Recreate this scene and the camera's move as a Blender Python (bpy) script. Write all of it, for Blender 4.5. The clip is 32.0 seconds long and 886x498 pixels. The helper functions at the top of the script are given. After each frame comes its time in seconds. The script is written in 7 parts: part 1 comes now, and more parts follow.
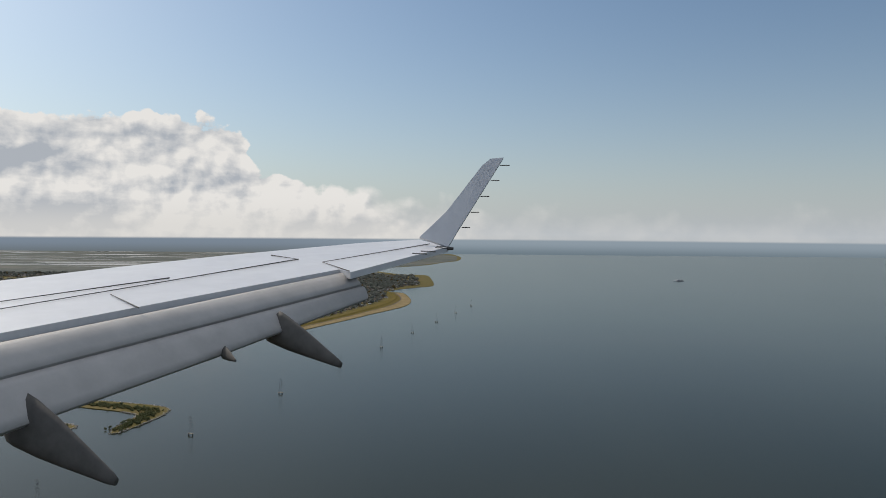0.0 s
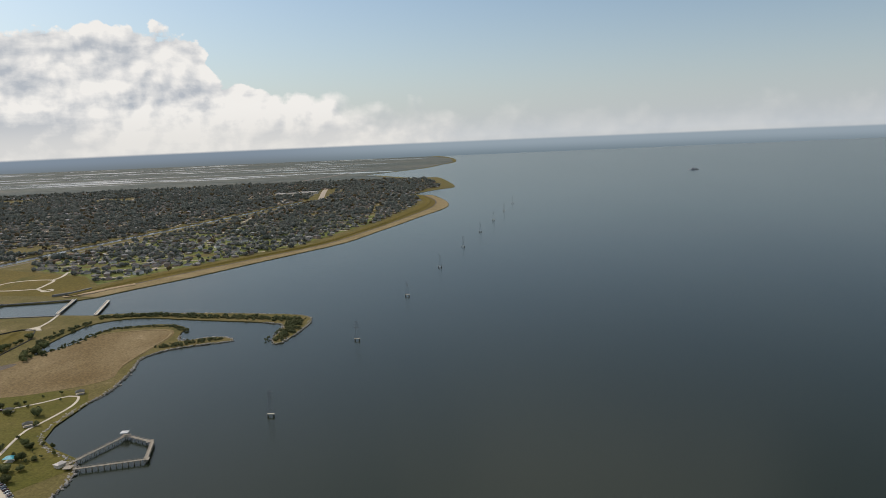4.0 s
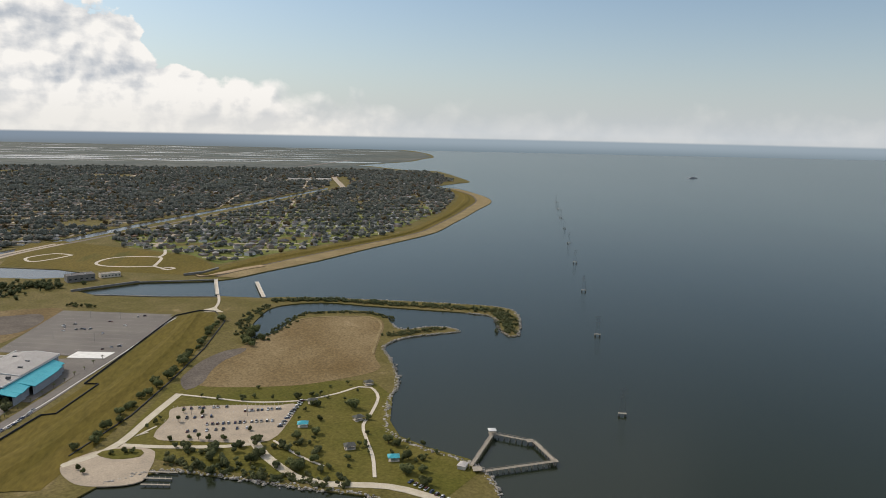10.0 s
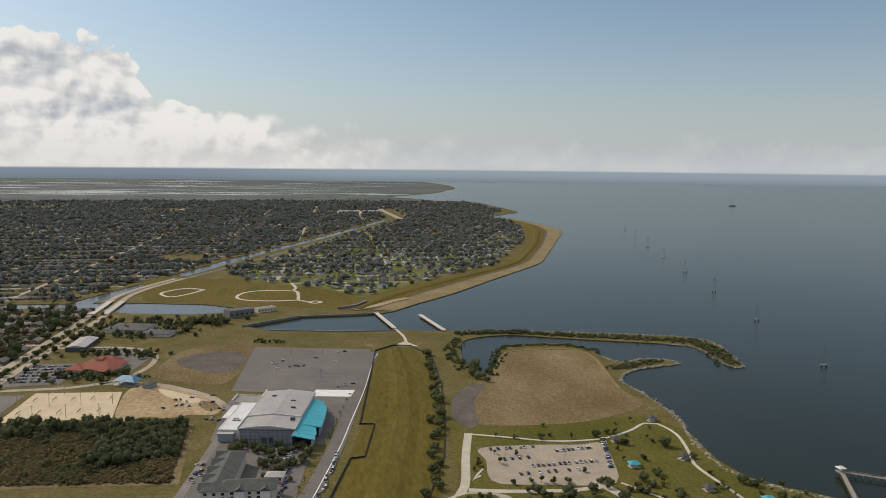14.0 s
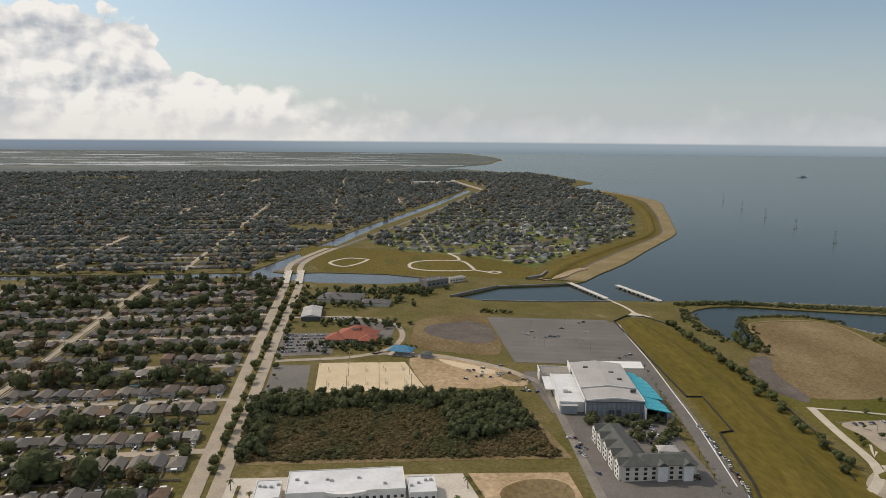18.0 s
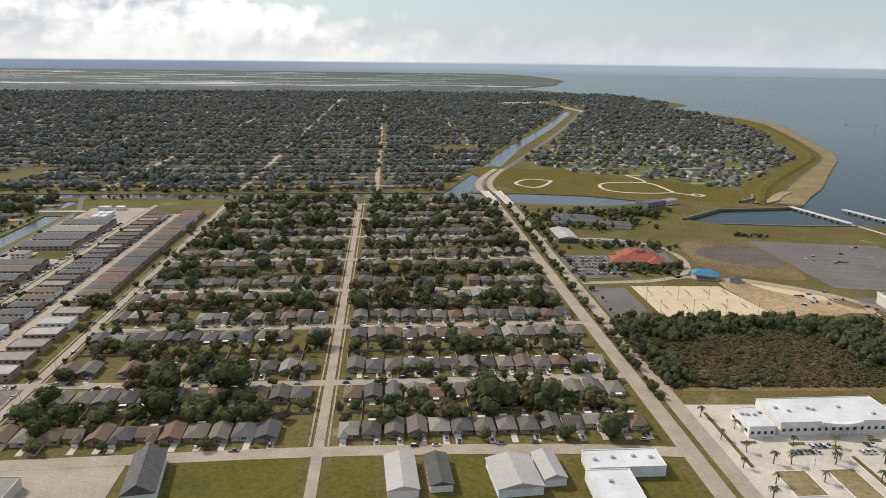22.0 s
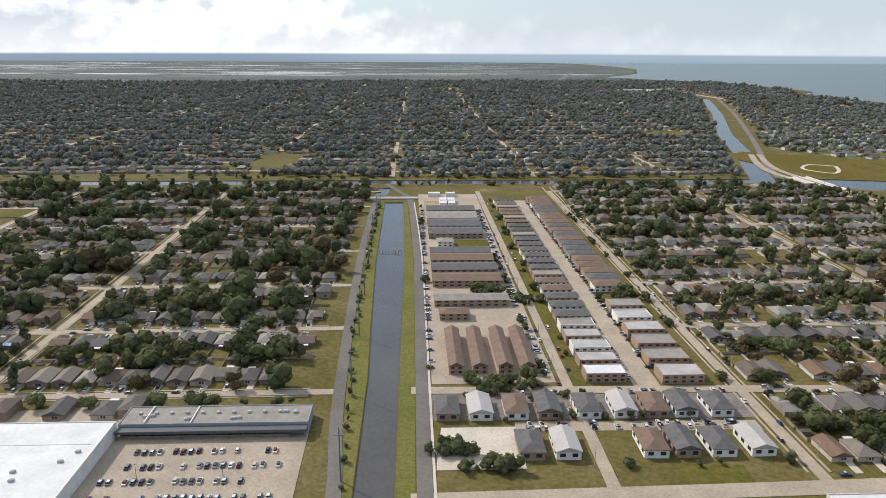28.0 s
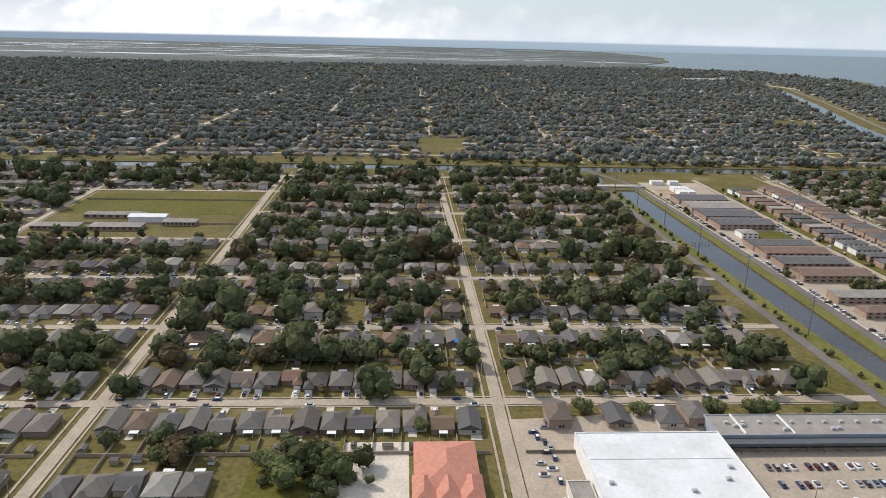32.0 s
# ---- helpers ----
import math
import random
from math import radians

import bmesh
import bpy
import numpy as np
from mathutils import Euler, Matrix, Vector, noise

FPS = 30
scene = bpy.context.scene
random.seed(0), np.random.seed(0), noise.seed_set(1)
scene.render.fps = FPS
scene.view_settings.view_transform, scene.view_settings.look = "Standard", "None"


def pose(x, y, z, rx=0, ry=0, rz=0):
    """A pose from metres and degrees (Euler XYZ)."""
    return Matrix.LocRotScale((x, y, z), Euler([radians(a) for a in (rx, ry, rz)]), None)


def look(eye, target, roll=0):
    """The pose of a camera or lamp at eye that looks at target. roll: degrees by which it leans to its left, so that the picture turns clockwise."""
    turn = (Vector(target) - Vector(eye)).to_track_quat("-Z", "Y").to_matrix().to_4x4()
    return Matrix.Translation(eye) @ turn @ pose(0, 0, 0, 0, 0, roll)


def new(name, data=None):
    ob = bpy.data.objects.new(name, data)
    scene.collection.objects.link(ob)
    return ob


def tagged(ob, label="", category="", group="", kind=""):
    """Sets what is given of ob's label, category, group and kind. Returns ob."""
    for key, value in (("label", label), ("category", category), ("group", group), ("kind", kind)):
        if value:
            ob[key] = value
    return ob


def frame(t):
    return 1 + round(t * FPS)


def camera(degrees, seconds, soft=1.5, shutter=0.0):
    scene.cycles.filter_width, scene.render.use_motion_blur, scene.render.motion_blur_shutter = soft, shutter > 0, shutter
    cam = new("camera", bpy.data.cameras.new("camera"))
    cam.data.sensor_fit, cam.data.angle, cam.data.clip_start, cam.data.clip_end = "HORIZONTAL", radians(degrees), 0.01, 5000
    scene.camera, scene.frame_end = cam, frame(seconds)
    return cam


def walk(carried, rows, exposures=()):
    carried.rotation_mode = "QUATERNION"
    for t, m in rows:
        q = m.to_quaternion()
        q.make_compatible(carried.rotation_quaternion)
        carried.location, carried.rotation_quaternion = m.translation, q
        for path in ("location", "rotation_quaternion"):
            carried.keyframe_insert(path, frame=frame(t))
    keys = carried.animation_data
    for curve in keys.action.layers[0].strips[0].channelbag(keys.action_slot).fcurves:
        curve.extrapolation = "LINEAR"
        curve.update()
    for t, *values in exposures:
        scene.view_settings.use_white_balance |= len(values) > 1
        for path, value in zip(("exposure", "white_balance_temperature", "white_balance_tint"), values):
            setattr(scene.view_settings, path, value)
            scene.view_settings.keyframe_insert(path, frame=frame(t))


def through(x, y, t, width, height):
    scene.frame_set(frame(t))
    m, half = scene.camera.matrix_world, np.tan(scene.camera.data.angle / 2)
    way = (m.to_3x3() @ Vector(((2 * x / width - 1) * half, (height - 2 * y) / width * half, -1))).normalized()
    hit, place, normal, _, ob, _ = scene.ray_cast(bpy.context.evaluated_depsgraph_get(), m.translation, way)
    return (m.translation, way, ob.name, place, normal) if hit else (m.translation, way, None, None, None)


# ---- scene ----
cam = camera(63.2, 32.0, soft=0.9)
# the way of the airliner: seconds, eye, target, roll
PATH = [
    (0, (-2.45, -1.46, 140.80), (-1.27, 96.51, 138.72), 0.48),
    (0.5, (-18.29, 0.73, 139.78), (-16.84, 98.71, 138.70), 0.17),
    (1, (-34.20, 3.11, 138.82), (-32.78, 101.09, 137.62), 0.35),
    (1.5, (-50.22, 5.65, 137.92), (-49.33, 103.63, 135.90), 0.07),
    (2, (-66.30, 8.35, 137.06), (-65.16, 106.23, 132.43), -0.11),
    (2.5, (-82.47, 11.20, 136.26), (-80.80, 108.78, 127.33), -0.63),
    (3, (-98.71, 14.18, 135.50), (-96.38, 111.39, 123.34), -1.67),
    (3.5, (-115.01, 17.30, 134.78), (-111.35, 114.23, 120.81), -2.26),
    (5.5, (-180.86, 30.86, 132.20), (-171.82, 127.04, 115.69), -1.71),
    (6, (-197.46, 34.49, 131.60), (-184.10, 130.43, 116.72), -1.94),
    (6.5, (-214.12, 38.19, 131.03), (-199.28, 134.05, 117.09), -1.29),
    (7, (-230.82, 41.96, 130.47), (-215.07, 137.77, 117.20), 0.25),
    (7.5, (-247.57, 45.80, 129.91), (-231.43, 141.64, 117.33), -0.27),
    (8, (-264.36, 49.69, 129.36), (-247.68, 145.26, 115.52), -0.45),
    (8.5, (-281.18, 53.63, 128.81), (-264.81, 149.05, 113.60), -0.43),
    (9, (-298.06, 57.60, 128.25), (-281.22, 152.63, 111.20), 0.32),
    (9.5, (-314.96, 61.62, 127.70), (-298.47, 156.70, 110.59), 0.26),
    (10, (-331.91, 65.66, 127.15), (-318.67, 161.49, 111.49), 1.22),
    (10.5, (-348.88, 69.73, 126.58), (-337.40, 165.90, 111.61), 1.69),
    (11, (-365.89, 73.81, 126.00), (-355.12, 170.73, 116.27), 2.30),
    (11.5, (-382.94, 77.91, 125.42), (-369.55, 174.57, 116.41), 2.67),
    (12, (-400.01, 82.02, 124.81), (-386.72, 178.69, 115.78), 1.84),
    (12.5, (-417.11, 86.13, 124.21), (-403.05, 182.75, 115.77), 2.12),
    (13, (-434.23, 90.23, 123.57), (-420.20, 186.99, 116.95), 0.51),
    (13.5, (-451.39, 94.33, 122.92), (-437.50, 190.90, 113.65), 0.00),
    (14, (-468.58, 98.42, 122.25), (-454.70, 194.75, 110.81), 0.58),
    (14.5, (-485.80, 102.49, 121.58), (-471.62, 198.62, 108.85), 0.69),
    (16.5, (-554.93, 118.57, 118.65), (-540.41, 214.70, 106.34), 0.90),
    (17, (-572.30, 122.52, 117.86), (-557.87, 218.62, 105.17), 1.59),
    (17.5, (-589.69, 126.44, 117.06), (-576.76, 222.57, 103.06), 1.14),
    (18, (-607.10, 130.32, 116.24), (-595.77, 226.48, 101.08), 0.50),
    (18.5, (-624.55, 134.17, 115.39), (-614.95, 230.05, 97.51), -0.24),
    (19, (-642.04, 137.98, 114.54), (-633.51, 233.01, 92.17), -0.27),
    (19.5, (-659.56, 141.75, 113.66), (-650.44, 236.58, 90.66), -0.06),
    (20, (-677.12, 145.48, 112.77), (-667.79, 240.31, 89.86), -0.04),
    (20.5, (-694.71, 149.17, 111.87), (-684.90, 243.80, 88.37), 0.44),
    (21, (-712.35, 152.81, 110.95), (-703.54, 247.43, 87.01), 0.47),
    (21.5, (-730.02, 156.42, 110.01), (-721.19, 250.97, 85.80), 0.69),
    (22, (-747.75, 159.98, 109.07), (-740.43, 254.39, 83.81), 0.70),
    (22.5, (-765.52, 163.50, 108.12), (-758.94, 257.53, 81.32), 0.89),
    (23, (-783.33, 166.98, 107.17), (-776.98, 260.85, 79.74), 0.43),
    (23.5, (-801.21, 170.41, 106.21), (-795.80, 264.37, 78.88), 0.84),
    (24, (-819.13, 173.81, 105.25), (-814.73, 267.75, 77.67), 0.87),
    (24.5, (-837.12, 177.17, 104.29), (-832.37, 271.00, 76.42), 0.81),
    (25, (-855.16, 180.50, 103.34), (-849.88, 274.24, 75.25), 1.25),
    (25.5, (-873.26, 183.78, 102.39), (-867.98, 277.58, 74.50), 1.31),
    (27.5, (-946.41, 196.61, 98.74), (-942.09, 290.78, 71.95), 0.42),
    (28, (-964.89, 199.75, 97.88), (-960.95, 294.05, 71.50), 0.25),
    (28.5, (-983.47, 202.87, 97.05), (-979.24, 296.98, 70.03), 0.68),
    (29, (-1002.13, 205.98, 96.26), (-997.89, 299.79, 68.23), 0.84),
    (29.5, (-1020.89, 209.06, 95.49), (-1015.95, 302.66, 66.88), 1.58),
    (30, (-1039.75, 212.15, 94.78), (-1034.77, 305.44, 65.18), 1.89),
    (30.5, (-1058.72, 215.23, 94.11), (-1054.30, 308.74, 65.13), 1.52),
    (31, (-1077.80, 218.30, 93.48), (-1073.62, 312.13, 65.50), 1.81),
    (31.5, (-1097.00, 221.39, 92.92), (-1092.16, 315.12, 64.73), 1.36),
    (32, (-1116.32, 224.48, 92.42), (-1111.11, 318.22, 64.32), 1.30),
]
walk(cam, [(t, look(eye, target, roll)) for t, eye, target, roll in PATH], [(0, -0.18, 6400, 10), (3, -0.08, 6400, 10), (9, 0.10, 6450, 10), (13, -0.10, 6450, 10), (17, -0.12, 6500, 10), (19, 0.10, 6500, 10), (21, 0.2, 6400, 10), (24, 0.38, 6080, 10), (32, 0.44, 6030, 10)])

# ---- world and sun ----
SUN_AZ, SUN_EL = radians(-52), radians(40)          # from +y towards -x
SUN_DIR = Vector((math.sin(SUN_AZ) * math.cos(SUN_EL), math.cos(SUN_AZ) * math.cos(SUN_EL), math.sin(SUN_EL)))
world = bpy.data.worlds.new("sky")
scene.world = world
world.use_nodes = True
WN, WL = world.node_tree.nodes, world.node_tree.links
WN.clear()


def wnode(kind, **values):
    n = WN.new(kind)
    for key, value in values.items():
        n.inputs[key].default_value = value
    return n


def wmath(op, a, b=0.0, c=0.0, clamp=False):
    n = WN.new("ShaderNodeMath")
    n.operation, n.use_clamp = op, clamp
    for k, v in enumerate((a, b, c)):
        if isinstance(v, (int, float)):
            n.inputs[k].default_value = v
        else:
            WL.new(v, n.inputs[k])
    return n.outputs[0]


def wmix(fac, a, b):
    n = WN.new("ShaderNodeMix")
    n.data_type = "RGBA"
    for socket, v in ((n.inputs[0], fac), (n.inputs[6], a), (n.inputs[7], b)):
        if isinstance(v, (int, float, tuple)):
            socket.default_value = v
        else:
            WL.new(v, socket)
    return n.outputs[2]


def wstep(value, low, high, out_low=0.0, out_high=1.0):
    n = WN.new("ShaderNodeMapRange")
    n.interpolation_type = "SMOOTHSTEP"
    WL.new(value, n.inputs[0])
    for k, v in enumerate((low, high, out_low, out_high)):
        n.inputs[k + 1].default_value = v
    return n.outputs[0]


sky = WN.new("ShaderNodeTexSky")
sky.sky_type, sky.sun_disc = "NISHITA", False
sky.sun_elevation, sky.sun_rotation = SUN_EL, SUN_AZ
sky.air_density, sky.dust_density, sky.ozone_density = 1.0, 1.6, 1.2
way = WN.new("ShaderNodeTexCoord").outputs["Generated"]
split = WN.new("ShaderNodeSeparateXYZ")
WL.new(way, split.inputs[0])
DX, DY, DZ = split.outputs


def wnoise(scale, detail, stretch, rough=0.6, warp=0.0, shift=(0, 0, 0)):
    m = WN.new("ShaderNodeMapping")
    m.inputs["Scale"].default_value, m.inputs["Location"].default_value = (1, 1, stretch), shift
    WL.new(way, m.inputs[0])
    n = wnode("ShaderNodeTexNoise", Scale=scale, Detail=detail, Roughness=rough, Distortion=warp)
    WL.new(m.outputs[0], n.inputs["Vector"])
    return n.outputs["Fac"]


def wcells(scale, shift=(0, 0, 0)):
    """Rounded heads of cumulus, stirred by a noise."""
    m = WN.new("ShaderNodeMapping")
    m.inputs["Location"].default_value = shift
    WL.new(way, m.inputs[0])
    n = wnode("ShaderNodeTexNoise", Scale=scale * 0.6, Detail=5.0, Roughness=0.6)
    WL.new(m.outputs[0], n.inputs["Vector"])
    stir = WN.new("ShaderNodeVectorMath")
    stir.operation = "MULTIPLY_ADD"
    WL.new(n.outputs["Color"], stir.inputs[0])
    stir.inputs[1].default_value = (0.9 / scale,) * 3
    WL.new(m.outputs[0], stir.inputs[2])
    v = WN.new("ShaderNodeTexVoronoi")
    v.feature, v.inputs["Scale"].default_value, v.inputs["Smoothness"].default_value = "SMOOTH_F1", scale, 0.5
    v.inputs["Detail"].default_value, v.inputs["Roughness"].default_value = 2.0, 0.5
    WL.new(stir.outputs[0], v.inputs["Vector"])
    return wmath("SUBTRACT", 0.45, v.outputs["Distance"])


SKY_GAIN = 0.098
lit_sky = WN.new("ShaderNodeMix")
lit_sky.data_type, lit_sky.blend_type = "RGBA", "MULTIPLY"
lit_sky.inputs[0].default_value = 1.0
lit_sky.inputs[7].default_value = (SKY_GAIN * 0.90, SKY_GAIN, SKY_GAIN * 1.04, 1)
WL.new(sky.outputs[0], lit_sky.inputs[6])
# thin haze towards the horizon
haze = wmath("POWER", wmath("SUBTRACT", 1.0, wmath("ABSOLUTE", DZ), clamp=True), 9.0)
hazy = wmix(wmath("MULTIPLY", haze, 0.80), lit_sky.outputs[2], (0.62, 0.66, 0.70, 1))
# the cumulus bank: tall ahead of the wing, sinking to a low pale haze over the open lake
outline = WN.new("ShaderNodeValToRGB")
outline.color_ramp.interpolation = "EASE"
for k, (at, level) in enumerate(((0.0, 0.80), (0.37, 0.84), (0.425, 0.72), (0.46, 0.52), (0.57, 0.37), (0.72, 0.28), (1.0, 0.22))):
    e = outline.color_ramp.elements[k] if k < 2 else outline.color_ramp.elements.new(at)
    e.position, e.color = at, (level, level, level, 1)
outline_at = WN.new("ShaderNodeMapRange")
WL.new(DX, outline_at.inputs[0])
outline_at.inputs[1].default_value, outline_at.inputs[2].default_value = -0.6, 0.2
WL.new(outline_at.outputs[0], outline.inputs[0])
top = wmath("MULTIPLY", outline.outputs[0], 0.2)
SUNWARD = (-0.007, 0.0, 0.010)
heads, heads_up = wcells(19.0), wcells(19.0, SUNWARD)
froth, froth_up = wnoise(13.0, 10.0, 1.3, 0.60, 0.15), wnoise(13.0, 10.0, 1.3, 0.60, 0.15, SUNWARD)
billow = wmath("ADD", wmath("MULTIPLY", heads, 0.036), wmath("MULTIPLY", wmath("SUBTRACT", froth, 0.5), 0.085))
edge = wmath("SUBTRACT", wmath("ADD", top, billow), DZ)
sharp = wstep(DX, -0.28, -0.06, 230.0, 28.0)
cover = wmath("MULTIPLY", wmath("MULTIPLY", edge, sharp), wstep(DX, -0.12, 0.2, 1.0, 0.55), clamp=True)
cover = wmath("MULTIPLY", cover, wstep(DX, -0.10, 0.24, 1.0, 0.42))
relief = wmath("ADD", wmath("MULTIPLY", wmath("SUBTRACT", heads, heads_up), 1.5), wmath("MULTIPLY", wmath("SUBTRACT", froth, froth_up), 3.2))
bases = wmath("SUBTRACT", wnoise(4.6, 6.0, 4.2, 0.5, 0.3, (0.3, 0.1, 0.0)), 0.5)
light = wmath("ADD", wmath("ADD", wmath("MULTIPLY", relief, 0.95), wmath("MULTIPLY", bases, 3.8)), wstep(edge, 0.0, 0.05, 0.92, 0.54))
bright = wmath("ADD", light, 0.0, clamp=True)
cloud = wmix(bright, (0.47, 0.50, 0.54, 1), (0.90, 0.87, 0.825, 1))
low_veil = wmix(wstep(DZ, 0.0, 0.055, 0.70, 0.0), cloud, (0.78, 0.755, 0.71, 1))
sky_all = wmix(cover, hazy, low_veil)
# broken cloud overhead and behind, out of view, added to lift the shaded areas
fill_patches = wstep(wnoise(2.6, 6.0, 1.0, 0.55, 0.2, (1.7, 0.4, 0.0)), 0.40, 0.60, 0.15, 0.9)
sky_all = wmix(wmath("MULTIPLY", fill_patches, wstep(DZ, 0.30, 0.52)), sky_all, (0.88, 0.91, 0.95, 1))
# beyond the rim of the ground: far lake and marsh, haze painted into the backdrop
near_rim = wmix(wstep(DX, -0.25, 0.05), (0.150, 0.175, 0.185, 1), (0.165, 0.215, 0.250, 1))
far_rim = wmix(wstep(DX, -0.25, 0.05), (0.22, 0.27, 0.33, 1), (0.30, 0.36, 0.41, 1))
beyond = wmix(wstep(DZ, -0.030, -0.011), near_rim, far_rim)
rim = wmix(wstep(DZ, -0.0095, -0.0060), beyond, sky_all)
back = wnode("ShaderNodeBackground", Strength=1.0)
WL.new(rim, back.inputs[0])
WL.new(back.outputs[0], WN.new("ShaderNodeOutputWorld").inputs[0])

lamp = bpy.data.lights.new("sun", "SUN")
lamp.energy, lamp.angle, lamp.color = 3.0, radians(0.6), (1.0, 0.905, 0.785)
sun = new("sun", lamp)
sun.matrix_world = look(SUN_DIR * 100, (0, 0, 0))

# ---- materials ----


def mat(name, a, b=None, scale=0.2, rough=0.85, metal=0.0, fine=9.0, grain=0.25, bump=0.0, spread=0.0, island=0.0, spec=0.3, third=None, stretch=(1, 1, 1), local=False, through=0.0):
    """Two colours mixed by noise, a finer grain on the value, relief, and a random spread per object or per island."""
    m = bpy.data.materials.new(name)
    m.use_nodes = True
    nodes, links = m.node_tree.nodes, m.node_tree.links
    p = nodes["Principled BSDF"]
    p.inputs["Roughness"].default_value, p.inputs["Metallic"].default_value = rough, metal
    p.inputs["Specular IOR Level"].default_value = spec
    where = nodes.new("ShaderNodeTexCoord").outputs["Object"] if local else nodes.new("ShaderNodeNewGeometry").outputs["Position"]
    mapping = nodes.new("ShaderNodeMapping")
    mapping.inputs["Scale"].default_value = stretch
    mapping.inputs["Rotation"].default_value = (0.0, 0.0, 0.0) if local else (0.35, 0.2, 0.62)
    links.new(where, mapping.inputs[0])

    def noise_of(s, detail=5.0, roughness=0.6):
        n = nodes.new("ShaderNodeTexNoise")
        n.inputs["Scale"].default_value, n.inputs["Detail"].default_value, n.inputs["Roughness"].default_value = s, detail, roughness
        links.new(mapping.outputs[0], n.inputs["Vector"])
        return n.outputs["Fac"]

    ramp = nodes.new("ShaderNodeValToRGB")
    b = b or tuple(v * 0.7 for v in a)
    ramp.color_ramp.elements[0].position, ramp.color_ramp.elements[0].color = 0.36, (*a, 1)
    ramp.color_ramp.elements[1].position, ramp.color_ramp.elements[1].color = 0.64, (*b, 1)
    if third:
        e = ramp.color_ramp.elements.new(0.72)
        e.color = (*third, 1)
    links.new(noise_of(scale), ramp.inputs[0])
    hsv = nodes.new("ShaderNodeHueSaturation")
    links.new(ramp.outputs[0], hsv.inputs["Color"])
    value = nodes.new("ShaderNodeMapRange")
    fine_noise = noise_of(scale * fine, 4.0)
    links.new(fine_noise, value.inputs[0])
    for k, v in enumerate((0.3, 0.7, 1 - grain, 1 + grain)):
        value.inputs[k + 1].default_value = v
    out = value.outputs[0]
    if spread or island:
        r = nodes.new("ShaderNodeObjectInfo").outputs["Random"] if spread else nodes.new("ShaderNodeNewGeometry").outputs["Random Per Island"]
        s = spread or island
        vary = nodes.new("ShaderNodeMapRange")
        links.new(r, vary.inputs[0])
        vary.inputs[3].default_value, vary.inputs[4].default_value = 1 - s, 1 + s
        times = nodes.new("ShaderNodeMath")
        times.operation = "MULTIPLY"
        links.new(out, times.inputs[0])
        links.new(vary.outputs[0], times.inputs[1])
        out = times.outputs[0]
    links.new(out, hsv.inputs["Value"])
    links.new(hsv.outputs[0], p.inputs["Base Color"])
    if through:
        glow = nodes.new("ShaderNodeBsdfTranslucent")
        links.new(hsv.outputs[0], glow.inputs["Color"])
        blend = nodes.new("ShaderNodeMixShader")
        blend.inputs[0].default_value = through
        links.new(p.outputs[0], blend.inputs[1])
        links.new(glow.outputs[0], blend.inputs[2])
        links.new(blend.outputs[0], nodes["Material Output"].inputs["Surface"])
    if bump:
        bn = nodes.new("ShaderNodeBump")
        bn.inputs["Strength"].default_value, bn.inputs["Distance"].default_value = bump, 0.5 / max(scale * fine, 0.2)
        links.new(fine_noise, bn.inputs["Height"])
        links.new(bn.outputs[0], p.inputs["Normal"])
    return m


def ramp_mat(name, colours, rough=0.8, islands=True, grain=0.2, scale=3.0):
    """A choice of colours, one for each island of the mesh (or for each object)."""
    m = mat(name, (1, 1, 1), (0.82, 0.82, 0.82), scale=scale * 0.3, fine=8, grain=grain, rough=rough)
    nodes, links = m.node_tree.nodes, m.node_tree.links
    p = nodes["Principled BSDF"]
    r = nodes.new("ShaderNodeNewGeometry").outputs["Random Per Island"] if islands else nodes.new("ShaderNodeObjectInfo").outputs["Random"]
    ramp = nodes.new("ShaderNodeValToRGB")
    ramp.color_ramp.interpolation = "CONSTANT"
    n = len(colours)
    while len(ramp.color_ramp.elements) < n:
        ramp.color_ramp.elements.new(0.5)
    for k, colour in enumerate(colours):
        ramp.color_ramp.elements[k].position, ramp.color_ramp.elements[k].color = k / n, (*colour, 1)
    links.new(r, ramp.inputs[0])
    mix = nodes.new("ShaderNodeMix")
    mix.data_type, mix.blend_type = "RGBA", "MULTIPLY"
    mix.inputs[0].default_value = 1.0
    links.new(ramp.outputs[0], mix.inputs[6])
    links.new(p.inputs["Base Color"].links[0].from_socket, mix.inputs[7])
    links.new(mix.outputs[2], p.inputs["Base Color"])
    return m


M = {}
M["grass"] = mat("lawn", (0.098, 0.083, 0.024), (0.138, 0.108, 0.042), scale=0.05, fine=14, grain=0.3, bump=0.3, third=(0.21, 0.16, 0.08), spec=0.05)
M["park_grass"] = mat("park lawn", (0.084, 0.079, 0.015), (0.118, 0.098, 0.025), scale=0.035, fine=20, grain=0.28, bump=0.3, spec=0.05)
M["levee_grass"] = mat("mown levee grass", (0.100, 0.078, 0.015), (0.126, 0.092, 0.021), scale=0.02, fine=26, grain=0.24, bump=0.2, stretch=(1, 0.3, 1), third=(0.086, 0.077, 0.018), spec=0.05)
M["lake_lawn"] = mat("watered lawn", (0.105, 0.122, 0.030), (0.145, 0.146, 0.045), scale=0.03, fine=16, grain=0.25, spec=0.05)
M["bank_grass"] = mat("canal bank grass", (0.112, 0.112, 0.028), (0.150, 0.132, 0.040), scale=0.06, fine=16, grain=0.25, bump=0.2, spec=0.05)
M["dry_field"] = mat("dry field", (0.135, 0.092, 0.040), (0.205, 0.150, 0.078), scale=0.022, fine=34, grain=0.30, bump=0.4, third=(0.265, 0.200, 0.115), stretch=(1, 0.6, 1), spec=0.05)
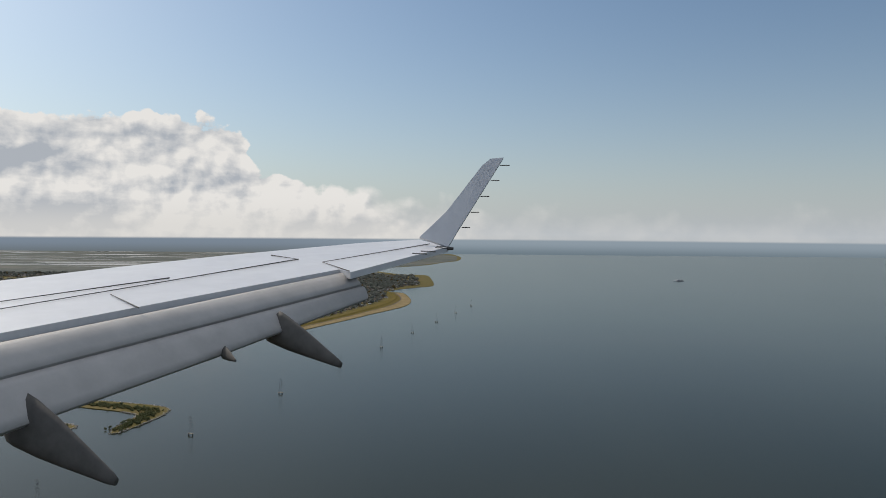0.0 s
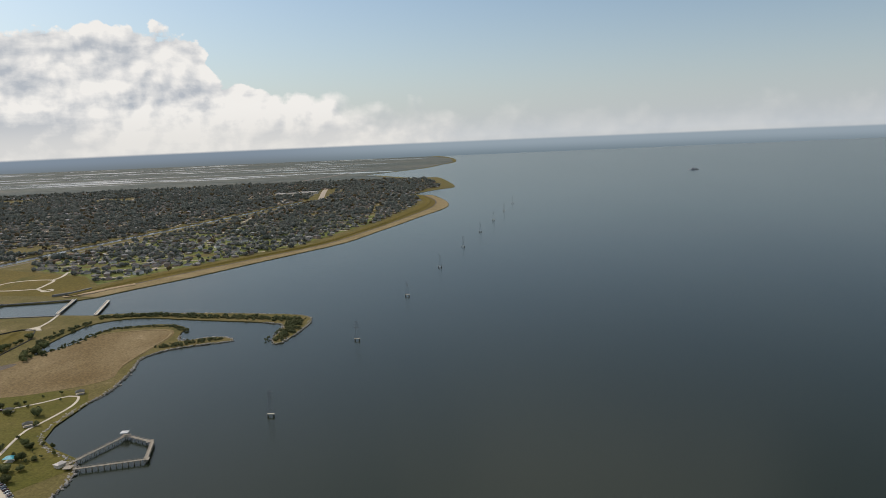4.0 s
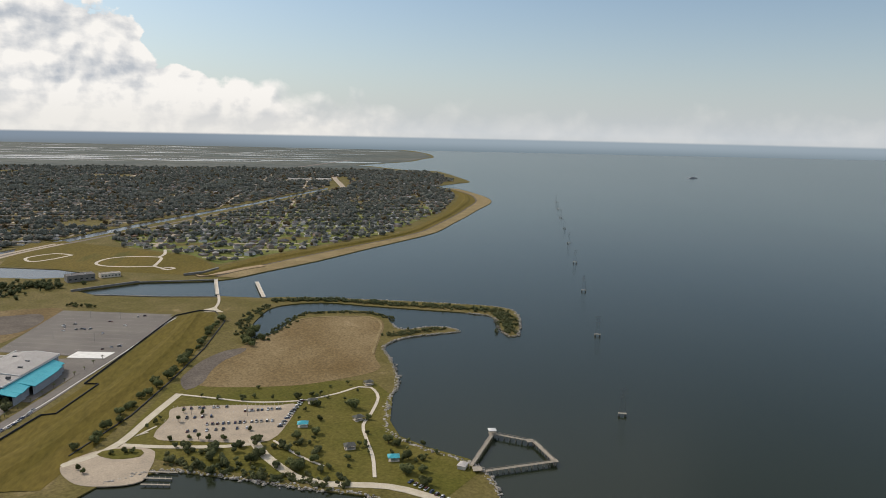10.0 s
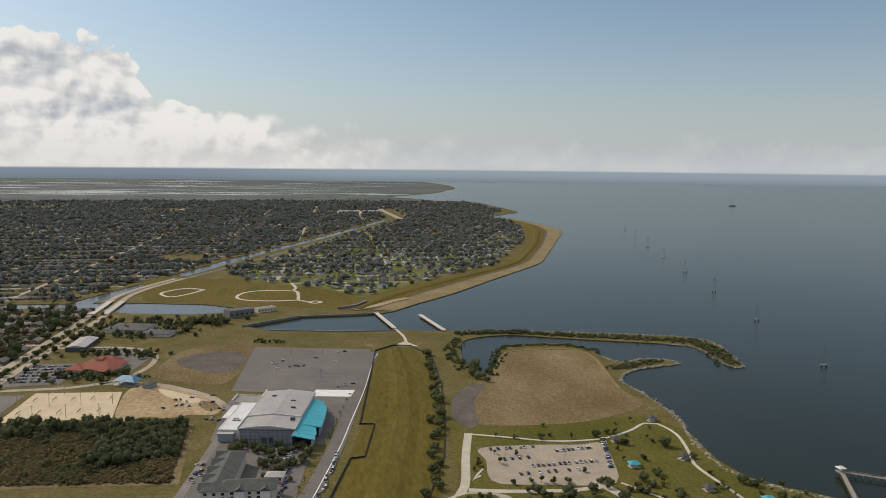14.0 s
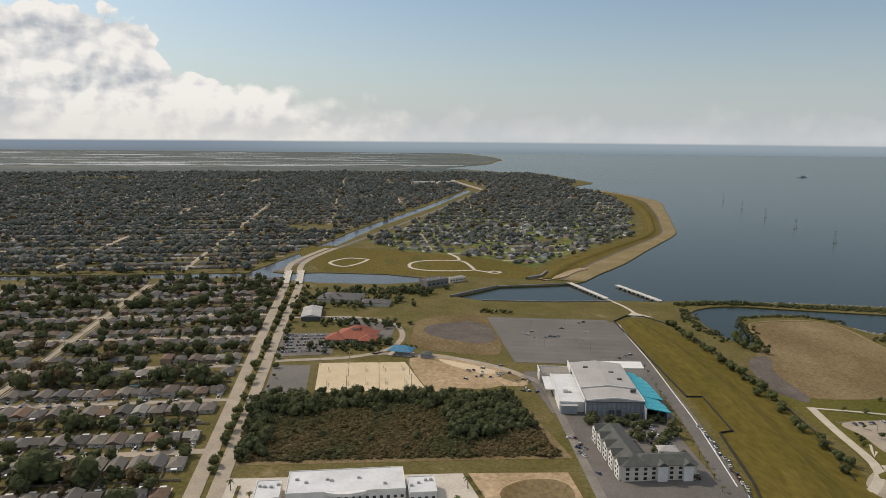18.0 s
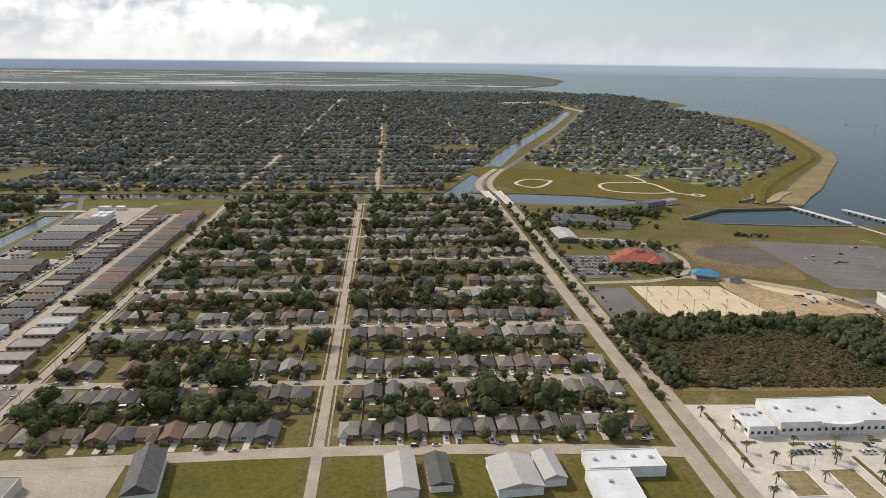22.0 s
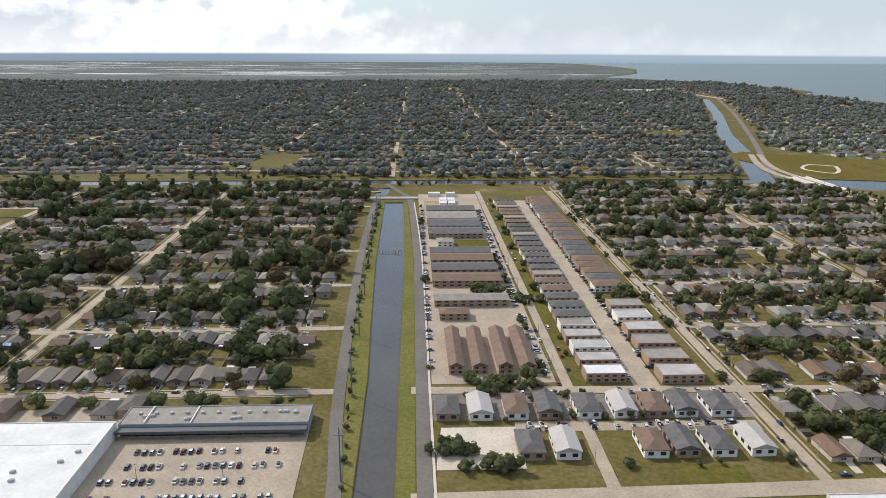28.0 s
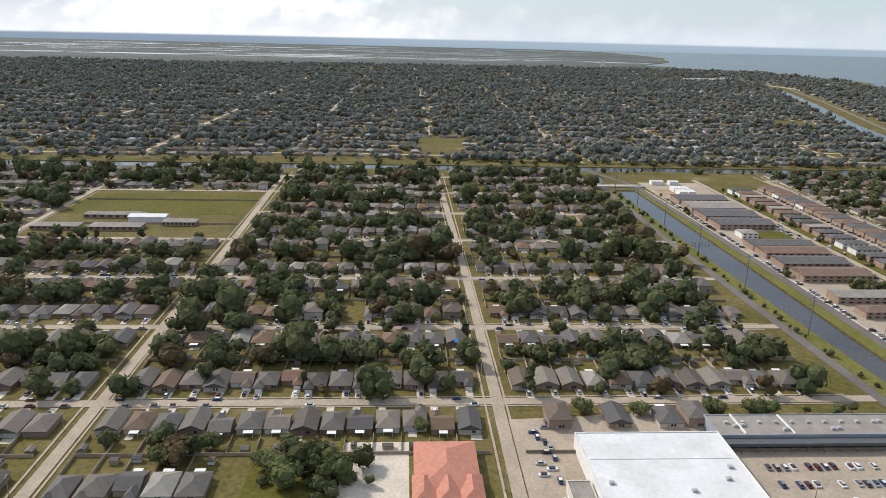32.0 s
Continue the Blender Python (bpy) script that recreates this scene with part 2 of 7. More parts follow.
M["reeds"] = mat("dry shore reeds", (0.195, 0.145, 0.07), (0.25, 0.19, 0.10), scale=0.05, fine=14, grain=0.3, bump=0.4, spec=0.05)
# marsh colours turned grey to carry the haze of distance
M["marsh"] = mat("marsh grass", (0.085, 0.095, 0.085), (0.125, 0.125, 0.105), scale=0.004, fine=12, grain=0.35, stretch=(0.4, 1, 1), third=(0.16, 0.148, 0.118), spec=0.05)
M["dirt"] = mat("bare ground", (0.36, 0.265, 0.165), (0.26, 0.19, 0.11), scale=0.045, fine=12, grain=0.25, bump=0.2, third=(0.14, 0.12, 0.05), spec=0.05)
M["plot"] = mat("scraped plot", (0.42, 0.30, 0.18), (0.30, 0.21, 0.115), scale=0.035, fine=14, grain=0.3, bump=0.2, third=(0.13, 0.105, 0.04), spec=0.05)
M["sand"] = mat("court sand", (0.56, 0.44, 0.29), (0.50, 0.39, 0.25), scale=0.15, fine=12, grain=0.15, bump=0.2, spec=0.05)
M["asphalt"] = mat("old asphalt", (0.112, 0.096, 0.082), (0.150, 0.130, 0.110), scale=0.05, fine=18, grain=0.14)
M["dark_gravel"] = mat("dark gravel", (0.098, 0.082, 0.068), (0.135, 0.112, 0.090), scale=0.08, fine=12, grain=0.3, spec=0.05)
M["gravel"] = mat("grey gravel", (0.15, 0.13, 0.115), (0.20, 0.17, 0.14), scale=0.09, fine=12, grain=0.3, spec=0.05)
M["lane"] = mat("worn grey lane", (0.215, 0.185, 0.15), (0.165, 0.142, 0.118), scale=0.1, fine=14, grain=0.2)
M["concrete"] = mat("weathered concrete paving", (0.36, 0.288, 0.208), (0.285, 0.23, 0.168), scale=0.12, fine=12, grain=0.18)
M["pale"] = mat("pale concrete", (0.52, 0.45, 0.36), (0.43, 0.37, 0.295), scale=0.15, fine=10, grain=0.16)
M["path"] = mat("path", (0.48, 0.42, 0.32), (0.40, 0.34, 0.25), scale=0.3, fine=8, grain=0.15)
M["paint"] = mat("road paint", (0.36, 0.34, 0.31), scale=1.5, grain=0.3)
M["rock"] = mat("rip-rap stone", (0.30, 0.27, 0.23), (0.20, 0.18, 0.155), scale=0.8, fine=5, grain=0.4, island=0.35)
M["leaf"] = mat("leaves", (0.085, 0.098, 0.040), (0.128, 0.128, 0.050), scale=0.35, fine=5, grain=0.35, spread=0.38, rough=0.75, local=True, spec=0.05, through=0.3)
M["leaf_far"] = mat("massed leaves", (0.085, 0.097, 0.045), (0.125, 0.125, 0.056), scale=0.05, fine=12, grain=0.3, rough=0.8, spec=0.05, through=0.3)
# far leaves greyed and lightened: distance haze is put into this colour
M["leaf_hazed"] = mat("distant canopy", (0.145, 0.156, 0.130), (0.185, 0.186, 0.158), scale=0.02, fine=16, grain=0.3, rough=0.85, spec=0.05, through=0.3)
M["leaf_brown"] = mat("browning leaves", (0.13, 0.085, 0.038), (0.10, 0.080, 0.034), scale=0.5, fine=5, grain=0.35, through=0.3)
M["scrub"] = mat("scrub", (0.085, 0.088, 0.038), (0.145, 0.105, 0.050), scale=0.035, fine=14, grain=0.4, spec=0.05, through=0.3, third=(0.18, 0.115, 0.06), island=0.3)
M["bark"] = mat("bark", (0.12, 0.09, 0.065), scale=2.0, bump=0.3)
M["white_roof"] = mat("white membrane roofing", (0.62, 0.60, 0.575), (0.52, 0.50, 0.475), scale=0.12, fine=8, grain=0.10, rough=0.7)
M["grey_roof"] = mat("pale grey standing seam roofing", (0.40, 0.36, 0.325), (0.345, 0.315, 0.285), scale=0.1, fine=14, grain=0.1, rough=0.6)
M["teal_roof"] = mat("teal metal roofing", (0.045, 0.30, 0.36), (0.06, 0.35, 0.40), scale=0.2, fine=8, grain=0.12, rough=0.45)
M["blue_roof"] = mat("blue metal roofing", (0.05, 0.17, 0.27), (0.07, 0.21, 0.31), scale=0.4, grain=0.12, rough=0.45)
M["green_roof"] = mat("dull slate green shingle", (0.070, 0.070, 0.060), (0.095, 0.092, 0.078), scale=0.4, grain=0.2)
M["orange_tile"] = mat("orange clay tile", (0.31, 0.095, 0.055), (0.24, 0.072, 0.044), scale=0.8, fine=6, grain=0.2, bump=0.3)
M["salmon_tile"] = mat("salmon clay tile", (0.46, 0.20, 0.13), (0.38, 0.16, 0.11), scale=0.8, fine=6, grain=0.2, bump=0.3)
M["brown_roof"] = mat("brown shingle", (0.135, 0.088, 0.062), (0.175, 0.115, 0.080), scale=0.4, fine=8, grain=0.2)
M["dark_roof"] = mat("charcoal shingle", (0.085, 0.078, 0.075), (0.12, 0.11, 0.10), scale=0.5, fine=8, grain=0.2)
M["flat_roof"] = mat("gravelled flat roofing", (0.27, 0.24, 0.20), (0.21, 0.185, 0.155), scale=0.3, fine=9, grain=0.2)
M["stucco"] = mat("cream stucco", (0.58, 0.52, 0.43), (0.50, 0.45, 0.37), scale=0.5, grain=0.1)
M["grey_wall"] = mat("grey wall panel", (0.30, 0.31, 0.33), (0.25, 0.26, 0.28), scale=0.4, grain=0.1)
M["white_wall"] = mat("white wall", (0.70, 0.67, 0.62), (0.60, 0.57, 0.52), scale=0.4, grain=0.1)
M["brick"] = mat("brick wall", (0.26, 0.17, 0.12), (0.33, 0.24, 0.17), scale=1.0, fine=8, grain=0.2)
M["glass"] = mat("dark window glass", (0.03, 0.035, 0.04), scale=1.0, rough=0.12, spec=0.6, grain=0.1)
M["steel"] = mat("galvanised steel", (0.22, 0.22, 0.22), (0.17, 0.17, 0.17), scale=1.0, metal=0.5, rough=0.5, grain=0.15)
M["concrete_wall"] = mat("stained concrete wall", (0.20, 0.19, 0.172), (0.145, 0.136, 0.122), scale=0.3, fine=8, grain=0.25)
M["dark_steel"] = mat("weathered dark steel", (0.075, 0.078, 0.08), (0.10, 0.10, 0.10), scale=1.0, rough=0.6, grain=0.15)
M["wood"] = mat("weathered timber", (0.34, 0.29, 0.23), (0.26, 0.22, 0.17), scale=0.8, fine=8, grain=0.25)
M["fence"] = mat("timber fencing", (0.25, 0.19, 0.13), (0.33, 0.27, 0.2), scale=0.4, island=0.3, grain=0.2)
M["dark"] = mat("dark rubber", (0.03, 0.03, 0.03), scale=2.0)
M["tank"] = mat("roof unit metal", (0.42, 0.41, 0.39), (0.33, 0.32, 0.3), scale=1.5, rough=0.6)
ROOFS = [(0.147, 0.128, 0.105), (0.11, 0.092, 0.074), (0.184, 0.153, 0.122), (0.156, 0.104, 0.067), (0.092, 0.081, 0.069), (0.212, 0.18, 0.139), (0.147, 0.108, 0.08), (0.133, 0.117, 0.101), (0.276, 0.252, 0.21), (0.12, 0.108, 0.097), (0.175, 0.144, 0.118), (0.101, 0.09, 0.084), (0.143, 0.126, 0.109), (0.184, 0.113, 0.071)]
ROOFS = [tuple(0.9 * c for c in q) for q in ROOFS]
M["roof_mix"] = ramp_mat("shingle roofs", ROOFS, rough=0.85)
M["wall_mix"] = ramp_mat("house walls", [(0.32, 0.26, 0.20), (0.46, 0.41, 0.34), (0.22, 0.15, 0.11), (0.27, 0.20, 0.15), (0.55, 0.52, 0.47)])
M["roof_far"] = ramp_mat("distant roofs", [tuple(0.85 * c for c in q) for q in ROOFS] + [(0.14, 0.14, 0.145), (0.11, 0.113, 0.118), (0.17, 0.168, 0.165), (0.30, 0.295, 0.29)], rough=0.9)
M["roof_lake"] = ramp_mat("lakeside slate roofs", [(0.075, 0.075, 0.078), (0.058, 0.058, 0.062), (0.095, 0.09, 0.09), (0.14, 0.13, 0.125), (0.07, 0.066, 0.066), (0.25, 0.235, 0.22), (0.10, 0.085, 0.075)], rough=0.85)
M["wall_lake"] = ramp_mat("lakeside house walls", [(0.60, 0.57, 0.53), (0.34, 0.25, 0.19), (0.50, 0.46, 0.40), (0.28, 0.22, 0.18), (0.70, 0.68, 0.64), (0.40, 0.34, 0.28)])
M["pale_roof"] = mat("pale grey flat roofing", (0.40, 0.37, 0.34), (0.31, 0.285, 0.26), scale=0.2, fine=9, grain=0.15)
M["roof_each"] = ramp_mat("shingle roof", ROOFS, rough=0.85, islands=False)
M["wall_each"] = ramp_mat("house wall", [(0.32, 0.26, 0.20), (0.46, 0.41, 0.34), (0.22, 0.15, 0.11), (0.27, 0.20, 0.15), (0.55, 0.52, 0.47)], islands=False)
CARS = [(0.62, 0.62, 0.62), (0.05, 0.05, 0.055), (0.30, 0.30, 0.31), (0.10, 0.03, 0.03), (0.04, 0.06, 0.12), (0.70, 0.69, 0.67), (0.16, 0.16, 0.17), (0.45, 0.42, 0.38)]
M["car_paint"] = ramp_mat("car paint", CARS, rough=0.3, islands=False, grain=0.05)
M["car_mix"] = ramp_mat("parked car paint", CARS, rough=0.35, grain=0.05)

# lake water: dark body, roughened by small wind waves
water = bpy.data.materials.new("lake water")
water.use_nodes = True
nodes, links = water.node_tree.nodes, water.node_tree.links
p = nodes["Principled BSDF"]
p.inputs["Roughness"].default_value, p.inputs["IOR"].default_value = 0.20, 1.25
spot = nodes.new("ShaderNodeNewGeometry").outputs["Position"]


def water_noise(scale, detail, stretch):
    m = nodes.new("ShaderNodeMapping")
    m.inputs["Scale"].default_value, m.inputs["Rotation"].default_value = stretch, (0, 0, 0.5)
    links.new(spot, m.inputs[0])
    n = nodes.new("ShaderNodeTexNoise")
    n.inputs["Scale"].default_value, n.inputs["Detail"].default_value = scale, detail
    links.new(m.outputs[0], n.inputs["Vector"])
    return n.outputs["Fac"]


tone = nodes.new("ShaderNodeValToRGB")
tone.color_ramp.elements[0].position, tone.color_ramp.elements[0].color = 0.35, (0.014, 0.018, 0.009, 1)
tone.color_ramp.elements[1].position, tone.color_ramp.elements[1].color = 0.68, (0.019, 0.023, 0.012, 1)
links.new(water_noise(0.006, 4, (1, 0.4, 1)), tone.inputs[0])
links.new(tone.outputs[0], p.inputs["Base Color"])
chop = nodes.new("ShaderNodeMapRange")
links.new(water_noise(0.003, 2, (1, 0.45, 1)), chop.inputs[0])
for k, v in enumerate((0.3, 0.7, 0.195, 0.205)):
    chop.inputs[k + 1].default_value = v
links.new(chop.outputs[0], p.inputs["Roughness"])
M["water"] = water
M["pool_water"] = mat("still marsh water", (0.05, 0.055, 0.05), (0.06, 0.065, 0.06), scale=0.01, fine=12, grain=0.1, rough=0.14, spec=0.5)
M["canal_water"] = mat("muddy canal water", (0.060, 0.052, 0.042), (0.075, 0.066, 0.054), scale=0.03, fine=30, grain=0.15, rough=0.22, spec=0.4, bump=0.05)

# ---- builders ----


def mesh_of(name, bm, material):
    me = bpy.data.meshes.new(name)
    bm.normal_update()
    bm.to_mesh(me)
    bm.free()
    for m in material if isinstance(material, (list, tuple)) else [material]:
        me.materials.append(m)
    return me


def part(name, bm, material, parent=None, label="", at=None):
    """Links a bmesh (or a mesh) as one object, under a thing or a part."""
    me = mesh_of(name, bm, material) if isinstance(bm, bmesh.types.BMesh) else bm
    ob = new(name, me)
    if parent:
        ob.parent = parent
    if at is not None:
        ob.matrix_basis = at
    if label:
        ob["label"] = label
    return ob


def thing(name, label, category, m=None, group="", kind=""):
    ob = tagged(new(name), label, category, group, kind)
    if m is not None:
        ob.matrix_basis = m
    return ob


def setting(name, bm, material, label, category, kind="structure"):
    return tagged(part(name, bm, material), label, category, "", kind)


def box(bm, x0, y0, z0, x1, y1, z1, index=0):
    v = [bm.verts.new(c) for c in ((x0, y0, z0), (x1, y0, z0), (x1, y1, z0), (x0, y1, z0), (x0, y0, z1), (x1, y0, z1), (x1, y1, z1), (x0, y1, z1))]
    for f in ((3, 2, 1, 0), (4, 5, 6, 7), (0, 1, 5, 4), (1, 2, 6, 5), (2, 3, 7, 6), (3, 0, 4, 7)):
        bm.faces.new([v[k] for k in f]).material_index = index
    return bm


def boxes(*sizes):
    bm = bmesh.new()
    for s in sizes:
        box(bm, *s)
    return bm


def prism(bm, pts, z0, z1, index=0):
    """A closed slab over a plan; either turn of the points."""
    area = sum(a[0] * b[1] - b[0] * a[1] for a, b in zip(pts, [*pts[1:], pts[0]]))
    pts = list(pts) if area > 0 else list(pts)[::-1]
    low, high = ([bm.verts.new((x, y, z)) for x, y in pts] for z in (z0, z1))
    top = bm.faces.new(high)
    top.material_index = index
    n = len(pts)
    for k in range(n):
        bm.faces.new((low[k], low[(k + 1) % n], high[(k + 1) % n], high[k])).material_index = index
    if n > 4:
        bmesh.ops.triangulate(bm, faces=[top])
    return bm


def tube(bm, a, b, r0, r1=None, n=6):
    a, b = Vector(a), Vector(b)
    r1 = r0 if r1 is None else r1
    turn = (b - a).to_track_quat("Z", "Y")
    rings = [[bm.verts.new(c + turn @ Vector((r * math.cos(2 * math.pi * k / n), r * math.sin(2 * math.pi * k / n), 0))) for k in range(n)] for c, r in ((a, r0), (b, max(r1, 0.004)))]
    for k in range(n):
        bm.faces.new((rings[0][k], rings[0][(k + 1) % n], rings[1][(k + 1) % n], rings[1][k]))
    bm.faces.new(rings[1])
    bm.faces.new(rings[0][::-1])
    return bm


def smooth_line(pts, step=8.0, closed=False):
    """A Catmull-Rom curve through the points, cut into short steps."""
    pts = [Vector((*p, 0)) for p in pts]
    n, out = len(pts), []
    for k in range(n if closed else n - 1):
        if closed:
            a, b, c, d = (pts[(k + j) % n] for j in (-1, 0, 1, 2))
        else:
            a, b, c, d = (pts[min(max(k + j, 0), n - 1)] for j in (-1, 0, 1, 2))
        cuts = max(1, int((c - b).length / step))
        for j in range(cuts):
            t = j / cuts
            q = 0.5 * (2 * b + (c - a) * t + (2 * a - 5 * b + 4 * c - d) * t * t + (3 * b - a - 3 * c + d) * t ** 3)
            out.append((q.x, q.y))
    if not closed:
        out.append((pts[-1].x, pts[-1].y))
    return out


def ribbon(bm, pts, width, z, z0=-0.3):
    """A flat strip along a line, with sides."""
    line = [Vector((*p, 0)) for p in pts]
    rows = []
    for k, q in enumerate(line):
        d = (line[min(k + 1, len(line) - 1)] - line[max(k - 1, 0)]).normalized()
        s = Vector((-d.y, d.x, 0)) * width / 2
        rows.append([bm.verts.new(q + w + Vector((0, 0, h))) for w, h in ((s, z0), (s, z), (-s, z), (-s, z0))])
    for a, b in zip(rows, rows[1:]):
        for j in range(3):
            bm.faces.new((a[j], a[j + 1], b[j + 1], b[j]))
    return bm


def inside(x, y, poly):
    hit, n = False, len(poly)
    for k in range(n):
        (x0, y0), (x1, y1) = poly[k], poly[(k + 1) % n]
        if (y0 > y) != (y1 > y) and x < (x1 - x0) * (y - y0) / (y1 - y0) + x0:
            hit = not hit
    return hit


def sheet(name, pts, z, material, label, category):
    return setting(name, prism(bmesh.new(), pts, -0.25, z), M[material], label, category)


def road(name, pts, width, z, material, label, category="road", step=6.0):
    return setting(name, ribbon(bmesh.new(), smooth_line(pts, step), width, z), M[material], label, category)


def joined(name, templates, places, label, category, materials):
    """Many copies of small meshes in one mesh. templates: lists of (points, triangles, material); places: (template, x, y, z, turn, sx, sy, sz)."""
    points, faces, mats, base = [], [], [], 0
    for t, x, y, z, turn, sx, sy, sz in places:
        v, f, m = templates[t]
        c, s = math.cos(turn), math.sin(turn)
        w = v * (sx, sy, sz)
        points.append(np.stack((w[:, 0] * c - w[:, 1] * s + x, w[:, 0] * s + w[:, 1] * c + y, w[:, 2] + z), 1))
        faces.append(f + base)
        mats.append(m)
        base += len(v)
    points, faces, mats = np.concatenate(points), np.concatenate(faces), np.concatenate(mats)
    me = bpy.data.meshes.new(name)
    me.vertices.add(len(points))
    me.vertices.foreach_set("co", points.astype(np.float32).ravel())
    me.loops.add(len(faces) * 3)
    me.loops.foreach_set("vertex_index", faces.astype(np.int32).ravel())
    me.polygons.add(len(faces))
    me.polygons.foreach_set("loop_start", np.arange(0, len(faces) * 3, 3, dtype=np.int32))
    me.polygons.foreach_set("material_index", mats.astype(np.int32))
    me.update(calc_edges=True)
    me.shade_flat()
    for m in materials:
        me.materials.append(m)
    return tagged(new(name, me), label, category, "", "stuff")


def as_template(bm):
    """A bmesh as arrays for joined()."""
    bmesh.ops.triangulate(bm, faces=bm.faces[:])
    bm.verts.index_update()
    v = np.array([q.co[:] for q in bm.verts])
    f = np.array([[q.index for q in face.verts] for face in bm.faces])
    m = np.array([face.material_index for face in bm.faces])
    bm.free()
    return v, f, m

# ---- the land and the lake ----
RNG = random.Random(7)
COAST_PARK = [(-279, 288), (-277, 305), (-279, 318), (-284, 327), (-300, 340), (-311, 354), (-314, 367), (-311, 395), (-305, 420), (-306, 455), (-309, 482), (-296, 500), (-278, 507), (-258, 514), (-272, 525), (-295, 520), (-302, 540), (-304, 558), (-324, 571), (-357, 566), (-368, 545), (-374, 515), (-388, 503), (-392, 525), (-390, 556), (-381, 586)]
BREAKWATER = [(-350, 597), (-312, 584), (-275, 571), (-246, 561), (-229, 549), (-230, 514), (-226, 499), (-219, 511), (-210, 554), (-218, 576), (-266, 593), (-346, 612), (-381, 616)]
BASIN = [(-395, 614), (-426, 621), (-454, 622), (-520, 629), (-537, 642), (-498, 673), (-453, 677), (-437, 681), (-424, 690)]
LEVEE_SHORE = [(-400, 722), (-358, 772), (-316, 833), (-262, 908), (-216, 976), (-180, 1068), (-140, 1170), (-113, 1245), (-62, 1378), (-50, 1470), (-55, 1564), (-76, 1700), (-118, 1752), (-40, 1890), (-5, 1940), (-10, 2200), (-34, 2438), (-118, 2470), (-240, 2720), (-285, 2790), (-60, 3170), (41, 3518), (125, 3800), (150, 4480), (26, 5165), (-600, 5700)]
SOUTH = [(-290, 272), (-314, 284), (-322, 303), (-345, 311), (-365, 319), (-398, 330), (-418, 322), (-436, 290), (-430, 160), (-330, -700)]
COAST = smooth_line([*COAST_PARK, *BREAKWATER], 5) + BASIN + smooth_line(LEVEE_SHORE, 30) + [(-6000, 5700), (-6000, -700)] + SOUTH[::-1]
# canals and ponds are cut out of the land
CROSS_CANAL = [(-2600, 746), (-2600, 731), (-700, 729), (-672, 716), (-640, 701), (-588, 692), (-552, 699), (-549, 712), (-584, 733), (-640, 745), (-668, 742), (-681, 750), (-640, 868), (-583, 1053), (-480, 1325), (-384, 1608), (-318, 1800), (-331, 1805), (-400, 1608), (-497, 1325), (-602, 1053), (-660, 868), (-702, 747)]
DRAIN = [(-979.2, 300), (-969.8, 300), (-969.8, 443), (-969.5, 520), (-971.6, 664), (-983.8, 664), (-983, 529), (-980.7, 444), (-979.3, 403)]
DRAIN_HEAD = [(-992, 690), (-983, 688), (-981, 714), (-990, 716)]
SIDE_POND = [(-1245, 690), (-1180, 690), (-1180, 697), (-1245, 697)]


def cut_sheet(outer, holes, z, depth):
    """A level sheet with holes and with banks round every edge."""
    bm = bmesh.new()
    rims = []
    for loop in (outer, *holes):
        v = [bm.verts.new((x, y, z)) for x, y in loop]
        rims.append([bm.edges.new((v[k], v[(k + 1) % len(v)])) for k in range(len(v))])
    bmesh.ops.triangle_fill(bm, use_beauty=True, use_dissolve=False, edges=[e for rim in rims for e in rim], normal=(0, 0, 1))
    for rim in rims:
        low = bmesh.ops.extrude_edge_only(bm, edges=rim)["geom"]
        for q in low:
            if isinstance(q, bmesh.types.BMVert):
                q.co.z = z - depth
    bmesh.ops.recalc_face_normals(bm, faces=bm.faces[:])
    up = [f for f in bm.faces if abs(f.normal.z) > 0.9 and f.normal.z < 0]
    bmesh.ops.reverse_faces(bm, faces=up)
    return bm


setting("ground", cut_sheet(COAST, [CROSS_CANAL, DRAIN, DRAIN_HEAD, SIDE_POND], 0.0, 1.6), M["grass"], "flat shore land with lawns, yards and marsh", "ground")
bm = bmesh.new()
grid = [[bm.verts.new((-9000 + 500 * i, -2500 + 500 * j, -0.5)) for i in range(37)] for j in range(24)]
for a, b in zip(grid, grid[1:]):
    for i in range(36):
        bm.faces.new((a[i], a[i + 1], b[i + 1], b[i]))
setting("water", bm, M["water"], "dark grey-green lake with small wind waves", "water")

# ---- levees ----


def levee(name, left, right, height, material, label, cuts=(0.0, 0.3, 0.42, 0.58, 0.7, 1.0), rise=(0.0, 0.25, 1.0, 1.0, 0.25, 0.0)):
    bm = bmesh.new()
    rows = []
    for (x0, y0), (x1, y1) in zip(left, right):
        rows.append([bm.verts.new((x0 + (x1 - x0) * c, y0 + (y1 - y0) * c, 0.06 + height * r)) for c, r in zip(cuts, rise)])
    for a, b in zip(rows, rows[1:]):
        for j in range(len(cuts) - 1):
            bm.faces.new((a[j], a[j + 1], b[j + 1], b[j]))
    bmesh.ops.recalc_face_normals(bm, faces=bm.faces[:])
    if sum(f.normal.z for f in bm.faces) < 0:
        bmesh.ops.reverse_faces(bm, faces=bm.faces[:])
    return setting(name, bm, M[material], label, "levee")


levee("levee_1", [(-490, 318), (-472, 353), (-460, 420), (-452, 490), (-446, 561)], [(-438, 318), (-430, 358), (-418, 440), (-415, 520), (-421, 570)], 1.3, "levee_grass", "broad mown grass levee between the arena and the park")
OUTER = smooth_line([(-424, 690), *LEVEE_SHORE[:12]], 30)
INNER = smooth_line([(-466, 702), (-452, 733), (-420, 790), (-356, 862), (-272, 958), (-226, 1060), (-176, 1200), (-152, 1290), (-118, 1430), (-98, 1564), (-118, 1690)], 30)


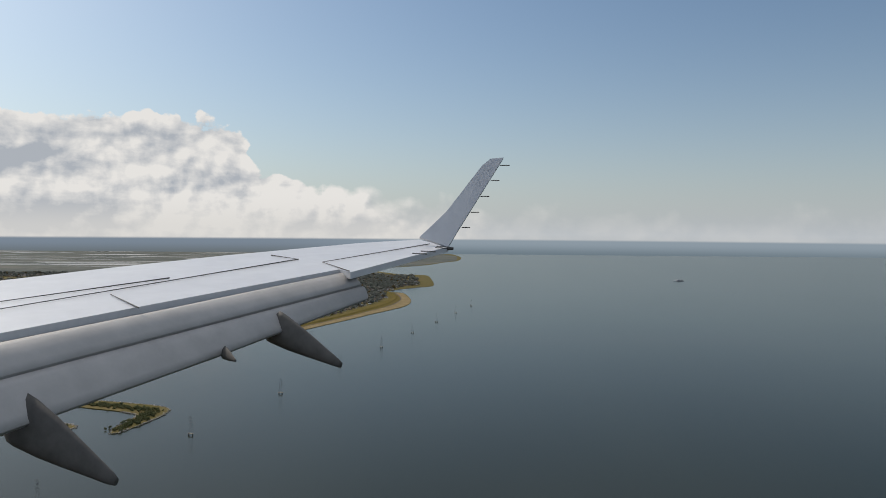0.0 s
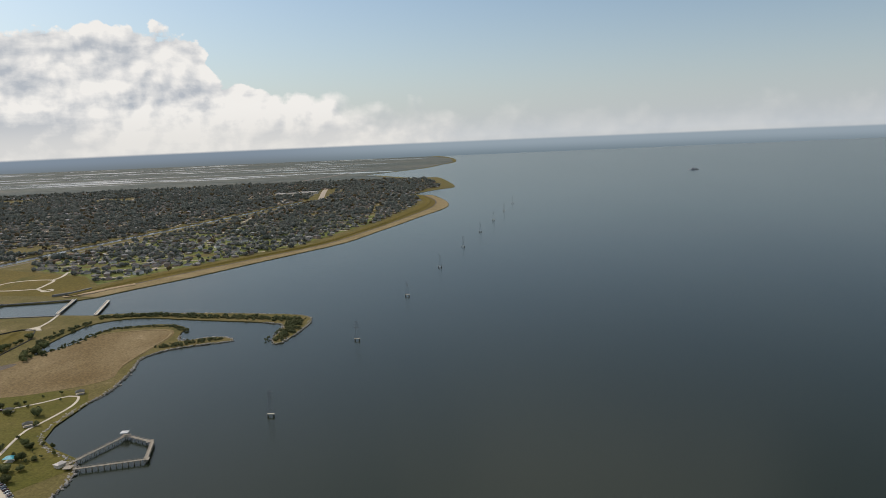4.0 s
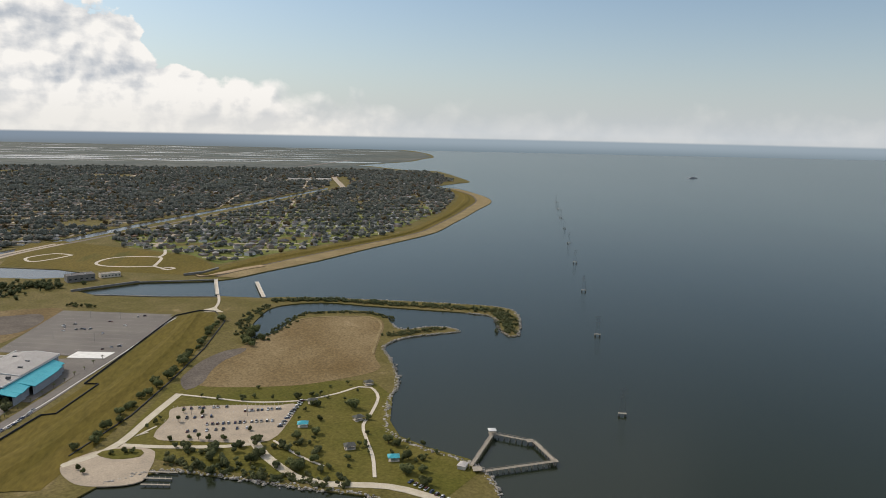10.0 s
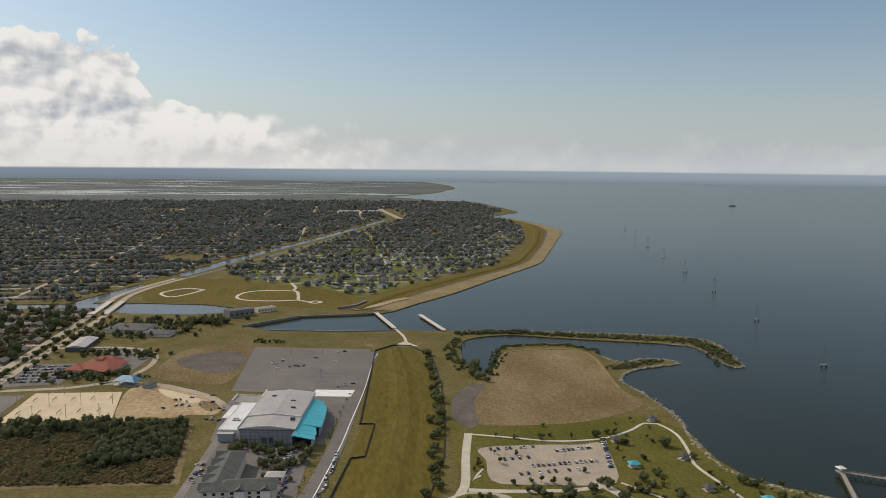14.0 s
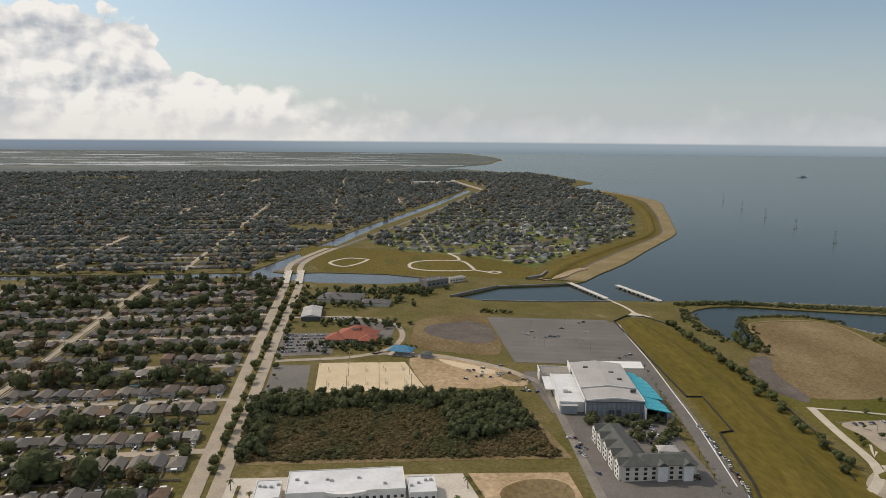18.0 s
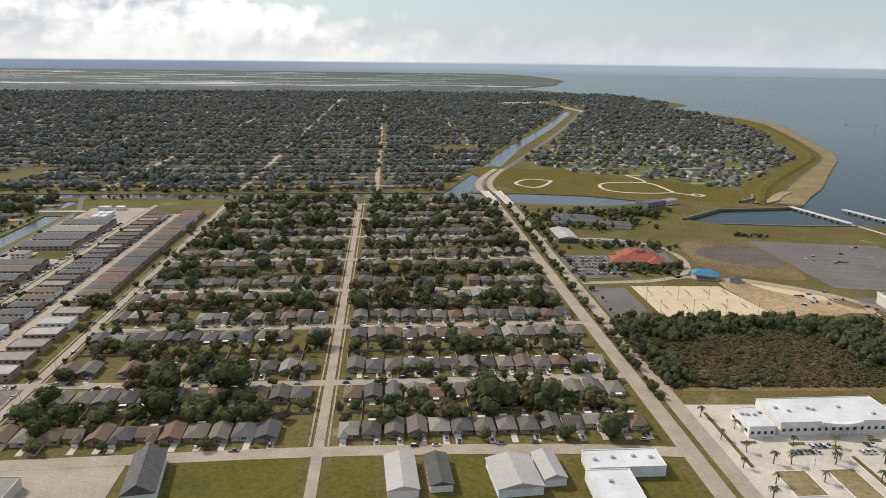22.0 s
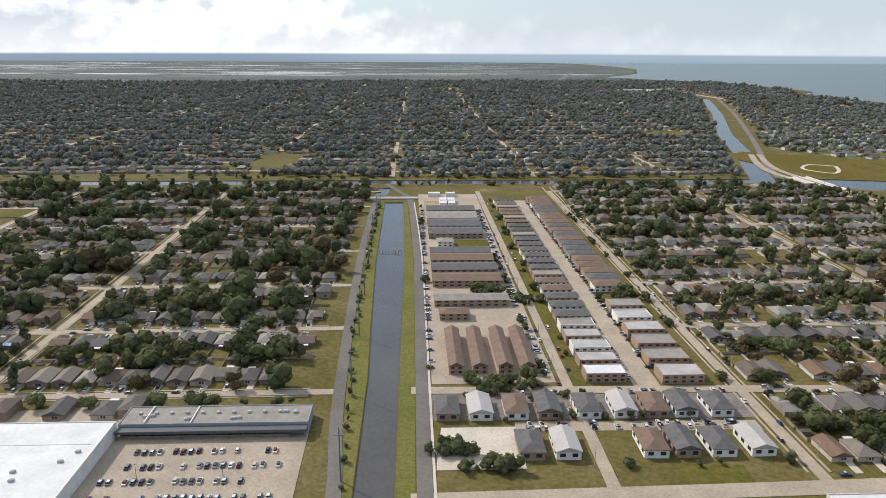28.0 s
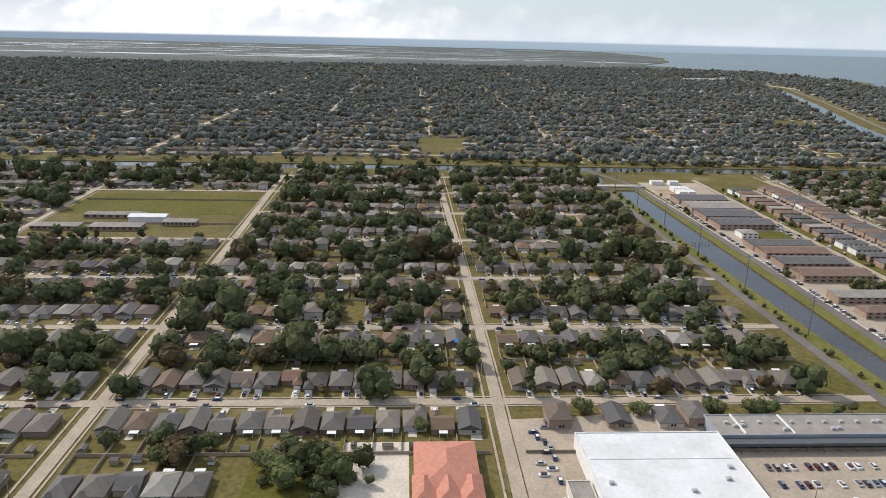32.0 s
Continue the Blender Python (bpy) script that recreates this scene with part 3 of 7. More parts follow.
def even(line, n):
    total, out = [0.0], []
    for a, b in zip(line, line[1:]):
        total.append(total[-1] + math.hypot(b[0] - a[0], b[1] - a[1]))
    for k in range(n):
        d = total[-1] * k / (n - 1)
        j = min(max(i for i in range(len(total)) if total[i] <= d), len(line) - 2)
        f = (d - total[j]) / max(total[j + 1] - total[j], 1e-6)
        out.append((line[j][0] + (line[j + 1][0] - line[j][0]) * f, line[j][1] + (line[j + 1][1] - line[j][1]) * f))
    return out


OUT_E, IN_E = even(OUTER, 40), even(INNER, 40)


def between(f):
    return [(a[0] + (b[0] - a[0]) * f, a[1] + (b[1] - a[1]) * f) for a, b in zip(IN_E, OUT_E)]


levee("levee_2", between(0.0), between(0.56), 1.6, "levee_grass", "grass levee round the lakeside houses")
levee("shore_reeds", between(0.53), between(0.985), 0.35, "reeds", "strip of dry tan reeds along the lake edge", (0, 0.1, 0.5, 0.9, 1.0), (0, 1, 0.8, 0.7, 0))
setting("levee_track", ribbon(bmesh.new(), between(0.56), 2.6, 0.5), M["dark_gravel"], "dark worn track at the foot of the levee", "track")
setting("levee_ditch", ribbon(bmesh.new(), between(0.13), 1.6, 0.34), M["dark_gravel"], "dark shallow ditch along the inner levee foot", "ditch")
road("levee_ramp", [(-458, 697), (-444, 706), (-436, 713), (-424, 729), (-408, 744)], 8.0, 0.9, "dirt", "bare clay ramp over the levee", "track")

# ---- park, lots and open ground ----
sheet("park_lawn", [(-418, 425), (-340, 424), (-318, 424), (-309, 400), (-312, 370), (-309, 353), (-298, 341), (-283, 329), (-281, 318), (-296, 300), (-318, 308), (-345, 315), (-398, 336), (-424, 352)], 0.05, "park_grass", "green park lawn with paths", "lawn")
sheet("dry_field", smooth_line([(-399, 473), (-385, 500), (-371, 527), (-360, 551), (-336, 556), (-313, 553), (-306, 533), (-311, 496), (-315, 464), (-314, 440), (-340, 424), (-365, 418), (-404, 422), (-402, 445)], 6, True), 0.07, "dry_field", "brown dry grass field ringed by a berm", "field")
sheet("gravel_yard", smooth_line([(-400, 480), (-389, 484), (-391, 474), (-398, 462), (-402, 444), (-403, 426), (-409, 416), (-415, 432), (-413, 448), (-410, 462)], 5, True), 0.10, "dark_gravel", "grey bare gravel yard beside the field", "gravel")
sheet("park_car_park", smooth_line([(-409, 393), (-385, 394), (-363, 392), (-356, 394), (-354, 386), (-360, 358), (-366, 352), (-374, 352), (-392, 355), (-408, 358), (-411, 366), (-409, 380)], 3, True), 0.12, "concrete", "pale concrete park car park with worn bays", "car park")
sheet("arena_car_park", [(-525, 581), (-449, 566), (-463, 471), (-527, 486)], 0.12, "asphalt", "wide grey asphalt car park with faded bay lines", "car park")
sheet("dry_margin", smooth_line([(-577, 520), (-575, 552), (-569, 578), (-545, 587), (-527, 586), (-525, 552), (-529, 512), (-536, 499), (-556, 505)], 4, True), 0.06, "dry_field", "reddish dry grass round the bare patch", "grass")
sheet("bare_patch", smooth_line([(-569, 552), (-563, 564), (-552, 568), (-538, 572), (-530, 562), (-527, 546), (-531, 526), (-540, 521), (-552, 528), (-563, 538)], 4, True), 0.085, "dark_gravel", "bare grey-brown patch in the grass", "bare ground")
sheet("court_sand", [(-628, 493), (-584, 491), (-577, 450), (-628, 449)], 0.14, "sand", "pale raked sand of the volleyball courts", "sand")
sheet("sand_yard", smooth_line([(-582, 490), (-578, 500), (-571, 505), (-560, 500), (-548, 490), (-536, 480), (-529, 470), (-527, 456), (-531, 449), (-541, 451), (-550, 447), (-562, 450), (-575, 448)], 4, True), 0.10, "plot", "open sandy yard with tyre tracks", "bare ground")
sheet("side_car_park", [(-651, 492), (-632, 490), (-632, 451), (-651, 448)], 0.12, "asphalt", "small asphalt car park with islands", "car park")
sheet("club_car_park", [(-652, 553), (-620, 550), (-622, 508), (-652, 506)], 0.12, "asphalt", "dark asphalt car park full of cars", "car park")
sheet("club_forecourt", [(-622, 590), (-596, 585), (-586, 560), (-590, 530), (-612, 566)], 0.11, "asphalt", "asphalt yard behind the clubhouse", "car park")
sheet("office_car_park", [(-654, 368), (-572, 364), (-560, 290), (-652, 290)], 0.12, "pale", "bright new concrete car park round the offices", "car park")
sheet("building_plot", [(-570, 364), (-535, 361), (-536, 290), (-558, 290)], 0.10, "plot", "scraped building plot with weeds", "bare ground")
sheet("motel_yard", [(-523, 412), (-480, 414), (-486, 346), (-528, 346)], 0.12, "asphalt", "asphalt yard round the apartment block", "car park")
sheet("motel_lot", [(-528, 346), (-486, 346), (-500, 280), (-533, 280)], 0.121, "asphalt", "worn grey paved lot below the apartment block", "car park")
sheet("arena_yard", [(-526, 470), (-463, 471), (-476, 405), (-526, 415)], 0.11, "asphalt", "service yard round the arena", "car park")
sheet("store_car_park", [(-1042, 374), (-993, 374), (-992, 290), (-1042, 290)], 0.12, "concrete", "concrete shopping car park with parked cars", "car park")
sheet("store_yard", [(-1090, 384), (-1042, 388), (-1042, 290), (-1090, 290)], 0.11, "concrete", "concrete yard round the store", "car park")
sheet("scrub_floor", [(-656, 447), (-600, 444), (-537, 438), (-530, 372), (-567, 374), (-655, 378)], 0.06, "dry_field", "rough ground under the thicket", "ground")
for n, (x0, y0, x1, y1) in enumerate(((-806, 300, -772, 343), (-764, 322, -752, 343), (-737, 310, -717, 342), (-697, 305, -668, 338), (-901, 330, -885, 352), (-954, 575, -928, 583), (-1150, 352, -1116, 372))):
    sheet("lawn_plot", [(x0, y0), (x1, y0), (x1, y1), (x0, y1)], 0.06, "park_grass", "open mown lawn plot", "lawn")

road("field_berm", [(-372, 524), (-361, 549), (-336, 554), (-315, 551), (-308, 533), (-312, 500), (-316, 468)], 1.5, 0.3, "reeds", "pale worn berm round the dry field", "berm")
# ---- roads ----
CROSS = [393, 443, 492, 546, 598, 650, 700]                 # streets along x
ALONG = [-1396, -1296, -1194, -1092]                          # streets along y, west of the drain
road("avenue_west", [(-661.5, 250), (-662, 369), (-664, 540), (-665, 700), (-668, 790), (-640, 880)], 5.6, 0.16, "concrete", "concrete avenue carriageway with joints")
road("avenue_east", [(-654, 250), (-654.5, 369), (-655, 540), (-654, 690), (-658, 790), (-632, 880)], 5.2, 0.16, "concrete", "concrete avenue carriageway with joints")
for x in (-768.5, -868, -919):
    road("street", [(x, 250), (x, 400), (x - 1, 700)], 3.2, 0.15, "concrete", "narrow concrete residential street")
road("street_apartments", [(-895, 393), (-895, 668)], 8.0, 0.14, "concrete", "wide concrete street between apartment blocks")
for x in ALONG:
    road("street", [(x, 300), (x, 500), (x - 3, 700)], 3.1, 0.15, "concrete", "narrow concrete residential street")
for y in CROSS:
    if y == 598:
        road("street", [(-988, y + 1), (-1194, y)], 3.4, 0.145, "concrete", "narrow concrete residential street")
        road("street", [(-1296, y), (-1500, y)], 3.4, 0.145, "concrete", "narrow concrete residential street")
        continue_west = False
    else:
        continue_west = True
    if continue_west:
        road("street", [(-988, y + 1), (-1200, y), (-1500, y)], 3.4, 0.145, "concrete", "narrow concrete residential street")
    if y > 400:
        road("street", [(-868, y), (-662, y + 1)], 3.4, 0.145, "concrete", "narrow concrete residential street")
road("street", [(-966, 394), (-868, 392), (-769, 390), (-662, 391)], 4.4, 0.145, "concrete", "narrow concrete residential street")
road("service_road", [(-966, 340), (-868, 342), (-769, 345), (-700, 343), (-662, 339)], 5.5, 0.147, "concrete", "concrete service road behind the shops")
road("drain_road", [(-962.6, 250), (-962.8, 395), (-963, 480), (-963.4, 540), (-967.2, 668), (-975, 700), (-985, 730)], 3.8, 0.152, "asphalt", "grey road along the drainage canal")
road("drain_lane", [(-982.8, 325), (-984.0, 350), (-986.2, 375), (-987.6, 407), (-989.6, 480), (-990.8, 560), (-990, 690)], 3.6, 0.152, "asphalt", "grey lane along the drainage canal")
road("park_drive", [(-411, 411), (-416.5, 386), (-422, 357), (-429, 345), (-438, 337)], 3.6, 0.15, "path", "pale park drive")
road("park_drive", [(-370, 356), (-363.5, 340), (-350, 320), (-340, 314), (-316, 309.5), (-300, 299), (-289, 288), (-286, 275)], 4.0, 0.155, "path", "pale park drive")
sheet("boat_ramp", smooth_line([(-438, 338), (-424, 352), (-408.5, 349), (-405, 340), (-404.5, 331), (-405, 322), (-414, 319), (-428, 322)], 3, True), 0.13, "concrete", "pale concrete boat ramp apron", "pavement")
sheet("ramp_island", smooth_line([(-428, 346), (-423, 350.3), (-412, 348.6), (-411, 342.5), (-420, 341)], 3, True), 0.24, "park_grass", "kerbed grass island in the boat ramp apron", "lawn")
road("ramp_link", [(-421, 354), (-412, 352), (-398, 350), (-380, 349), (-368, 351)], 2.8, 0.157, "path", "pale drive below the park car park")
road("boulevard", [(-447.5, 560), (-455.5, 505), (-463, 455), (-471.5, 399), (-484, 340), (-499, 270)], 7.0, 0.15, "asphalt", "grey asphalt drive along the arena")
road("boulevard_kerb", [(-444.6, 555), (-447.6, 544), (-455.6, 483), (-464.0, 432), (-469.6, 399), (-481, 345)], 0.45, 0.22, "white_wall", "pale kerb along the arena drive", "kerb")
road("arena_drive", [(-651, 499), (-615, 501), (-595, 507), (-560, 496), (-537, 478), (-528, 464)], 4.2, 0.15, "concrete", "concrete drive past the courts to the arena")
road("thicket_lane", [(-528, 464), (-521, 450), (-524, 402), (-529, 345), (-534, 270)], 3.4, 0.15, "lane", "worn grey lane between the thicket and the apartments")
road("club_drive", [(-600, 506), (-588, 520), (-582, 545), (-588, 572), (-612, 588), (-652, 590)], 3.4, 0.15, "concrete", "curving concrete drive behind the clubhouse")
road("canal_track", [(-676, 752), (-656, 815), (-620, 905), (-560, 1060), (-462, 1325), (-366, 1608), (-300, 1800)], 5.5, 0.08, "gravel", "grey dirt track beside the canal")
road("footpath", [(-411, 410), (-394, 404), (-376, 397.5), (-361, 396.5), (-349, 398.5), (-335, 406), (-325, 414), (-319, 412.5), (-316, 399), (-320, 379), (-324, 366), (-323, 351), (-321, 334), (-321, 317)], 1.4, 0.2, "pale", "pale concrete footpath", "path", 4)
road("footpath", [(-361, 353), (-350, 338), (-340, 328)], 1.1, 0.2, "pale", "pale concrete footpath", "path", 4)
road("footpath", [(-414, 366), (-418, 362), (-412, 372)], 0.9, 0.2, "pale", "pale concrete footpath", "path", 4)
road("levee_path", [(-429, 628), (-424, 600), (-424, 573)], 2.0, 0.2, "pale", "pale path from the bridge to the levee", "path", 4)
sheet("levee_apron", [(-432, 576), (-428, 572), (-416, 571), (-420, 577), (-424, 586)], 0.22, "path", "pale concrete apron on the levee end", "apron")
for pts, closed in (([(-506, 746), (-530, 744), (-552, 750), (-562, 765), (-558, 788), (-542, 798), (-520, 797), (-510, 790), (-507, 768)], True), ([(-506, 746), (-500, 740), (-496, 736)], False), ([(-485, 735), (-490, 740.5), (-496, 735), (-490, 729.5)], True), ([(-514, 794), (-512, 812), (-518, 840)], False), ([(-598, 808), (-618, 816), (-634, 793), (-622, 772), (-609, 784)], True)):
    road("subdivision_path", pts + pts[:1] if closed else pts, 3.0, 0.15, "pale", "pale new path on the open lots", "path", 3)
sheet("open_lots", [(-672, 870), (-640, 750), (-560, 728), (-470, 705), (-450, 740), (-480, 800), (-560, 850), (-640, 900)], 0.05, "levee_grass", "open mown lots by the pond", "lawn")

# pavements beside the streets
for x, y0, y1 in ((-768.5, 348, 715), (-868, 348, 715), (-1092, 300, 715), (-1194, 300, 715), (-1296, 300, 715)):
    for s in (-2.75, 2.75):
        road("pavement", [(x + s, y0), (x + s - (1.5 if x < -1000 else 0.5), y1)], 0.55, 0.17, "concrete", "narrow concrete pavement", "pavement", 40)
for y in CROSS:
    for s in (-2.45, 2.45):
        road("pavement", [(-996, y + s + 0.9), (-1192, y + s)], 0.5, 0.165, "concrete", "narrow concrete pavement", "pavement", 40)
        if y > 395:
            road("pavement", [(-866, y + s), (-670, y + s + 0.9)], 0.5, 0.165, "concrete", "narrow concrete pavement", "pavement", 40)

# the banks, kerb and muddy water of the drainage canal
for pts in ([(-969.6, 300), (-964.9, 300), (-964.9, 480), (-965.4, 540), (-969.2, 664), (-971.4, 664), (-969.4, 520), (-969.6, 443)], [(-979.4, 300), (-979.5, 403), (-980.9, 444), (-983.2, 529), (-984, 664), (-988, 664), (-988.8, 560), (-987.6, 480), (-985.7, 407), (-984.3, 375), (-982.1, 350), (-980.8, 325), (-980.6, 300)]):
    sheet("canal_bank", pts, 0.08, "bank_grass", "mown grass bank beside the drainage canal", "grass bank")
road("kerb_walk", [(-960.3, 300), (-960.5, 395), (-961.1, 540), (-964.6, 664)], 0.7, 0.2, "pale", "pale concrete kerb and walk beside the canal road", "pavement", 40)
for name, pts in (("canal_water", DRAIN), ("canal_water", DRAIN_HEAD), ("canal_water", CROSS_CANAL)):
    setting(name, prism(bmesh.new(), pts, -0.48, -0.40), M["canal_water"], "brown-grey still water of the drainage canal", "water")

# weeds and scrapes on the building plot and the sandy yard
for pts, mat_name, label in (([(-560, 352), (-551, 357), (-541, 356), (-537, 349), (-540, 337), (-546, 333), (-553, 340), (-557, 339), (-562, 345)], "dry_field", "patch of brown weeds on the scraped plot"), ([(-552, 319), (-538, 321), (-537, 305), (-546, 300), (-555, 303), (-553, 311)], "dry_field", "patch of brown weeds on the scraped plot"), ([(-566, 494), (-556, 488), (-540, 473), (-545, 468), (-560, 482)], "sand", "pale worn track across the sandy yard"), ([(-540, 470), (-532, 468), (-529, 458), (-533, 455), (-538, 461)], "dry_field", "brown weeds at the yard edge"), ([(-500, 335), (-490, 338), (-497, 300), (-512, 302)], "asphalt", "patch of grey asphalt on the worn lot")):
    sheet("ground_patch", smooth_line(pts, 2.5, True), 0.135, mat_name, label, "ground")

# ---- trees ----
ICO = [(-0.526, 0, 0.851), (0.526, 0, 0.851), (-0.526, 0, -0.851), (0.526, 0, -0.851), (0, 0.851, 0.526), (0, 0.851, -0.526), (0, -0.851, 0.526), (0, -0.851, -0.526), (0.851, 0.526, 0), (-0.851, 0.526, 0), (0.851, -0.526, 0), (-0.851, -0.526, 0)]
ICO_F = ((0, 1, 4), (0, 4, 9), (9, 4, 5), (4, 8, 5), (4, 1, 8), (8, 1, 10), (8, 10, 3), (5, 8, 3), (5, 3, 2), (2, 3, 7), (7, 3, 10), (7, 10, 6), (7, 6, 11), (11, 6, 0), (0, 6, 1), (6, 10, 1), (9, 11, 0), (9, 2, 11), (9, 5, 2), (7, 11, 2))


def crown(seed, rx, rz, base, lobes, leaves, size, cone=0.0):
    """A crown of uneven lobes, each a rough core in a shell of leaf clumps; arrays of points and triangles."""
    r = random.Random(seed)
    points, faces = [], []
    centres = []
    for k in range(lobes):
        a, d = r.uniform(0, 6.28) + k * 2.4, (0.0 if k == 0 else r.uniform(0.35, 0.68))
        h = r.uniform(0.2, 0.75)
        narrow = 1 - cone * h
        centres.append((Vector((math.cos(a) * d * rx * narrow, math.sin(a) * d * rx * narrow, base + 2 * rz * h)), rx * r.uniform(0.42, 0.62) * narrow))
    flat = min(1.0, rz / rx)
    for c, size_l in centres:
        start = len(points)
        for q in ICO:
            s = size_l * r.uniform(0.80, 0.97)
            points.append((c.x + q[0] * s, c.y + q[1] * s, c.z + q[2] * s * (0.75 + 0.25 * flat)))
        faces += [(a + start, b + start, d + start) for a, b, d in ICO_F]
    for k in range(leaves):
        c, size_l = centres[k % lobes]
        d = Vector((r.gauss(0, 1), r.gauss(0, 1), r.gauss(0.3, 0.85))).normalized()
        q = c + d * size_l * r.uniform(0.86, 1.06)
        n = (d + Vector((r.gauss(0, 0.24), r.gauss(0, 0.24), r.gauss(0.12, 0.24)))).normalized()
        u = n.orthogonal().normalized()
        v = n.cross(u)
        t = r.uniform(0, 6.28)
        u, v = u * math.cos(t) + v * math.sin(t), v * math.cos(t) - u * math.sin(t)
        s = size * r.uniform(0.6, 1.35)
        start = len(points)
        points += [(q + u * s * a + v * s * b)[:] for a, b in ((-0.6, -0.35), (0.5, -0.55), (0.65, 0.4), (-0.35, 0.6))]
        faces += [(start, start + 1, start + 2), (start, start + 2, start + 3)]
    return np.array(points), np.array(faces)


def raw_mesh(name, points, faces, material):
    me = bpy.data.meshes.new(name)
    me.from_pydata([tuple(q) for q in points], [], [tuple(int(i) for i in f) for f in faces])
    me.materials.append(material)
    me.update()
    return me


def trunk(h, r, limbs, seed):
    g = random.Random(seed)
    bm = tube(bmesh.new(), (0, 0, -0.1), (0.05 * h, 0, h), r, r * 0.6, 6)
    for k in range(limbs):
        a = g.uniform(0, 6.28)
        tube(bm, (0.04 * h, 0, h * g.uniform(0.6, 0.95)), (math.cos(a) * h * 0.7, math.sin(a) * h * 0.7, h * g.uniform(1.25, 1.6)), r * 0.45, r * 0.2, 5)
    return bm


def tree_kind(seed, rx, rz, base, lobes, leaves, size, cone=0.0, leaf="leaf"):
    pts, f = crown(seed, rx, rz, base, lobes, leaves, size, cone)
    return mesh_of("trunk", trunk(base + rz * 0.7, 0.05 * rx + 0.06, 4, seed), M["bark"]), raw_mesh("crown", pts, f, M[leaf])


TREES = {
    "oak": [tree_kind(11 + k, rx, rz, base, 8, 420, 0.42) for k, (rx, rz, base) in enumerate(((3.6, 1.9, 0.9), (4.3, 2.0, 1.0), (2.9, 1.7, 0.8), (3.3, 2.2, 0.9)))],
    "young": [tree_kind(31 + k, rx, rz, 0.6, 5, 200, 0.3) for k, (rx, rz) in enumerate(((1.5, 1.2), (1.9, 1.3), (1.3, 1.4)))],
    "cypress": [tree_kind(41, 1.7, 2.9, 0.7, 8, 300, 0.36, 0.7)],
    "autumn": [tree_kind(51, 3.0, 1.8, 0.9, 7, 340, 0.42, 0.0, "leaf_brown")],
}
TREE_LABEL = {"oak": ("broad dark green live oak", "tree"), "young": ("small round green park tree", "tree"), "cypress": ("tall narrow dark green cypress", "tree"), "autumn": ("broad tree with browning autumn leaves", "tree")}
tree_count = 0


def plant(kind, x, y, z=0.0, size=1.0, where="a yard"):
    """One tree of its own, with trunk and crown."""
    global tree_count
    tree_count += 1
    n = RNG.randrange(len(TREES[kind]))
    m = Matrix.LocRotScale((x, y, z), Euler((0, 0, RNG.uniform(0, 6.28))), Vector((size, size, size * RNG.uniform(0.88, 1.12))))
    label, category = TREE_LABEL[kind]
    t = thing("tree", f"{label} in {where}", category, m, f"trees in {where}")
    part("trunk", TREES[kind][n][0], None, t)
    part("crown", TREES[kind][n][1], None, t)
    return t


def palm_parts():
    trunk_me = mesh_of("trunk", tube(bmesh.new(), (0, 0, -0.1), (0.1, 0, 2.9), 0.14, 0.1, 7), M["bark"])
    bm = bmesh.new()
    g = random.Random(5)
    for k in range(16):
        a, lift = k * 2.4, g.uniform(0.1, 0.75)
        d = Vector((math.cos(a), math.sin(a), 0))
        s = Vector((-d.y, d.x, 0)) * 0.16
        rows = []
        for j in range(4):
            q = Vector((0.1, 0, 2.9)) + d * 0.42 * j + Vector((0, 0, lift * 0.5 * j - 0.13 * j * j))
            w = s * (1.0, 1.2, 0.9, 0.15)[j]
            rows.append([bm.verts.new(q + w - Vector((0, 0, 0.06))), bm.verts.new(q), bm.verts.new(q - w - Vector((0, 0, 0.06)))])
        for a0, b0 in zip(rows, rows[1:]):
            for j in range(2):
                bm.faces.new((a0[j], a0[j + 1], b0[j + 1], b0[j]))
    return trunk_me, mesh_of("fronds", bm, M["leaf"])


PALM = palm_parts()


def palm(x, y, size=1.0, where="the car park"):
    t = thing("palm_tree", f"short green-fronded palm in {where}", "palm", Matrix.LocRotScale((x, y, 0.1), Euler((0, 0, RNG.uniform(0, 6.28))), Vector((size, size, size))), f"palms in {where}")
    part("trunk", PALM[0], None, t)
    part("fronds", PALM[1], None, t)


def crown_template(seed, rx, rz, base, lobes, leaves, size, cone=0.0):
    v, f = crown(seed, rx, rz, base, lobes, leaves, size, cone)
    return v, f, np.zeros(len(f), int)


MID_TREES = [crown_template(61 + k, rx, rz, 0.5, 5, 95, 0.62, cone) for k, (rx, rz, cone) in enumerate(((3.4, 1.9, 0), (4.0, 2.0, 0), (2.6, 1.7, 0), (3.0, 2.3, 0.2), (1.7, 2.7, 0.6)))]
FAR_TREES = [crown_template(71 + k, rx, rz, 0.3, 2, 7, 1.4) for k, (rx, rz) in enumerate(((3.4, 1.9), (4.2, 2.0), (2.8, 2.0)))]
BUSHES = [crown_template(81 + k, 1.5, 0.75, -0.1, 3, 40, 0.34) for k in range(3)]

# ---- houses ----


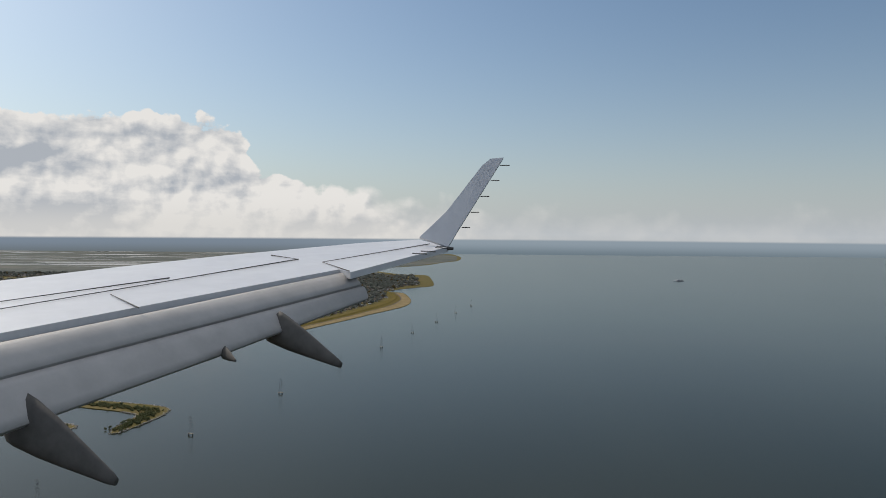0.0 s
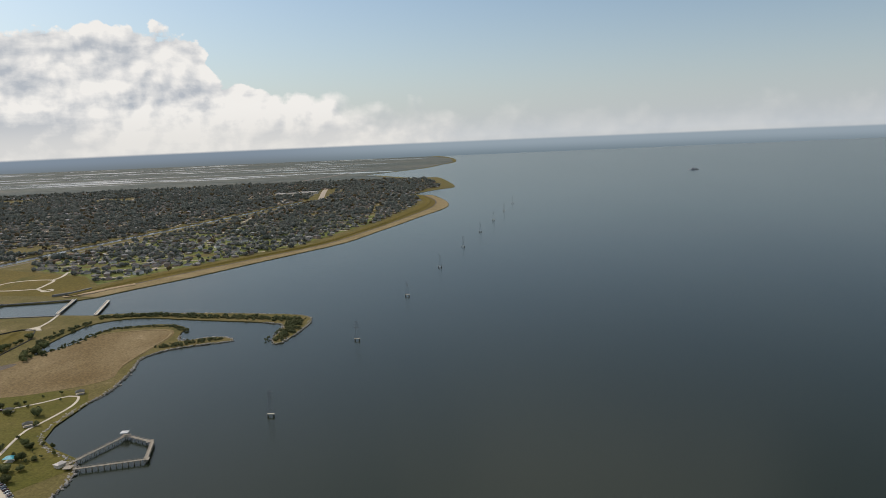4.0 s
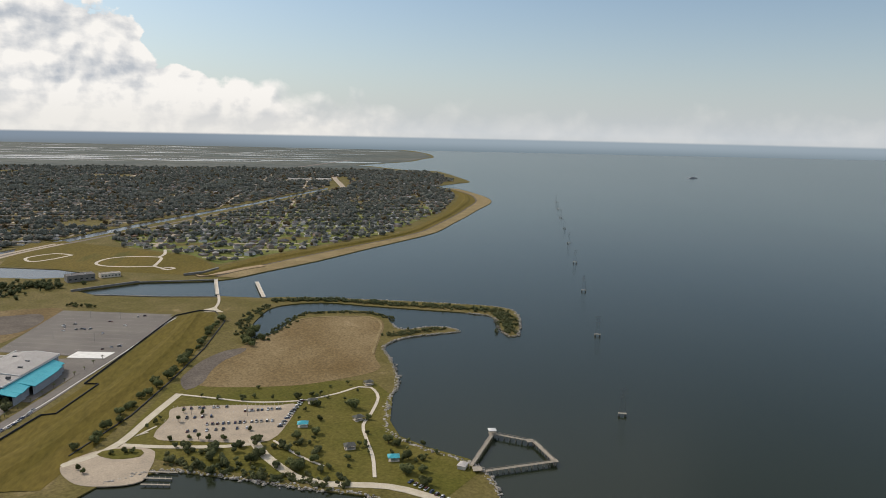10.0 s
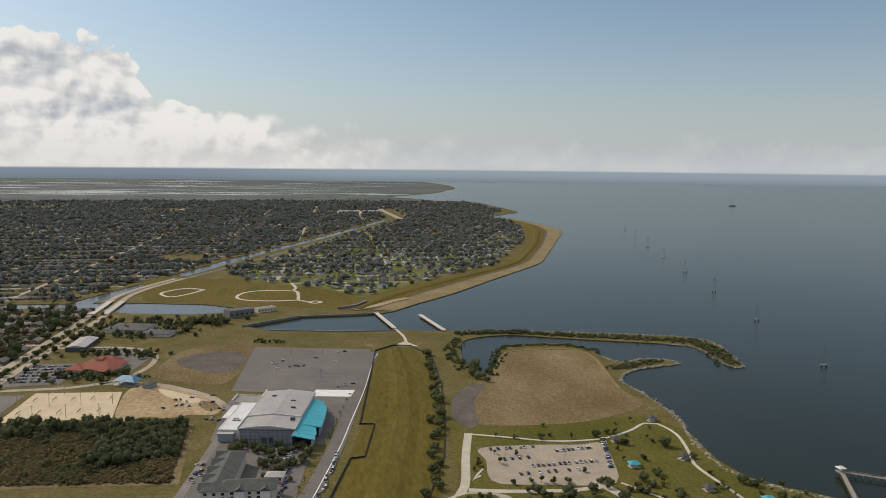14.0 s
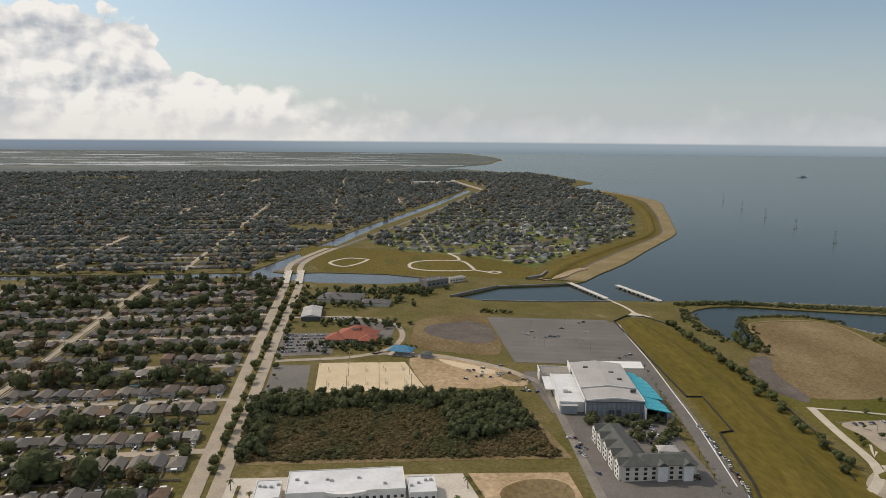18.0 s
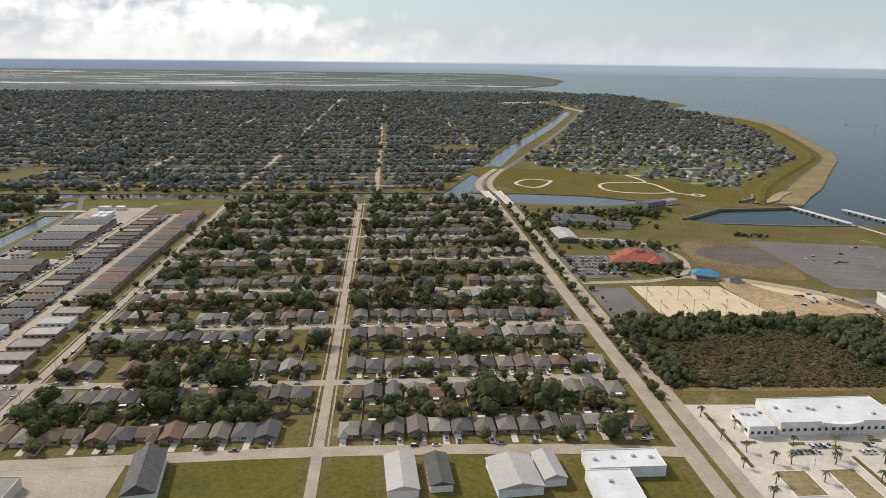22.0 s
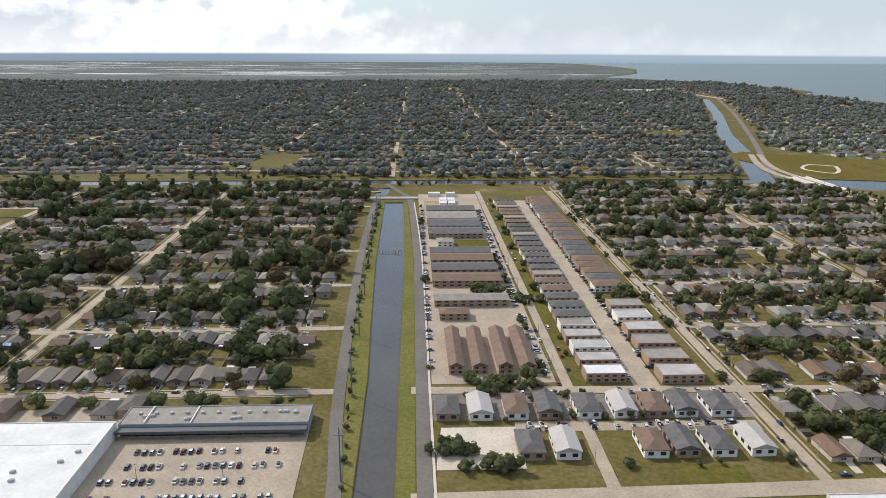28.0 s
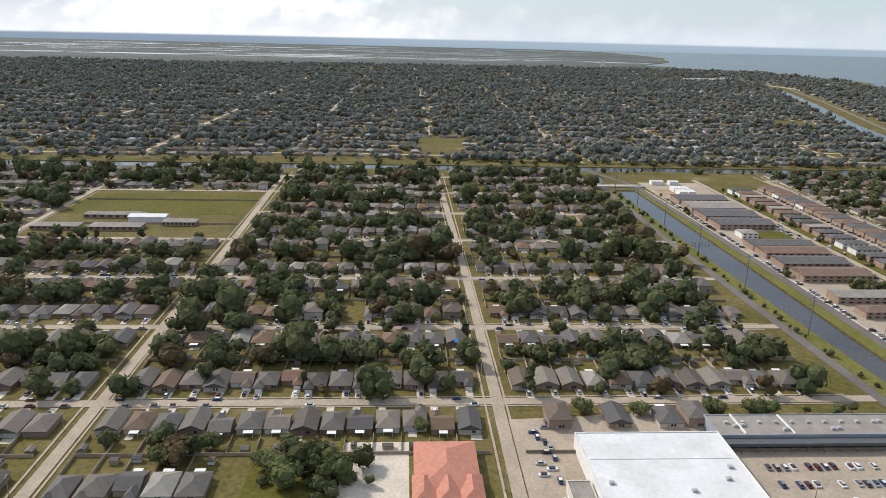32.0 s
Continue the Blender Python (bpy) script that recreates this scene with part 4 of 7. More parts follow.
def roof_hip(bm, x0, y0, x1, y1, z, h, over=0.28, gable=False, index=0):
    x0, y0, x1, y1 = x0 - over, y0 - over, x1 + over, y1 + over
    w, d = x1 - x0, y1 - y0
    inset = 0.0 if gable else min(w, d) / 2 * 0.92
    if d >= w:
        ridge = ((x0 + w / 2, y0 + inset), (x0 + w / 2, y1 - inset))
    else:
        ridge = ((x0 + inset, y0 + d / 2), (x1 - inset, y0 + d / 2))
    c = [bm.verts.new((x, y, z)) for x, y in ((x0, y0), (x1, y0), (x1, y1), (x0, y1))]
    e = [bm.verts.new((x, y, z - 0.12)) for x, y in ((x0, y0), (x1, y0), (x1, y1), (x0, y1))]
    r = [bm.verts.new((*q, z + h)) for q in ridge]
    if d >= w:
        faces = [(c[0], c[1], r[0]), (c[1], c[2], r[1], r[0]), (c[2], c[3], r[1]), (c[3], c[0], r[0], r[1])]
    else:
        faces = [(c[0], c[1], r[1], r[0]), (c[1], c[2], r[1]), (c[2], c[3], r[0], r[1]), (c[3], c[0], r[0])]
    faces += [(e[k], e[(k + 1) % 4], c[(k + 1) % 4], c[k]) for k in range(4)]
    faces.append(e[::-1])
    for f in faces:
        bm.faces.new(f).material_index = index
    return bm


# plan, wing in front, roof rise, gabled
HOUSES = [
    dict(w=6.8, d=8.2, wing=None, h=1.5, rise=1.35, gable=False),
    dict(w=7.2, d=7.0, wing=(-3.6, -0.4, 2.6), h=1.5, rise=1.30, gable=False),
    dict(w=6.4, d=9.0, wing=None, h=1.5, rise=1.25, gable=True),
    dict(w=7.4, d=6.4, wing=(0.6, 3.7, 2.4), h=1.5, rise=1.2, gable=True),
    dict(w=7.0, d=7.6, wing=(-3.5, -0.5, 1.8), h=1.55, rise=1.5, gable=False),
    dict(w=6.2, d=8.6, wing=None, h=2.7, rise=1.3, gable=False),
]


def house_walls(bm, w, d, wing, h, rise, gable, index=0):
    box(bm, -w / 2, -d / 2, -0.1, w / 2, d / 2, h, index)
    if wing:
        box(bm, wing[0] + 0.05, -d / 2 - wing[2], -0.1, wing[1], -d / 2 - 0.002, h - 0.02, index)
    if gable:
        # gable ends
        if d >= w:
            ends = [((-w / 2, y), (w / 2, y), (0, y)) for y in (-d / 2, d / 2)]
        else:
            ends = [((x, -d / 2), (x, d / 2), (x, 0)) for x in (-w / 2, w / 2)]
        for a, b, c in ends:
            bm.faces.new([bm.verts.new((*q, z)) for q, z in ((a, h), (b, h), (c, h + rise * 0.9))]).material_index = index
    return bm


def house_roof(bm, w, d, wing, h, rise, gable, index=0):
    roof_hip(bm, -w / 2, -d / 2, w / 2, d / 2, h, rise, gable=gable, index=index)
    if wing:
        roof_hip(bm, wing[0], -d / 2 - wing[2], wing[1], -d / 2 + (wing[1] - wing[0]) * 0.6, h - 0.03, rise * 0.72, gable=False, index=index)
    return bm


HOUSE_MESH = []
for k, spec in enumerate(HOUSES):
    front = -spec["d"] / 2
    meshes = [("wall", mesh_of("wall", house_walls(bmesh.new(), **spec), M["wall_each"])), ("roof", mesh_of("roof", house_roof(bmesh.new(), **spec), M["roof_each"]))]
    x = 0.9 if spec["wing"] and spec["wing"][0] < 0 else -1.2
    meshes.append(("door", mesh_of("door", boxes((x, front - 0.05, 0, x + 0.5, front + 0.02, 1.1)), M["wood"])))
    for dx in (0.9, 1.75):
        meshes.append(("window", mesh_of("window", boxes((x + dx, front - 0.04, 0.5, x + dx + 0.6, front + 0.02, 1.15)), M["glass"])))
    meshes.append(("window", mesh_of("window", boxes((-1.6, spec["d"] / 2 - 0.02, 0.5, -0.6, spec["d"] / 2 + 0.04, 1.15)), M["glass"])))
    if spec["wing"]:
        a, b, c = spec["wing"]
        meshes.append(("garage_door", mesh_of("garage_door", boxes((a + 0.4, front - c - 0.04, 0, b - 0.35, front - c + 0.02, 1.15)), M["white_wall"])))
    if k in (0, 3):
        meshes.append(("patio_cover", mesh_of("patio_cover", boxes((-1.5, spec["d"] / 2 + 0.02, 1.25, 1.3, spec["d"] / 2 + 1.7, 1.33), (-1.45, spec["d"] / 2 + 1.6, 0, -1.37, spec["d"] / 2 + 1.68, 1.25), (1.17, spec["d"] / 2 + 1.6, 0, 1.25, spec["d"] / 2 + 1.68, 1.25)), M["white_wall"])))
    HOUSE_MESH.append(meshes)
HOUSE_LABEL = ["single-storey house with a hipped shingle roof and white patio cover", "single-storey house with a hipped roof and front garage wing", "narrow house with a plain gabled shingle roof", "low gabled house with a small front wing", "single-storey house with a steep hipped roof and garage", "two-storey house with a hipped shingle roof"]
HOUSE_SPARE = []
for spec in HOUSES:
    bm = house_walls(bmesh.new(), **spec)
    house_roof(bm, **spec, index=1)
    HOUSE_SPARE.append(as_template(bm))
FAR_SPARE = []
for spec in HOUSES:
    bm = bmesh.new()
    w, d = spec["w"] / 2, spec["d"] / 2
    v = [bm.verts.new((x, y, z)) for z in (0, spec["h"]) for x, y in ((-w, -d), (w, -d), (w, d), (-w, d))]
    for j in range(4):
        bm.faces.new((v[j], v[(j + 1) % 4], v[4 + (j + 1) % 4], v[4 + j]))
    lip = [bm.verts.new((x * 1.06, y * 1.06, spec["h"] - 0.05)) for x, y in ((-w, -d), (w, -d), (w, d), (-w, d))]
    a, b = bm.verts.new((0, -d * 0.25, spec["h"] + spec["rise"])), bm.verts.new((0, d * 0.25, spec["h"] + spec["rise"]))
    for f in ((lip[0], lip[1], a), (lip[1], lip[2], b, a), (lip[2], lip[3], b), (lip[3], lip[0], a, b)):
        bm.faces.new(f).material_index = 1
    FAR_SPARE.append(as_template(bm))
SHED = as_template(roof_hip(boxes((-0.9, -0.7, 0, 0.9, 0.7, 1.0)), -0.9, -0.7, 0.9, 0.7, 1.0, 0.4, 0.1, True, 1))


def house(k, x, y, turn, size=1.0):
    t = thing("house", HOUSE_LABEL[k], "house", Matrix.LocRotScale((x, y, 0.05), Euler((0, 0, turn)), Vector((size, 1.0, 1.0))), "houses of the suburb")
    for name, me in HOUSE_MESH[k]:
        part(name, me, None, t)


# ---- cars ----


def car_meshes(length, width, height, cab):
    """Lower body with sloped ends, glazed cabin with roof, four wheels."""
    def hull(bm, rings):
        rows = [[bm.verts.new((x, y, z)) for x, y in ((x0, -w), (x1, -w), (x1, w), (x0, w))] for x0, x1, w, z in rings]
        for a, b in zip(rows, rows[1:]):
            for j in range(4):
                bm.faces.new((a[j], a[(j + 1) % 4], b[(j + 1) % 4], b[j]))
        bm.faces.new(rows[-1])
        bm.faces.new(rows[0][::-1])
        return bm
    l, w = length / 2, width / 2
    body = hull(bmesh.new(), ((-l * 0.94, l * 0.94, w * 0.92, 0.1), (-l, l, w, 0.22), (-l * 0.97, l * 0.98, w * 0.97, 0.42), (-l * 0.9, l * 0.9, w * 0.9, 0.47)))
    cabin = hull(bmesh.new(), ((cab[0], cab[1], w * 0.88, 0.47), (cab[0] + 0.18, cab[1] - 0.28, w * 0.72, height - 0.03)))
    top = hull(bmesh.new(), ((cab[0] + 0.17, cab[1] - 0.27, w * 0.74, height - 0.03), (cab[0] + 0.24, cab[1] - 0.36, w * 0.66, height)))
    wheel = bmesh.new()
    tube(wheel, (0, -0.06, 0), (0, 0.06, 0), 0.17, 0.17, 10)
    return [("body", mesh_of("body", body, M["car_paint"])), ("cabin", mesh_of("cabin", cabin, M["glass"])), ("roof", mesh_of("roof", top, M["car_paint"]))], mesh_of("wheel", wheel, M["dark"]), l * 0.62, w * 0.9


CAR_KINDS = [("car", car_meshes(2.45, 0.98, 0.80, (-0.75, 0.75)), "parked saloon car"), ("car", car_meshes(2.5, 1.02, 0.93, (-1.1, 0.72)), "parked sport utility car"), ("pickup_truck", car_meshes(2.85, 1.02, 0.95, (-0.35, 0.75)), "parked pickup truck")]


def car(x, y, turn, z=0.17, where="on the street"):
    name, (hulls, wheel, ax, ay), label = CAR_KINDS[RNG.choice((0, 0, 1, 1, 2))]
    t = thing(name, f"{label} {where}", "car", pose(x, y, z, 0, 0, math.degrees(turn)), "parked cars")
    for part_name, me in hulls:
        part(part_name, me, None, t)
    for sx in (-1, 1):
        for sy in (-1, 1):
            part("wheel", wheel, None, t, "", Matrix.Translation((sx * ax, sy * ay, 0.16)))


bm = boxes((-1.2, -0.48, 0.08, 1.2, 0.48, 0.45))
box(bm, -0.75, -0.4, 0.45, 0.6, 0.4, 0.72, 1)
box(bm, -0.62, -0.36, 0.72, 0.42, 0.36, 0.79)
CAR_SPARE = as_template(bm)

# ---- the suburb: blocks of houses between the streets ----
EAST = [345, 391, 443, 492, 546, 598, 650, 700, 724]
WEST = [345, 393, 443, 492, 546, 598, 650, 700, 724]
BLOCKS = []  # west edge, east edge, south street, north street
for (xa, xb), ys in (((-866, -771), EAST), ((-766, -666), EAST), ((-1090, -996), WEST), ((-1192, -1094.5), WEST), ((-1294, -1196.5), WEST), ((-1394, -1298), WEST)):
    for ya, yb in zip(ys, ys[1:]):
        BLOCKS.append((xa, xb, ya, yb))
SKIP = [(-1090, -1042, 340, 392), (-1042, -988, 340, 388), (-1153, -1095, 340, 372), (-1300, -1196, 555, 640), (-806, -772, 300, 344), (-935, -700, 300, 346), (-1396, -1294, 340, 392)]
far_houses, far_sheds, drives, fences, mid_trees, near_cars, far_cars = [], [], [], [], [], [], []
brown_trees = []
house_count = 0
for xa, xb, ya, yb in BLOCKS:
    lots = int((xb - xa - 5) / 6.6)
    pitch = (xb - xa - 5) / lots
    deep = yb - ya > 30
    for side in ((0, 1) if deep else (0,)):
        for j in range(lots):
            x = xa + 2.5 + pitch * (j + 0.5)
            k = RNG.choice((0, 0, 1, 1, 2, 3, 3, 4, 4, 5) if ya > 400 else (0, 2, 2, 0, 4, 3))
            front = 8.6 + RNG.uniform(-0.6, 0.9) + (1.2 if k in (1, 3) else 0)
            y, turn = (ya + 2.4 + front, 0.0) if side == 0 else (yb - 2.4 - front, math.pi)
            if any(a - 3 < x < b + 3 and c - 3 < y < d + 3 for a, b, c, d in SKIP) or RNG.random() < 0.03:
                continue
            turn += RNG.gauss(0, 0.012)
            size = min(1.0, (pitch - 0.8) / HOUSES[k]["w"]) * RNG.uniform(0.88, 1.04)
            near = y < 500 and house_count < 300
            if near:
                house_count += 1
                house(k, x, y, turn, size)
            else:
                far_houses.append((k, x, y, 0.05, turn, size, 1, 1))
            # driveway, fence and yard
            s = 1 if side == 0 else -1
            dx = (-1.5 if HOUSES[k]["wing"] and HOUSES[k]["wing"][0] < 0 else 1.6) * s
            street = ya + 2.2 if side == 0 else yb - 2.2
            if RNG.random() < 0.5:
                px, py = x + RNG.uniform(-2, 0.5), y + s * (HOUSES[k]["d"] / 2 + 0.3)
                drives.append((px, min(py, py + s * 2.2), px + RNG.uniform(1.5, 2.8), max(py, py + s * 2.2)))
            drives.append((x + dx - 0.95, min(street, y - s * 3.4), x + dx + 0.95, max(street, y - s * 3.4)))
            if RNG.random() < 0.75:
                spot = (x + dx + RNG.uniform(-0.3, 0.3), y - s * (HOUSES[k]["d"] / 2 + (HOUSES[k]["wing"][2] if HOUSES[k]["wing"] else 0) + RNG.uniform(1.6, 2.6)), math.pi / 2 * s + RNG.gauss(0, 0.05))
                (near_cars if near and y < 460 else far_cars).append(spot)
            if RNG.random() < 0.35:
                (near_cars if near and y < 420 else far_cars).append((x + RNG.uniform(-3, 3), street - s * 0.6, RNG.choice((0, math.pi))))
            back = y + s * 5.2
            mid = (ya + yb) / 2
            fences.append((x - pitch / 2, min(back, mid), x - pitch / 2, max(back, mid)))
            if RNG.random() < 0.6:
                far_sheds.append((0, x + RNG.uniform(-2.5, 2.5), mid - s * RNG.uniform(1.6, 3.0), 0.05, RNG.choice((0, 1.57)), RNG.uniform(0.8, 1.4), RNG.uniform(0.8, 1.3), 1))
            # trees: most in the back yards, some by the street
            spots = [(x + RNG.uniform(-4, 4), mid - s * RNG.uniform(0, 6.5), 0.5)] * (RNG.random() < 0.8) + [(x + RNG.uniform(-4, 4), mid - s * RNG.uniform(0, 7.5), 0.5)] * (RNG.random() < 0.36) + [(x + RNG.uniform(-4.3, 4.3), street + s * RNG.uniform(1.2, 3.2), 0.36)] * (RNG.random() < 0.42) + [(x + pitch / 2, y + s * RNG.uniform(-3, 5), 0.3)] * (RNG.random() < 0.22)
            for tx, ty, big in (spots if ya > 350 or xa > -900 else spots[:1] if RNG.random() < 0.3 else ()):
                grove = noise.noise((tx * 0.02, ty * 0.02, 3.0))
                scale = (0.40 + 1.0 * RNG.random() ** 1.6 + big * 0.4 + 0.8 * max(grove, 0)) * (0.98 if x > -870 else 1.14)
                if near and tree_count < 95 and ty < 455:
                    plant(RNG.choice(("oak", "oak", "oak", "oak", "young", "cypress", "autumn")) if big > 0.3 else RNG.choice(("young", "oak")), tx, ty, 0.03, scale, "a house yard")
                elif RNG.random() < 0.08:
                    brown_trees.append((RNG.randrange(4), tx, ty, 0, RNG.uniform(0, 6.28), scale, scale, scale))
                else:
                    mid_trees.append((RNG.choice((0, 0, 1, 1, 2, 2, 3, 4)), tx, ty, 0, RNG.uniform(0, 6.28), scale, scale, scale * RNG.uniform(0.85, 1.25)))
    if deep:
        fences.append((xa + 2, (ya + yb) / 2, xb - 2, (ya + yb) / 2))
joined("house_field", HOUSE_SPARE, far_houses, "rows of low suburban houses with shingle roofs", "houses", [M["wall_mix"], M["roof_mix"]])
joined("garden_sheds", [SHED], far_sheds, "small pitched garden sheds in back yards", "sheds", [M["wall_mix"], M["roof_mix"]])
bm = bmesh.new()
for x0, y0, x1, y1 in drives:
    box(bm, x0, y0, -0.1, x1, y1, 0.12)
tagged(part("driveways", bm, M["pale"]), "pale concrete driveways and front walks", "driveways", "", "stuff")
bm = bmesh.new()
for x0, y0, x1, y1 in fences:
    w = 0.05
    box(bm, x0 - w, y0 - w, 0, x1 + w, y1 + w, 0.85)
tagged(part("yard_fences", bm, M["fence"]), "timber board fences between back yards", "fences", "", "stuff")
for spot in near_cars[:110]:
    car(*spot, z=0.14, where="on a house drive")
joined("street_cars", [CAR_SPARE], [(0, x, y, 0.1, turn, 1, 1, 1) for x, y, turn in near_cars[110:] + far_cars], "parked cars along the suburban streets", "cars", [M["car_mix"], M["glass"]])

joined("suburb_trees", MID_TREES, mid_trees, "leafy yard trees across the suburb", "trees", [M["leaf_far"]])
joined("suburb_brown_trees", MID_TREES, brown_trees, "yard trees with browning leaves", "trees", [M["leaf_brown"]])

# ---- the far suburb ----
FAR_ZONE = [(-2700, 758), (-706, 758), (-664, 872), (-608, 1055), (-405, 1608), (-335, 1810), (-300, 1810), (-352, 1608), (-452, 1325), (-545, 1060), (-600, 930), (-560, 856), (-480, 806), (-446, 752), (-416, 800), (-358, 872), (-278, 968), (-182, 1205), (-158, 1296), (-124, 1432), (-106, 1564), (-126, 1705), (-84, 1890), (-44, 1960), (-54, 2200), (-76, 2370), (-190, 2430), (-640, 2450), (-1100, 2420), (-1500, 2330), (-2700, 2330)]
CLEAR = [(-700, -640, 1010, 1075), (-480, -315, 1870, 1960), (-372, -318, 1640, 2060), (-1010, -850, 1965, 2050), (-790, -700, 1750, 1785), (-1104, -1066, 800, 890), (-520, -480, 862, 888), (-410, -370, 905, 935), (-1400, -1050, 752, 772), (-1400, -1180, 2080, 2180), (-1260, -1160, 1690, 1740)]


def far_wave(x, y):
    """The gentle bend of the far streets."""
    return 14 * noise.noise((x * 0.003, y * 0.004, 0.0))


def built_up(x, y):
    return inside(x, y, FAR_ZONE) and x > -0.6 * y - 1040 and not any(a < x < b and c < y < d for a, b, c, d in CLEAR)


far_list, lake_list, far_trees, far_brown, far_lanes = [], [], [], [], []
y = 786.0
while y < 2440:
    deep = y > 1450
    block_deep = 46.0 if y < 1100 else 50.0
    grow = 1.0 if not deep else 1.22
    x = -0.6 * y - 1040.0
    while x < -40:
        lake_side = x > -575 and y < 1080 + 60 * noise.noise((x * 0.01, 0.0, 5.0))
        pitch = 11.5 if lake_side else 7.6 * grow
        x += pitch * RNG.uniform(0.9, 1.1)
        if not lake_side and abs((x + 870) % 112) < 5:
            continue
        for side in (-1, 1):
            py = y + far_wave(x, y) + side * (12.0 if lake_side else 11.0) + RNG.uniform(-1.2, 1.2)
            if not built_up(x, py):
                continue
            wooded = noise.noise((x * 0.011, py * 0.011, 9.0))
            if RNG.random() < (0.80 - 0.5 * max(noise.noise((x * 0.018, py * 0.018, 3.0)), 0) if lake_side else 0.86 - 0.25 * max(wooded, 0)):
                k = RNG.choice((0, 1, 2, 3, 4, 5, 5)) if lake_side else RNG.choice((0, 0, 1, 1, 2, 3, 3, 4, 5))
                s = RNG.uniform(0.85, 1.15) if lake_side else 0.92 * grow
                (lake_list if lake_side else far_list).append((k, x, py, 0.03, (0 if side > 0 else math.pi) + RNG.gauss(0, 0.6 if lake_side else 0.05), s, s, s * (RNG.uniform(0.95, 1.25) if lake_side else 1.0)))
            spots = [(RNG.uniform(6.5, 13.0), 1.0)] * (RNG.random() < 0.92 + 0.5 * wooded) + [(RNG.uniform(4.5, 12.0), 1.0)] * (RNG.random() < 0.52 + 0.7 * wooded) + [(-RNG.uniform(5.0, 8.0), 0.85)] * (RNG.random() < 0.48 + 0.5 * wooded)
            for away, big in spots:
                scale = big * grow * (0.75 + 0.85 * RNG.random() ** 1.3 + 0.5 * max(wooded, 0)) * (0.92 if lake_side else 1.0)
                spot = (RNG.randrange(3), x + RNG.uniform(-4, 4), py + side * away, 0, RNG.uniform(0, 6.28), scale, scale, scale * RNG.uniform(0.85, 1.3))
                (far_brown if RNG.random() < 0.06 else far_trees).append(spot)
    y += block_deep
for k in range(40):
    yy = 786.0 + 46.0 * k if k < 7 else 786.0 + 46.0 * 7 + 50.0 * (k - 7)
    x = -0.6 * yy - 1040.0
    while yy < 2440 and x < -60:
        if built_up(x, yy + far_wave(x, yy)) and built_up(x + 20, yy + far_wave(x + 20, yy)):
            far_lanes.append(((x, yy + far_wave(x, yy)), (x + 20, yy + far_wave(x + 20, yy))))
        x += 20
for k in range(-14, 5):
    x, yy = -870.0 + 112 * k, 760.0
    while yy < 2430:
        if built_up(x, yy) and built_up(x, yy + 25):
            far_lanes.append(((x, yy), (x, yy + 25)))
        yy += 25
bm = bmesh.new()
for a, b in far_lanes:
    ribbon(bm, [a, b], 4.4, 0.13 if a[0] == b[0] else 0.12, -0.1)
setting("far_streets", bm, M["concrete"], "pale streets between the distant houses", "road")
joined("far_houses", FAR_SPARE, far_list, "distant rows of suburban houses", "houses", [M["wall_mix"], M["roof_far"]])
joined("lakeside_houses", FAR_SPARE, lake_list, "large pale-walled lakeside houses with steep dark grey roofs", "houses", [M["wall_lake"], M["roof_lake"]])
sheet("lakeside_lawns", [(-600, 925), (-560, 860), (-485, 808), (-450, 755), (-418, 800), (-360, 872), (-280, 968), (-184, 1205), (-160, 1296), (-300, 1330), (-440, 1330), (-520, 1100)], 0.03, "lake_lawn", "green lawns between the lakeside houses", "lawn")
# these crowns carry the far haze in their leaf colour
joined("far_woods", FAR_TREES, far_trees, "distant canopy of suburban trees, greyed for haze", "trees", [M["leaf_hazed"]])
joined("far_brown_trees", FAR_TREES, far_brown, "distant trees with browning leaves", "trees", [M["leaf_brown"]])
for n, (a, b, c, d) in enumerate(CLEAR):
    sheet("far_lawn", smooth_line([(a + 3, c + 8), (a + 12, c + 3), (b - 9, c + 4), (b - 3, (c + d) / 2), (b - 8, d - 3), (a + 6, d - 5)], 6, True), 0.05 + 0.006 * n, "grass", "open green playing field among houses", "lawn")

# ---- larger buildings ----


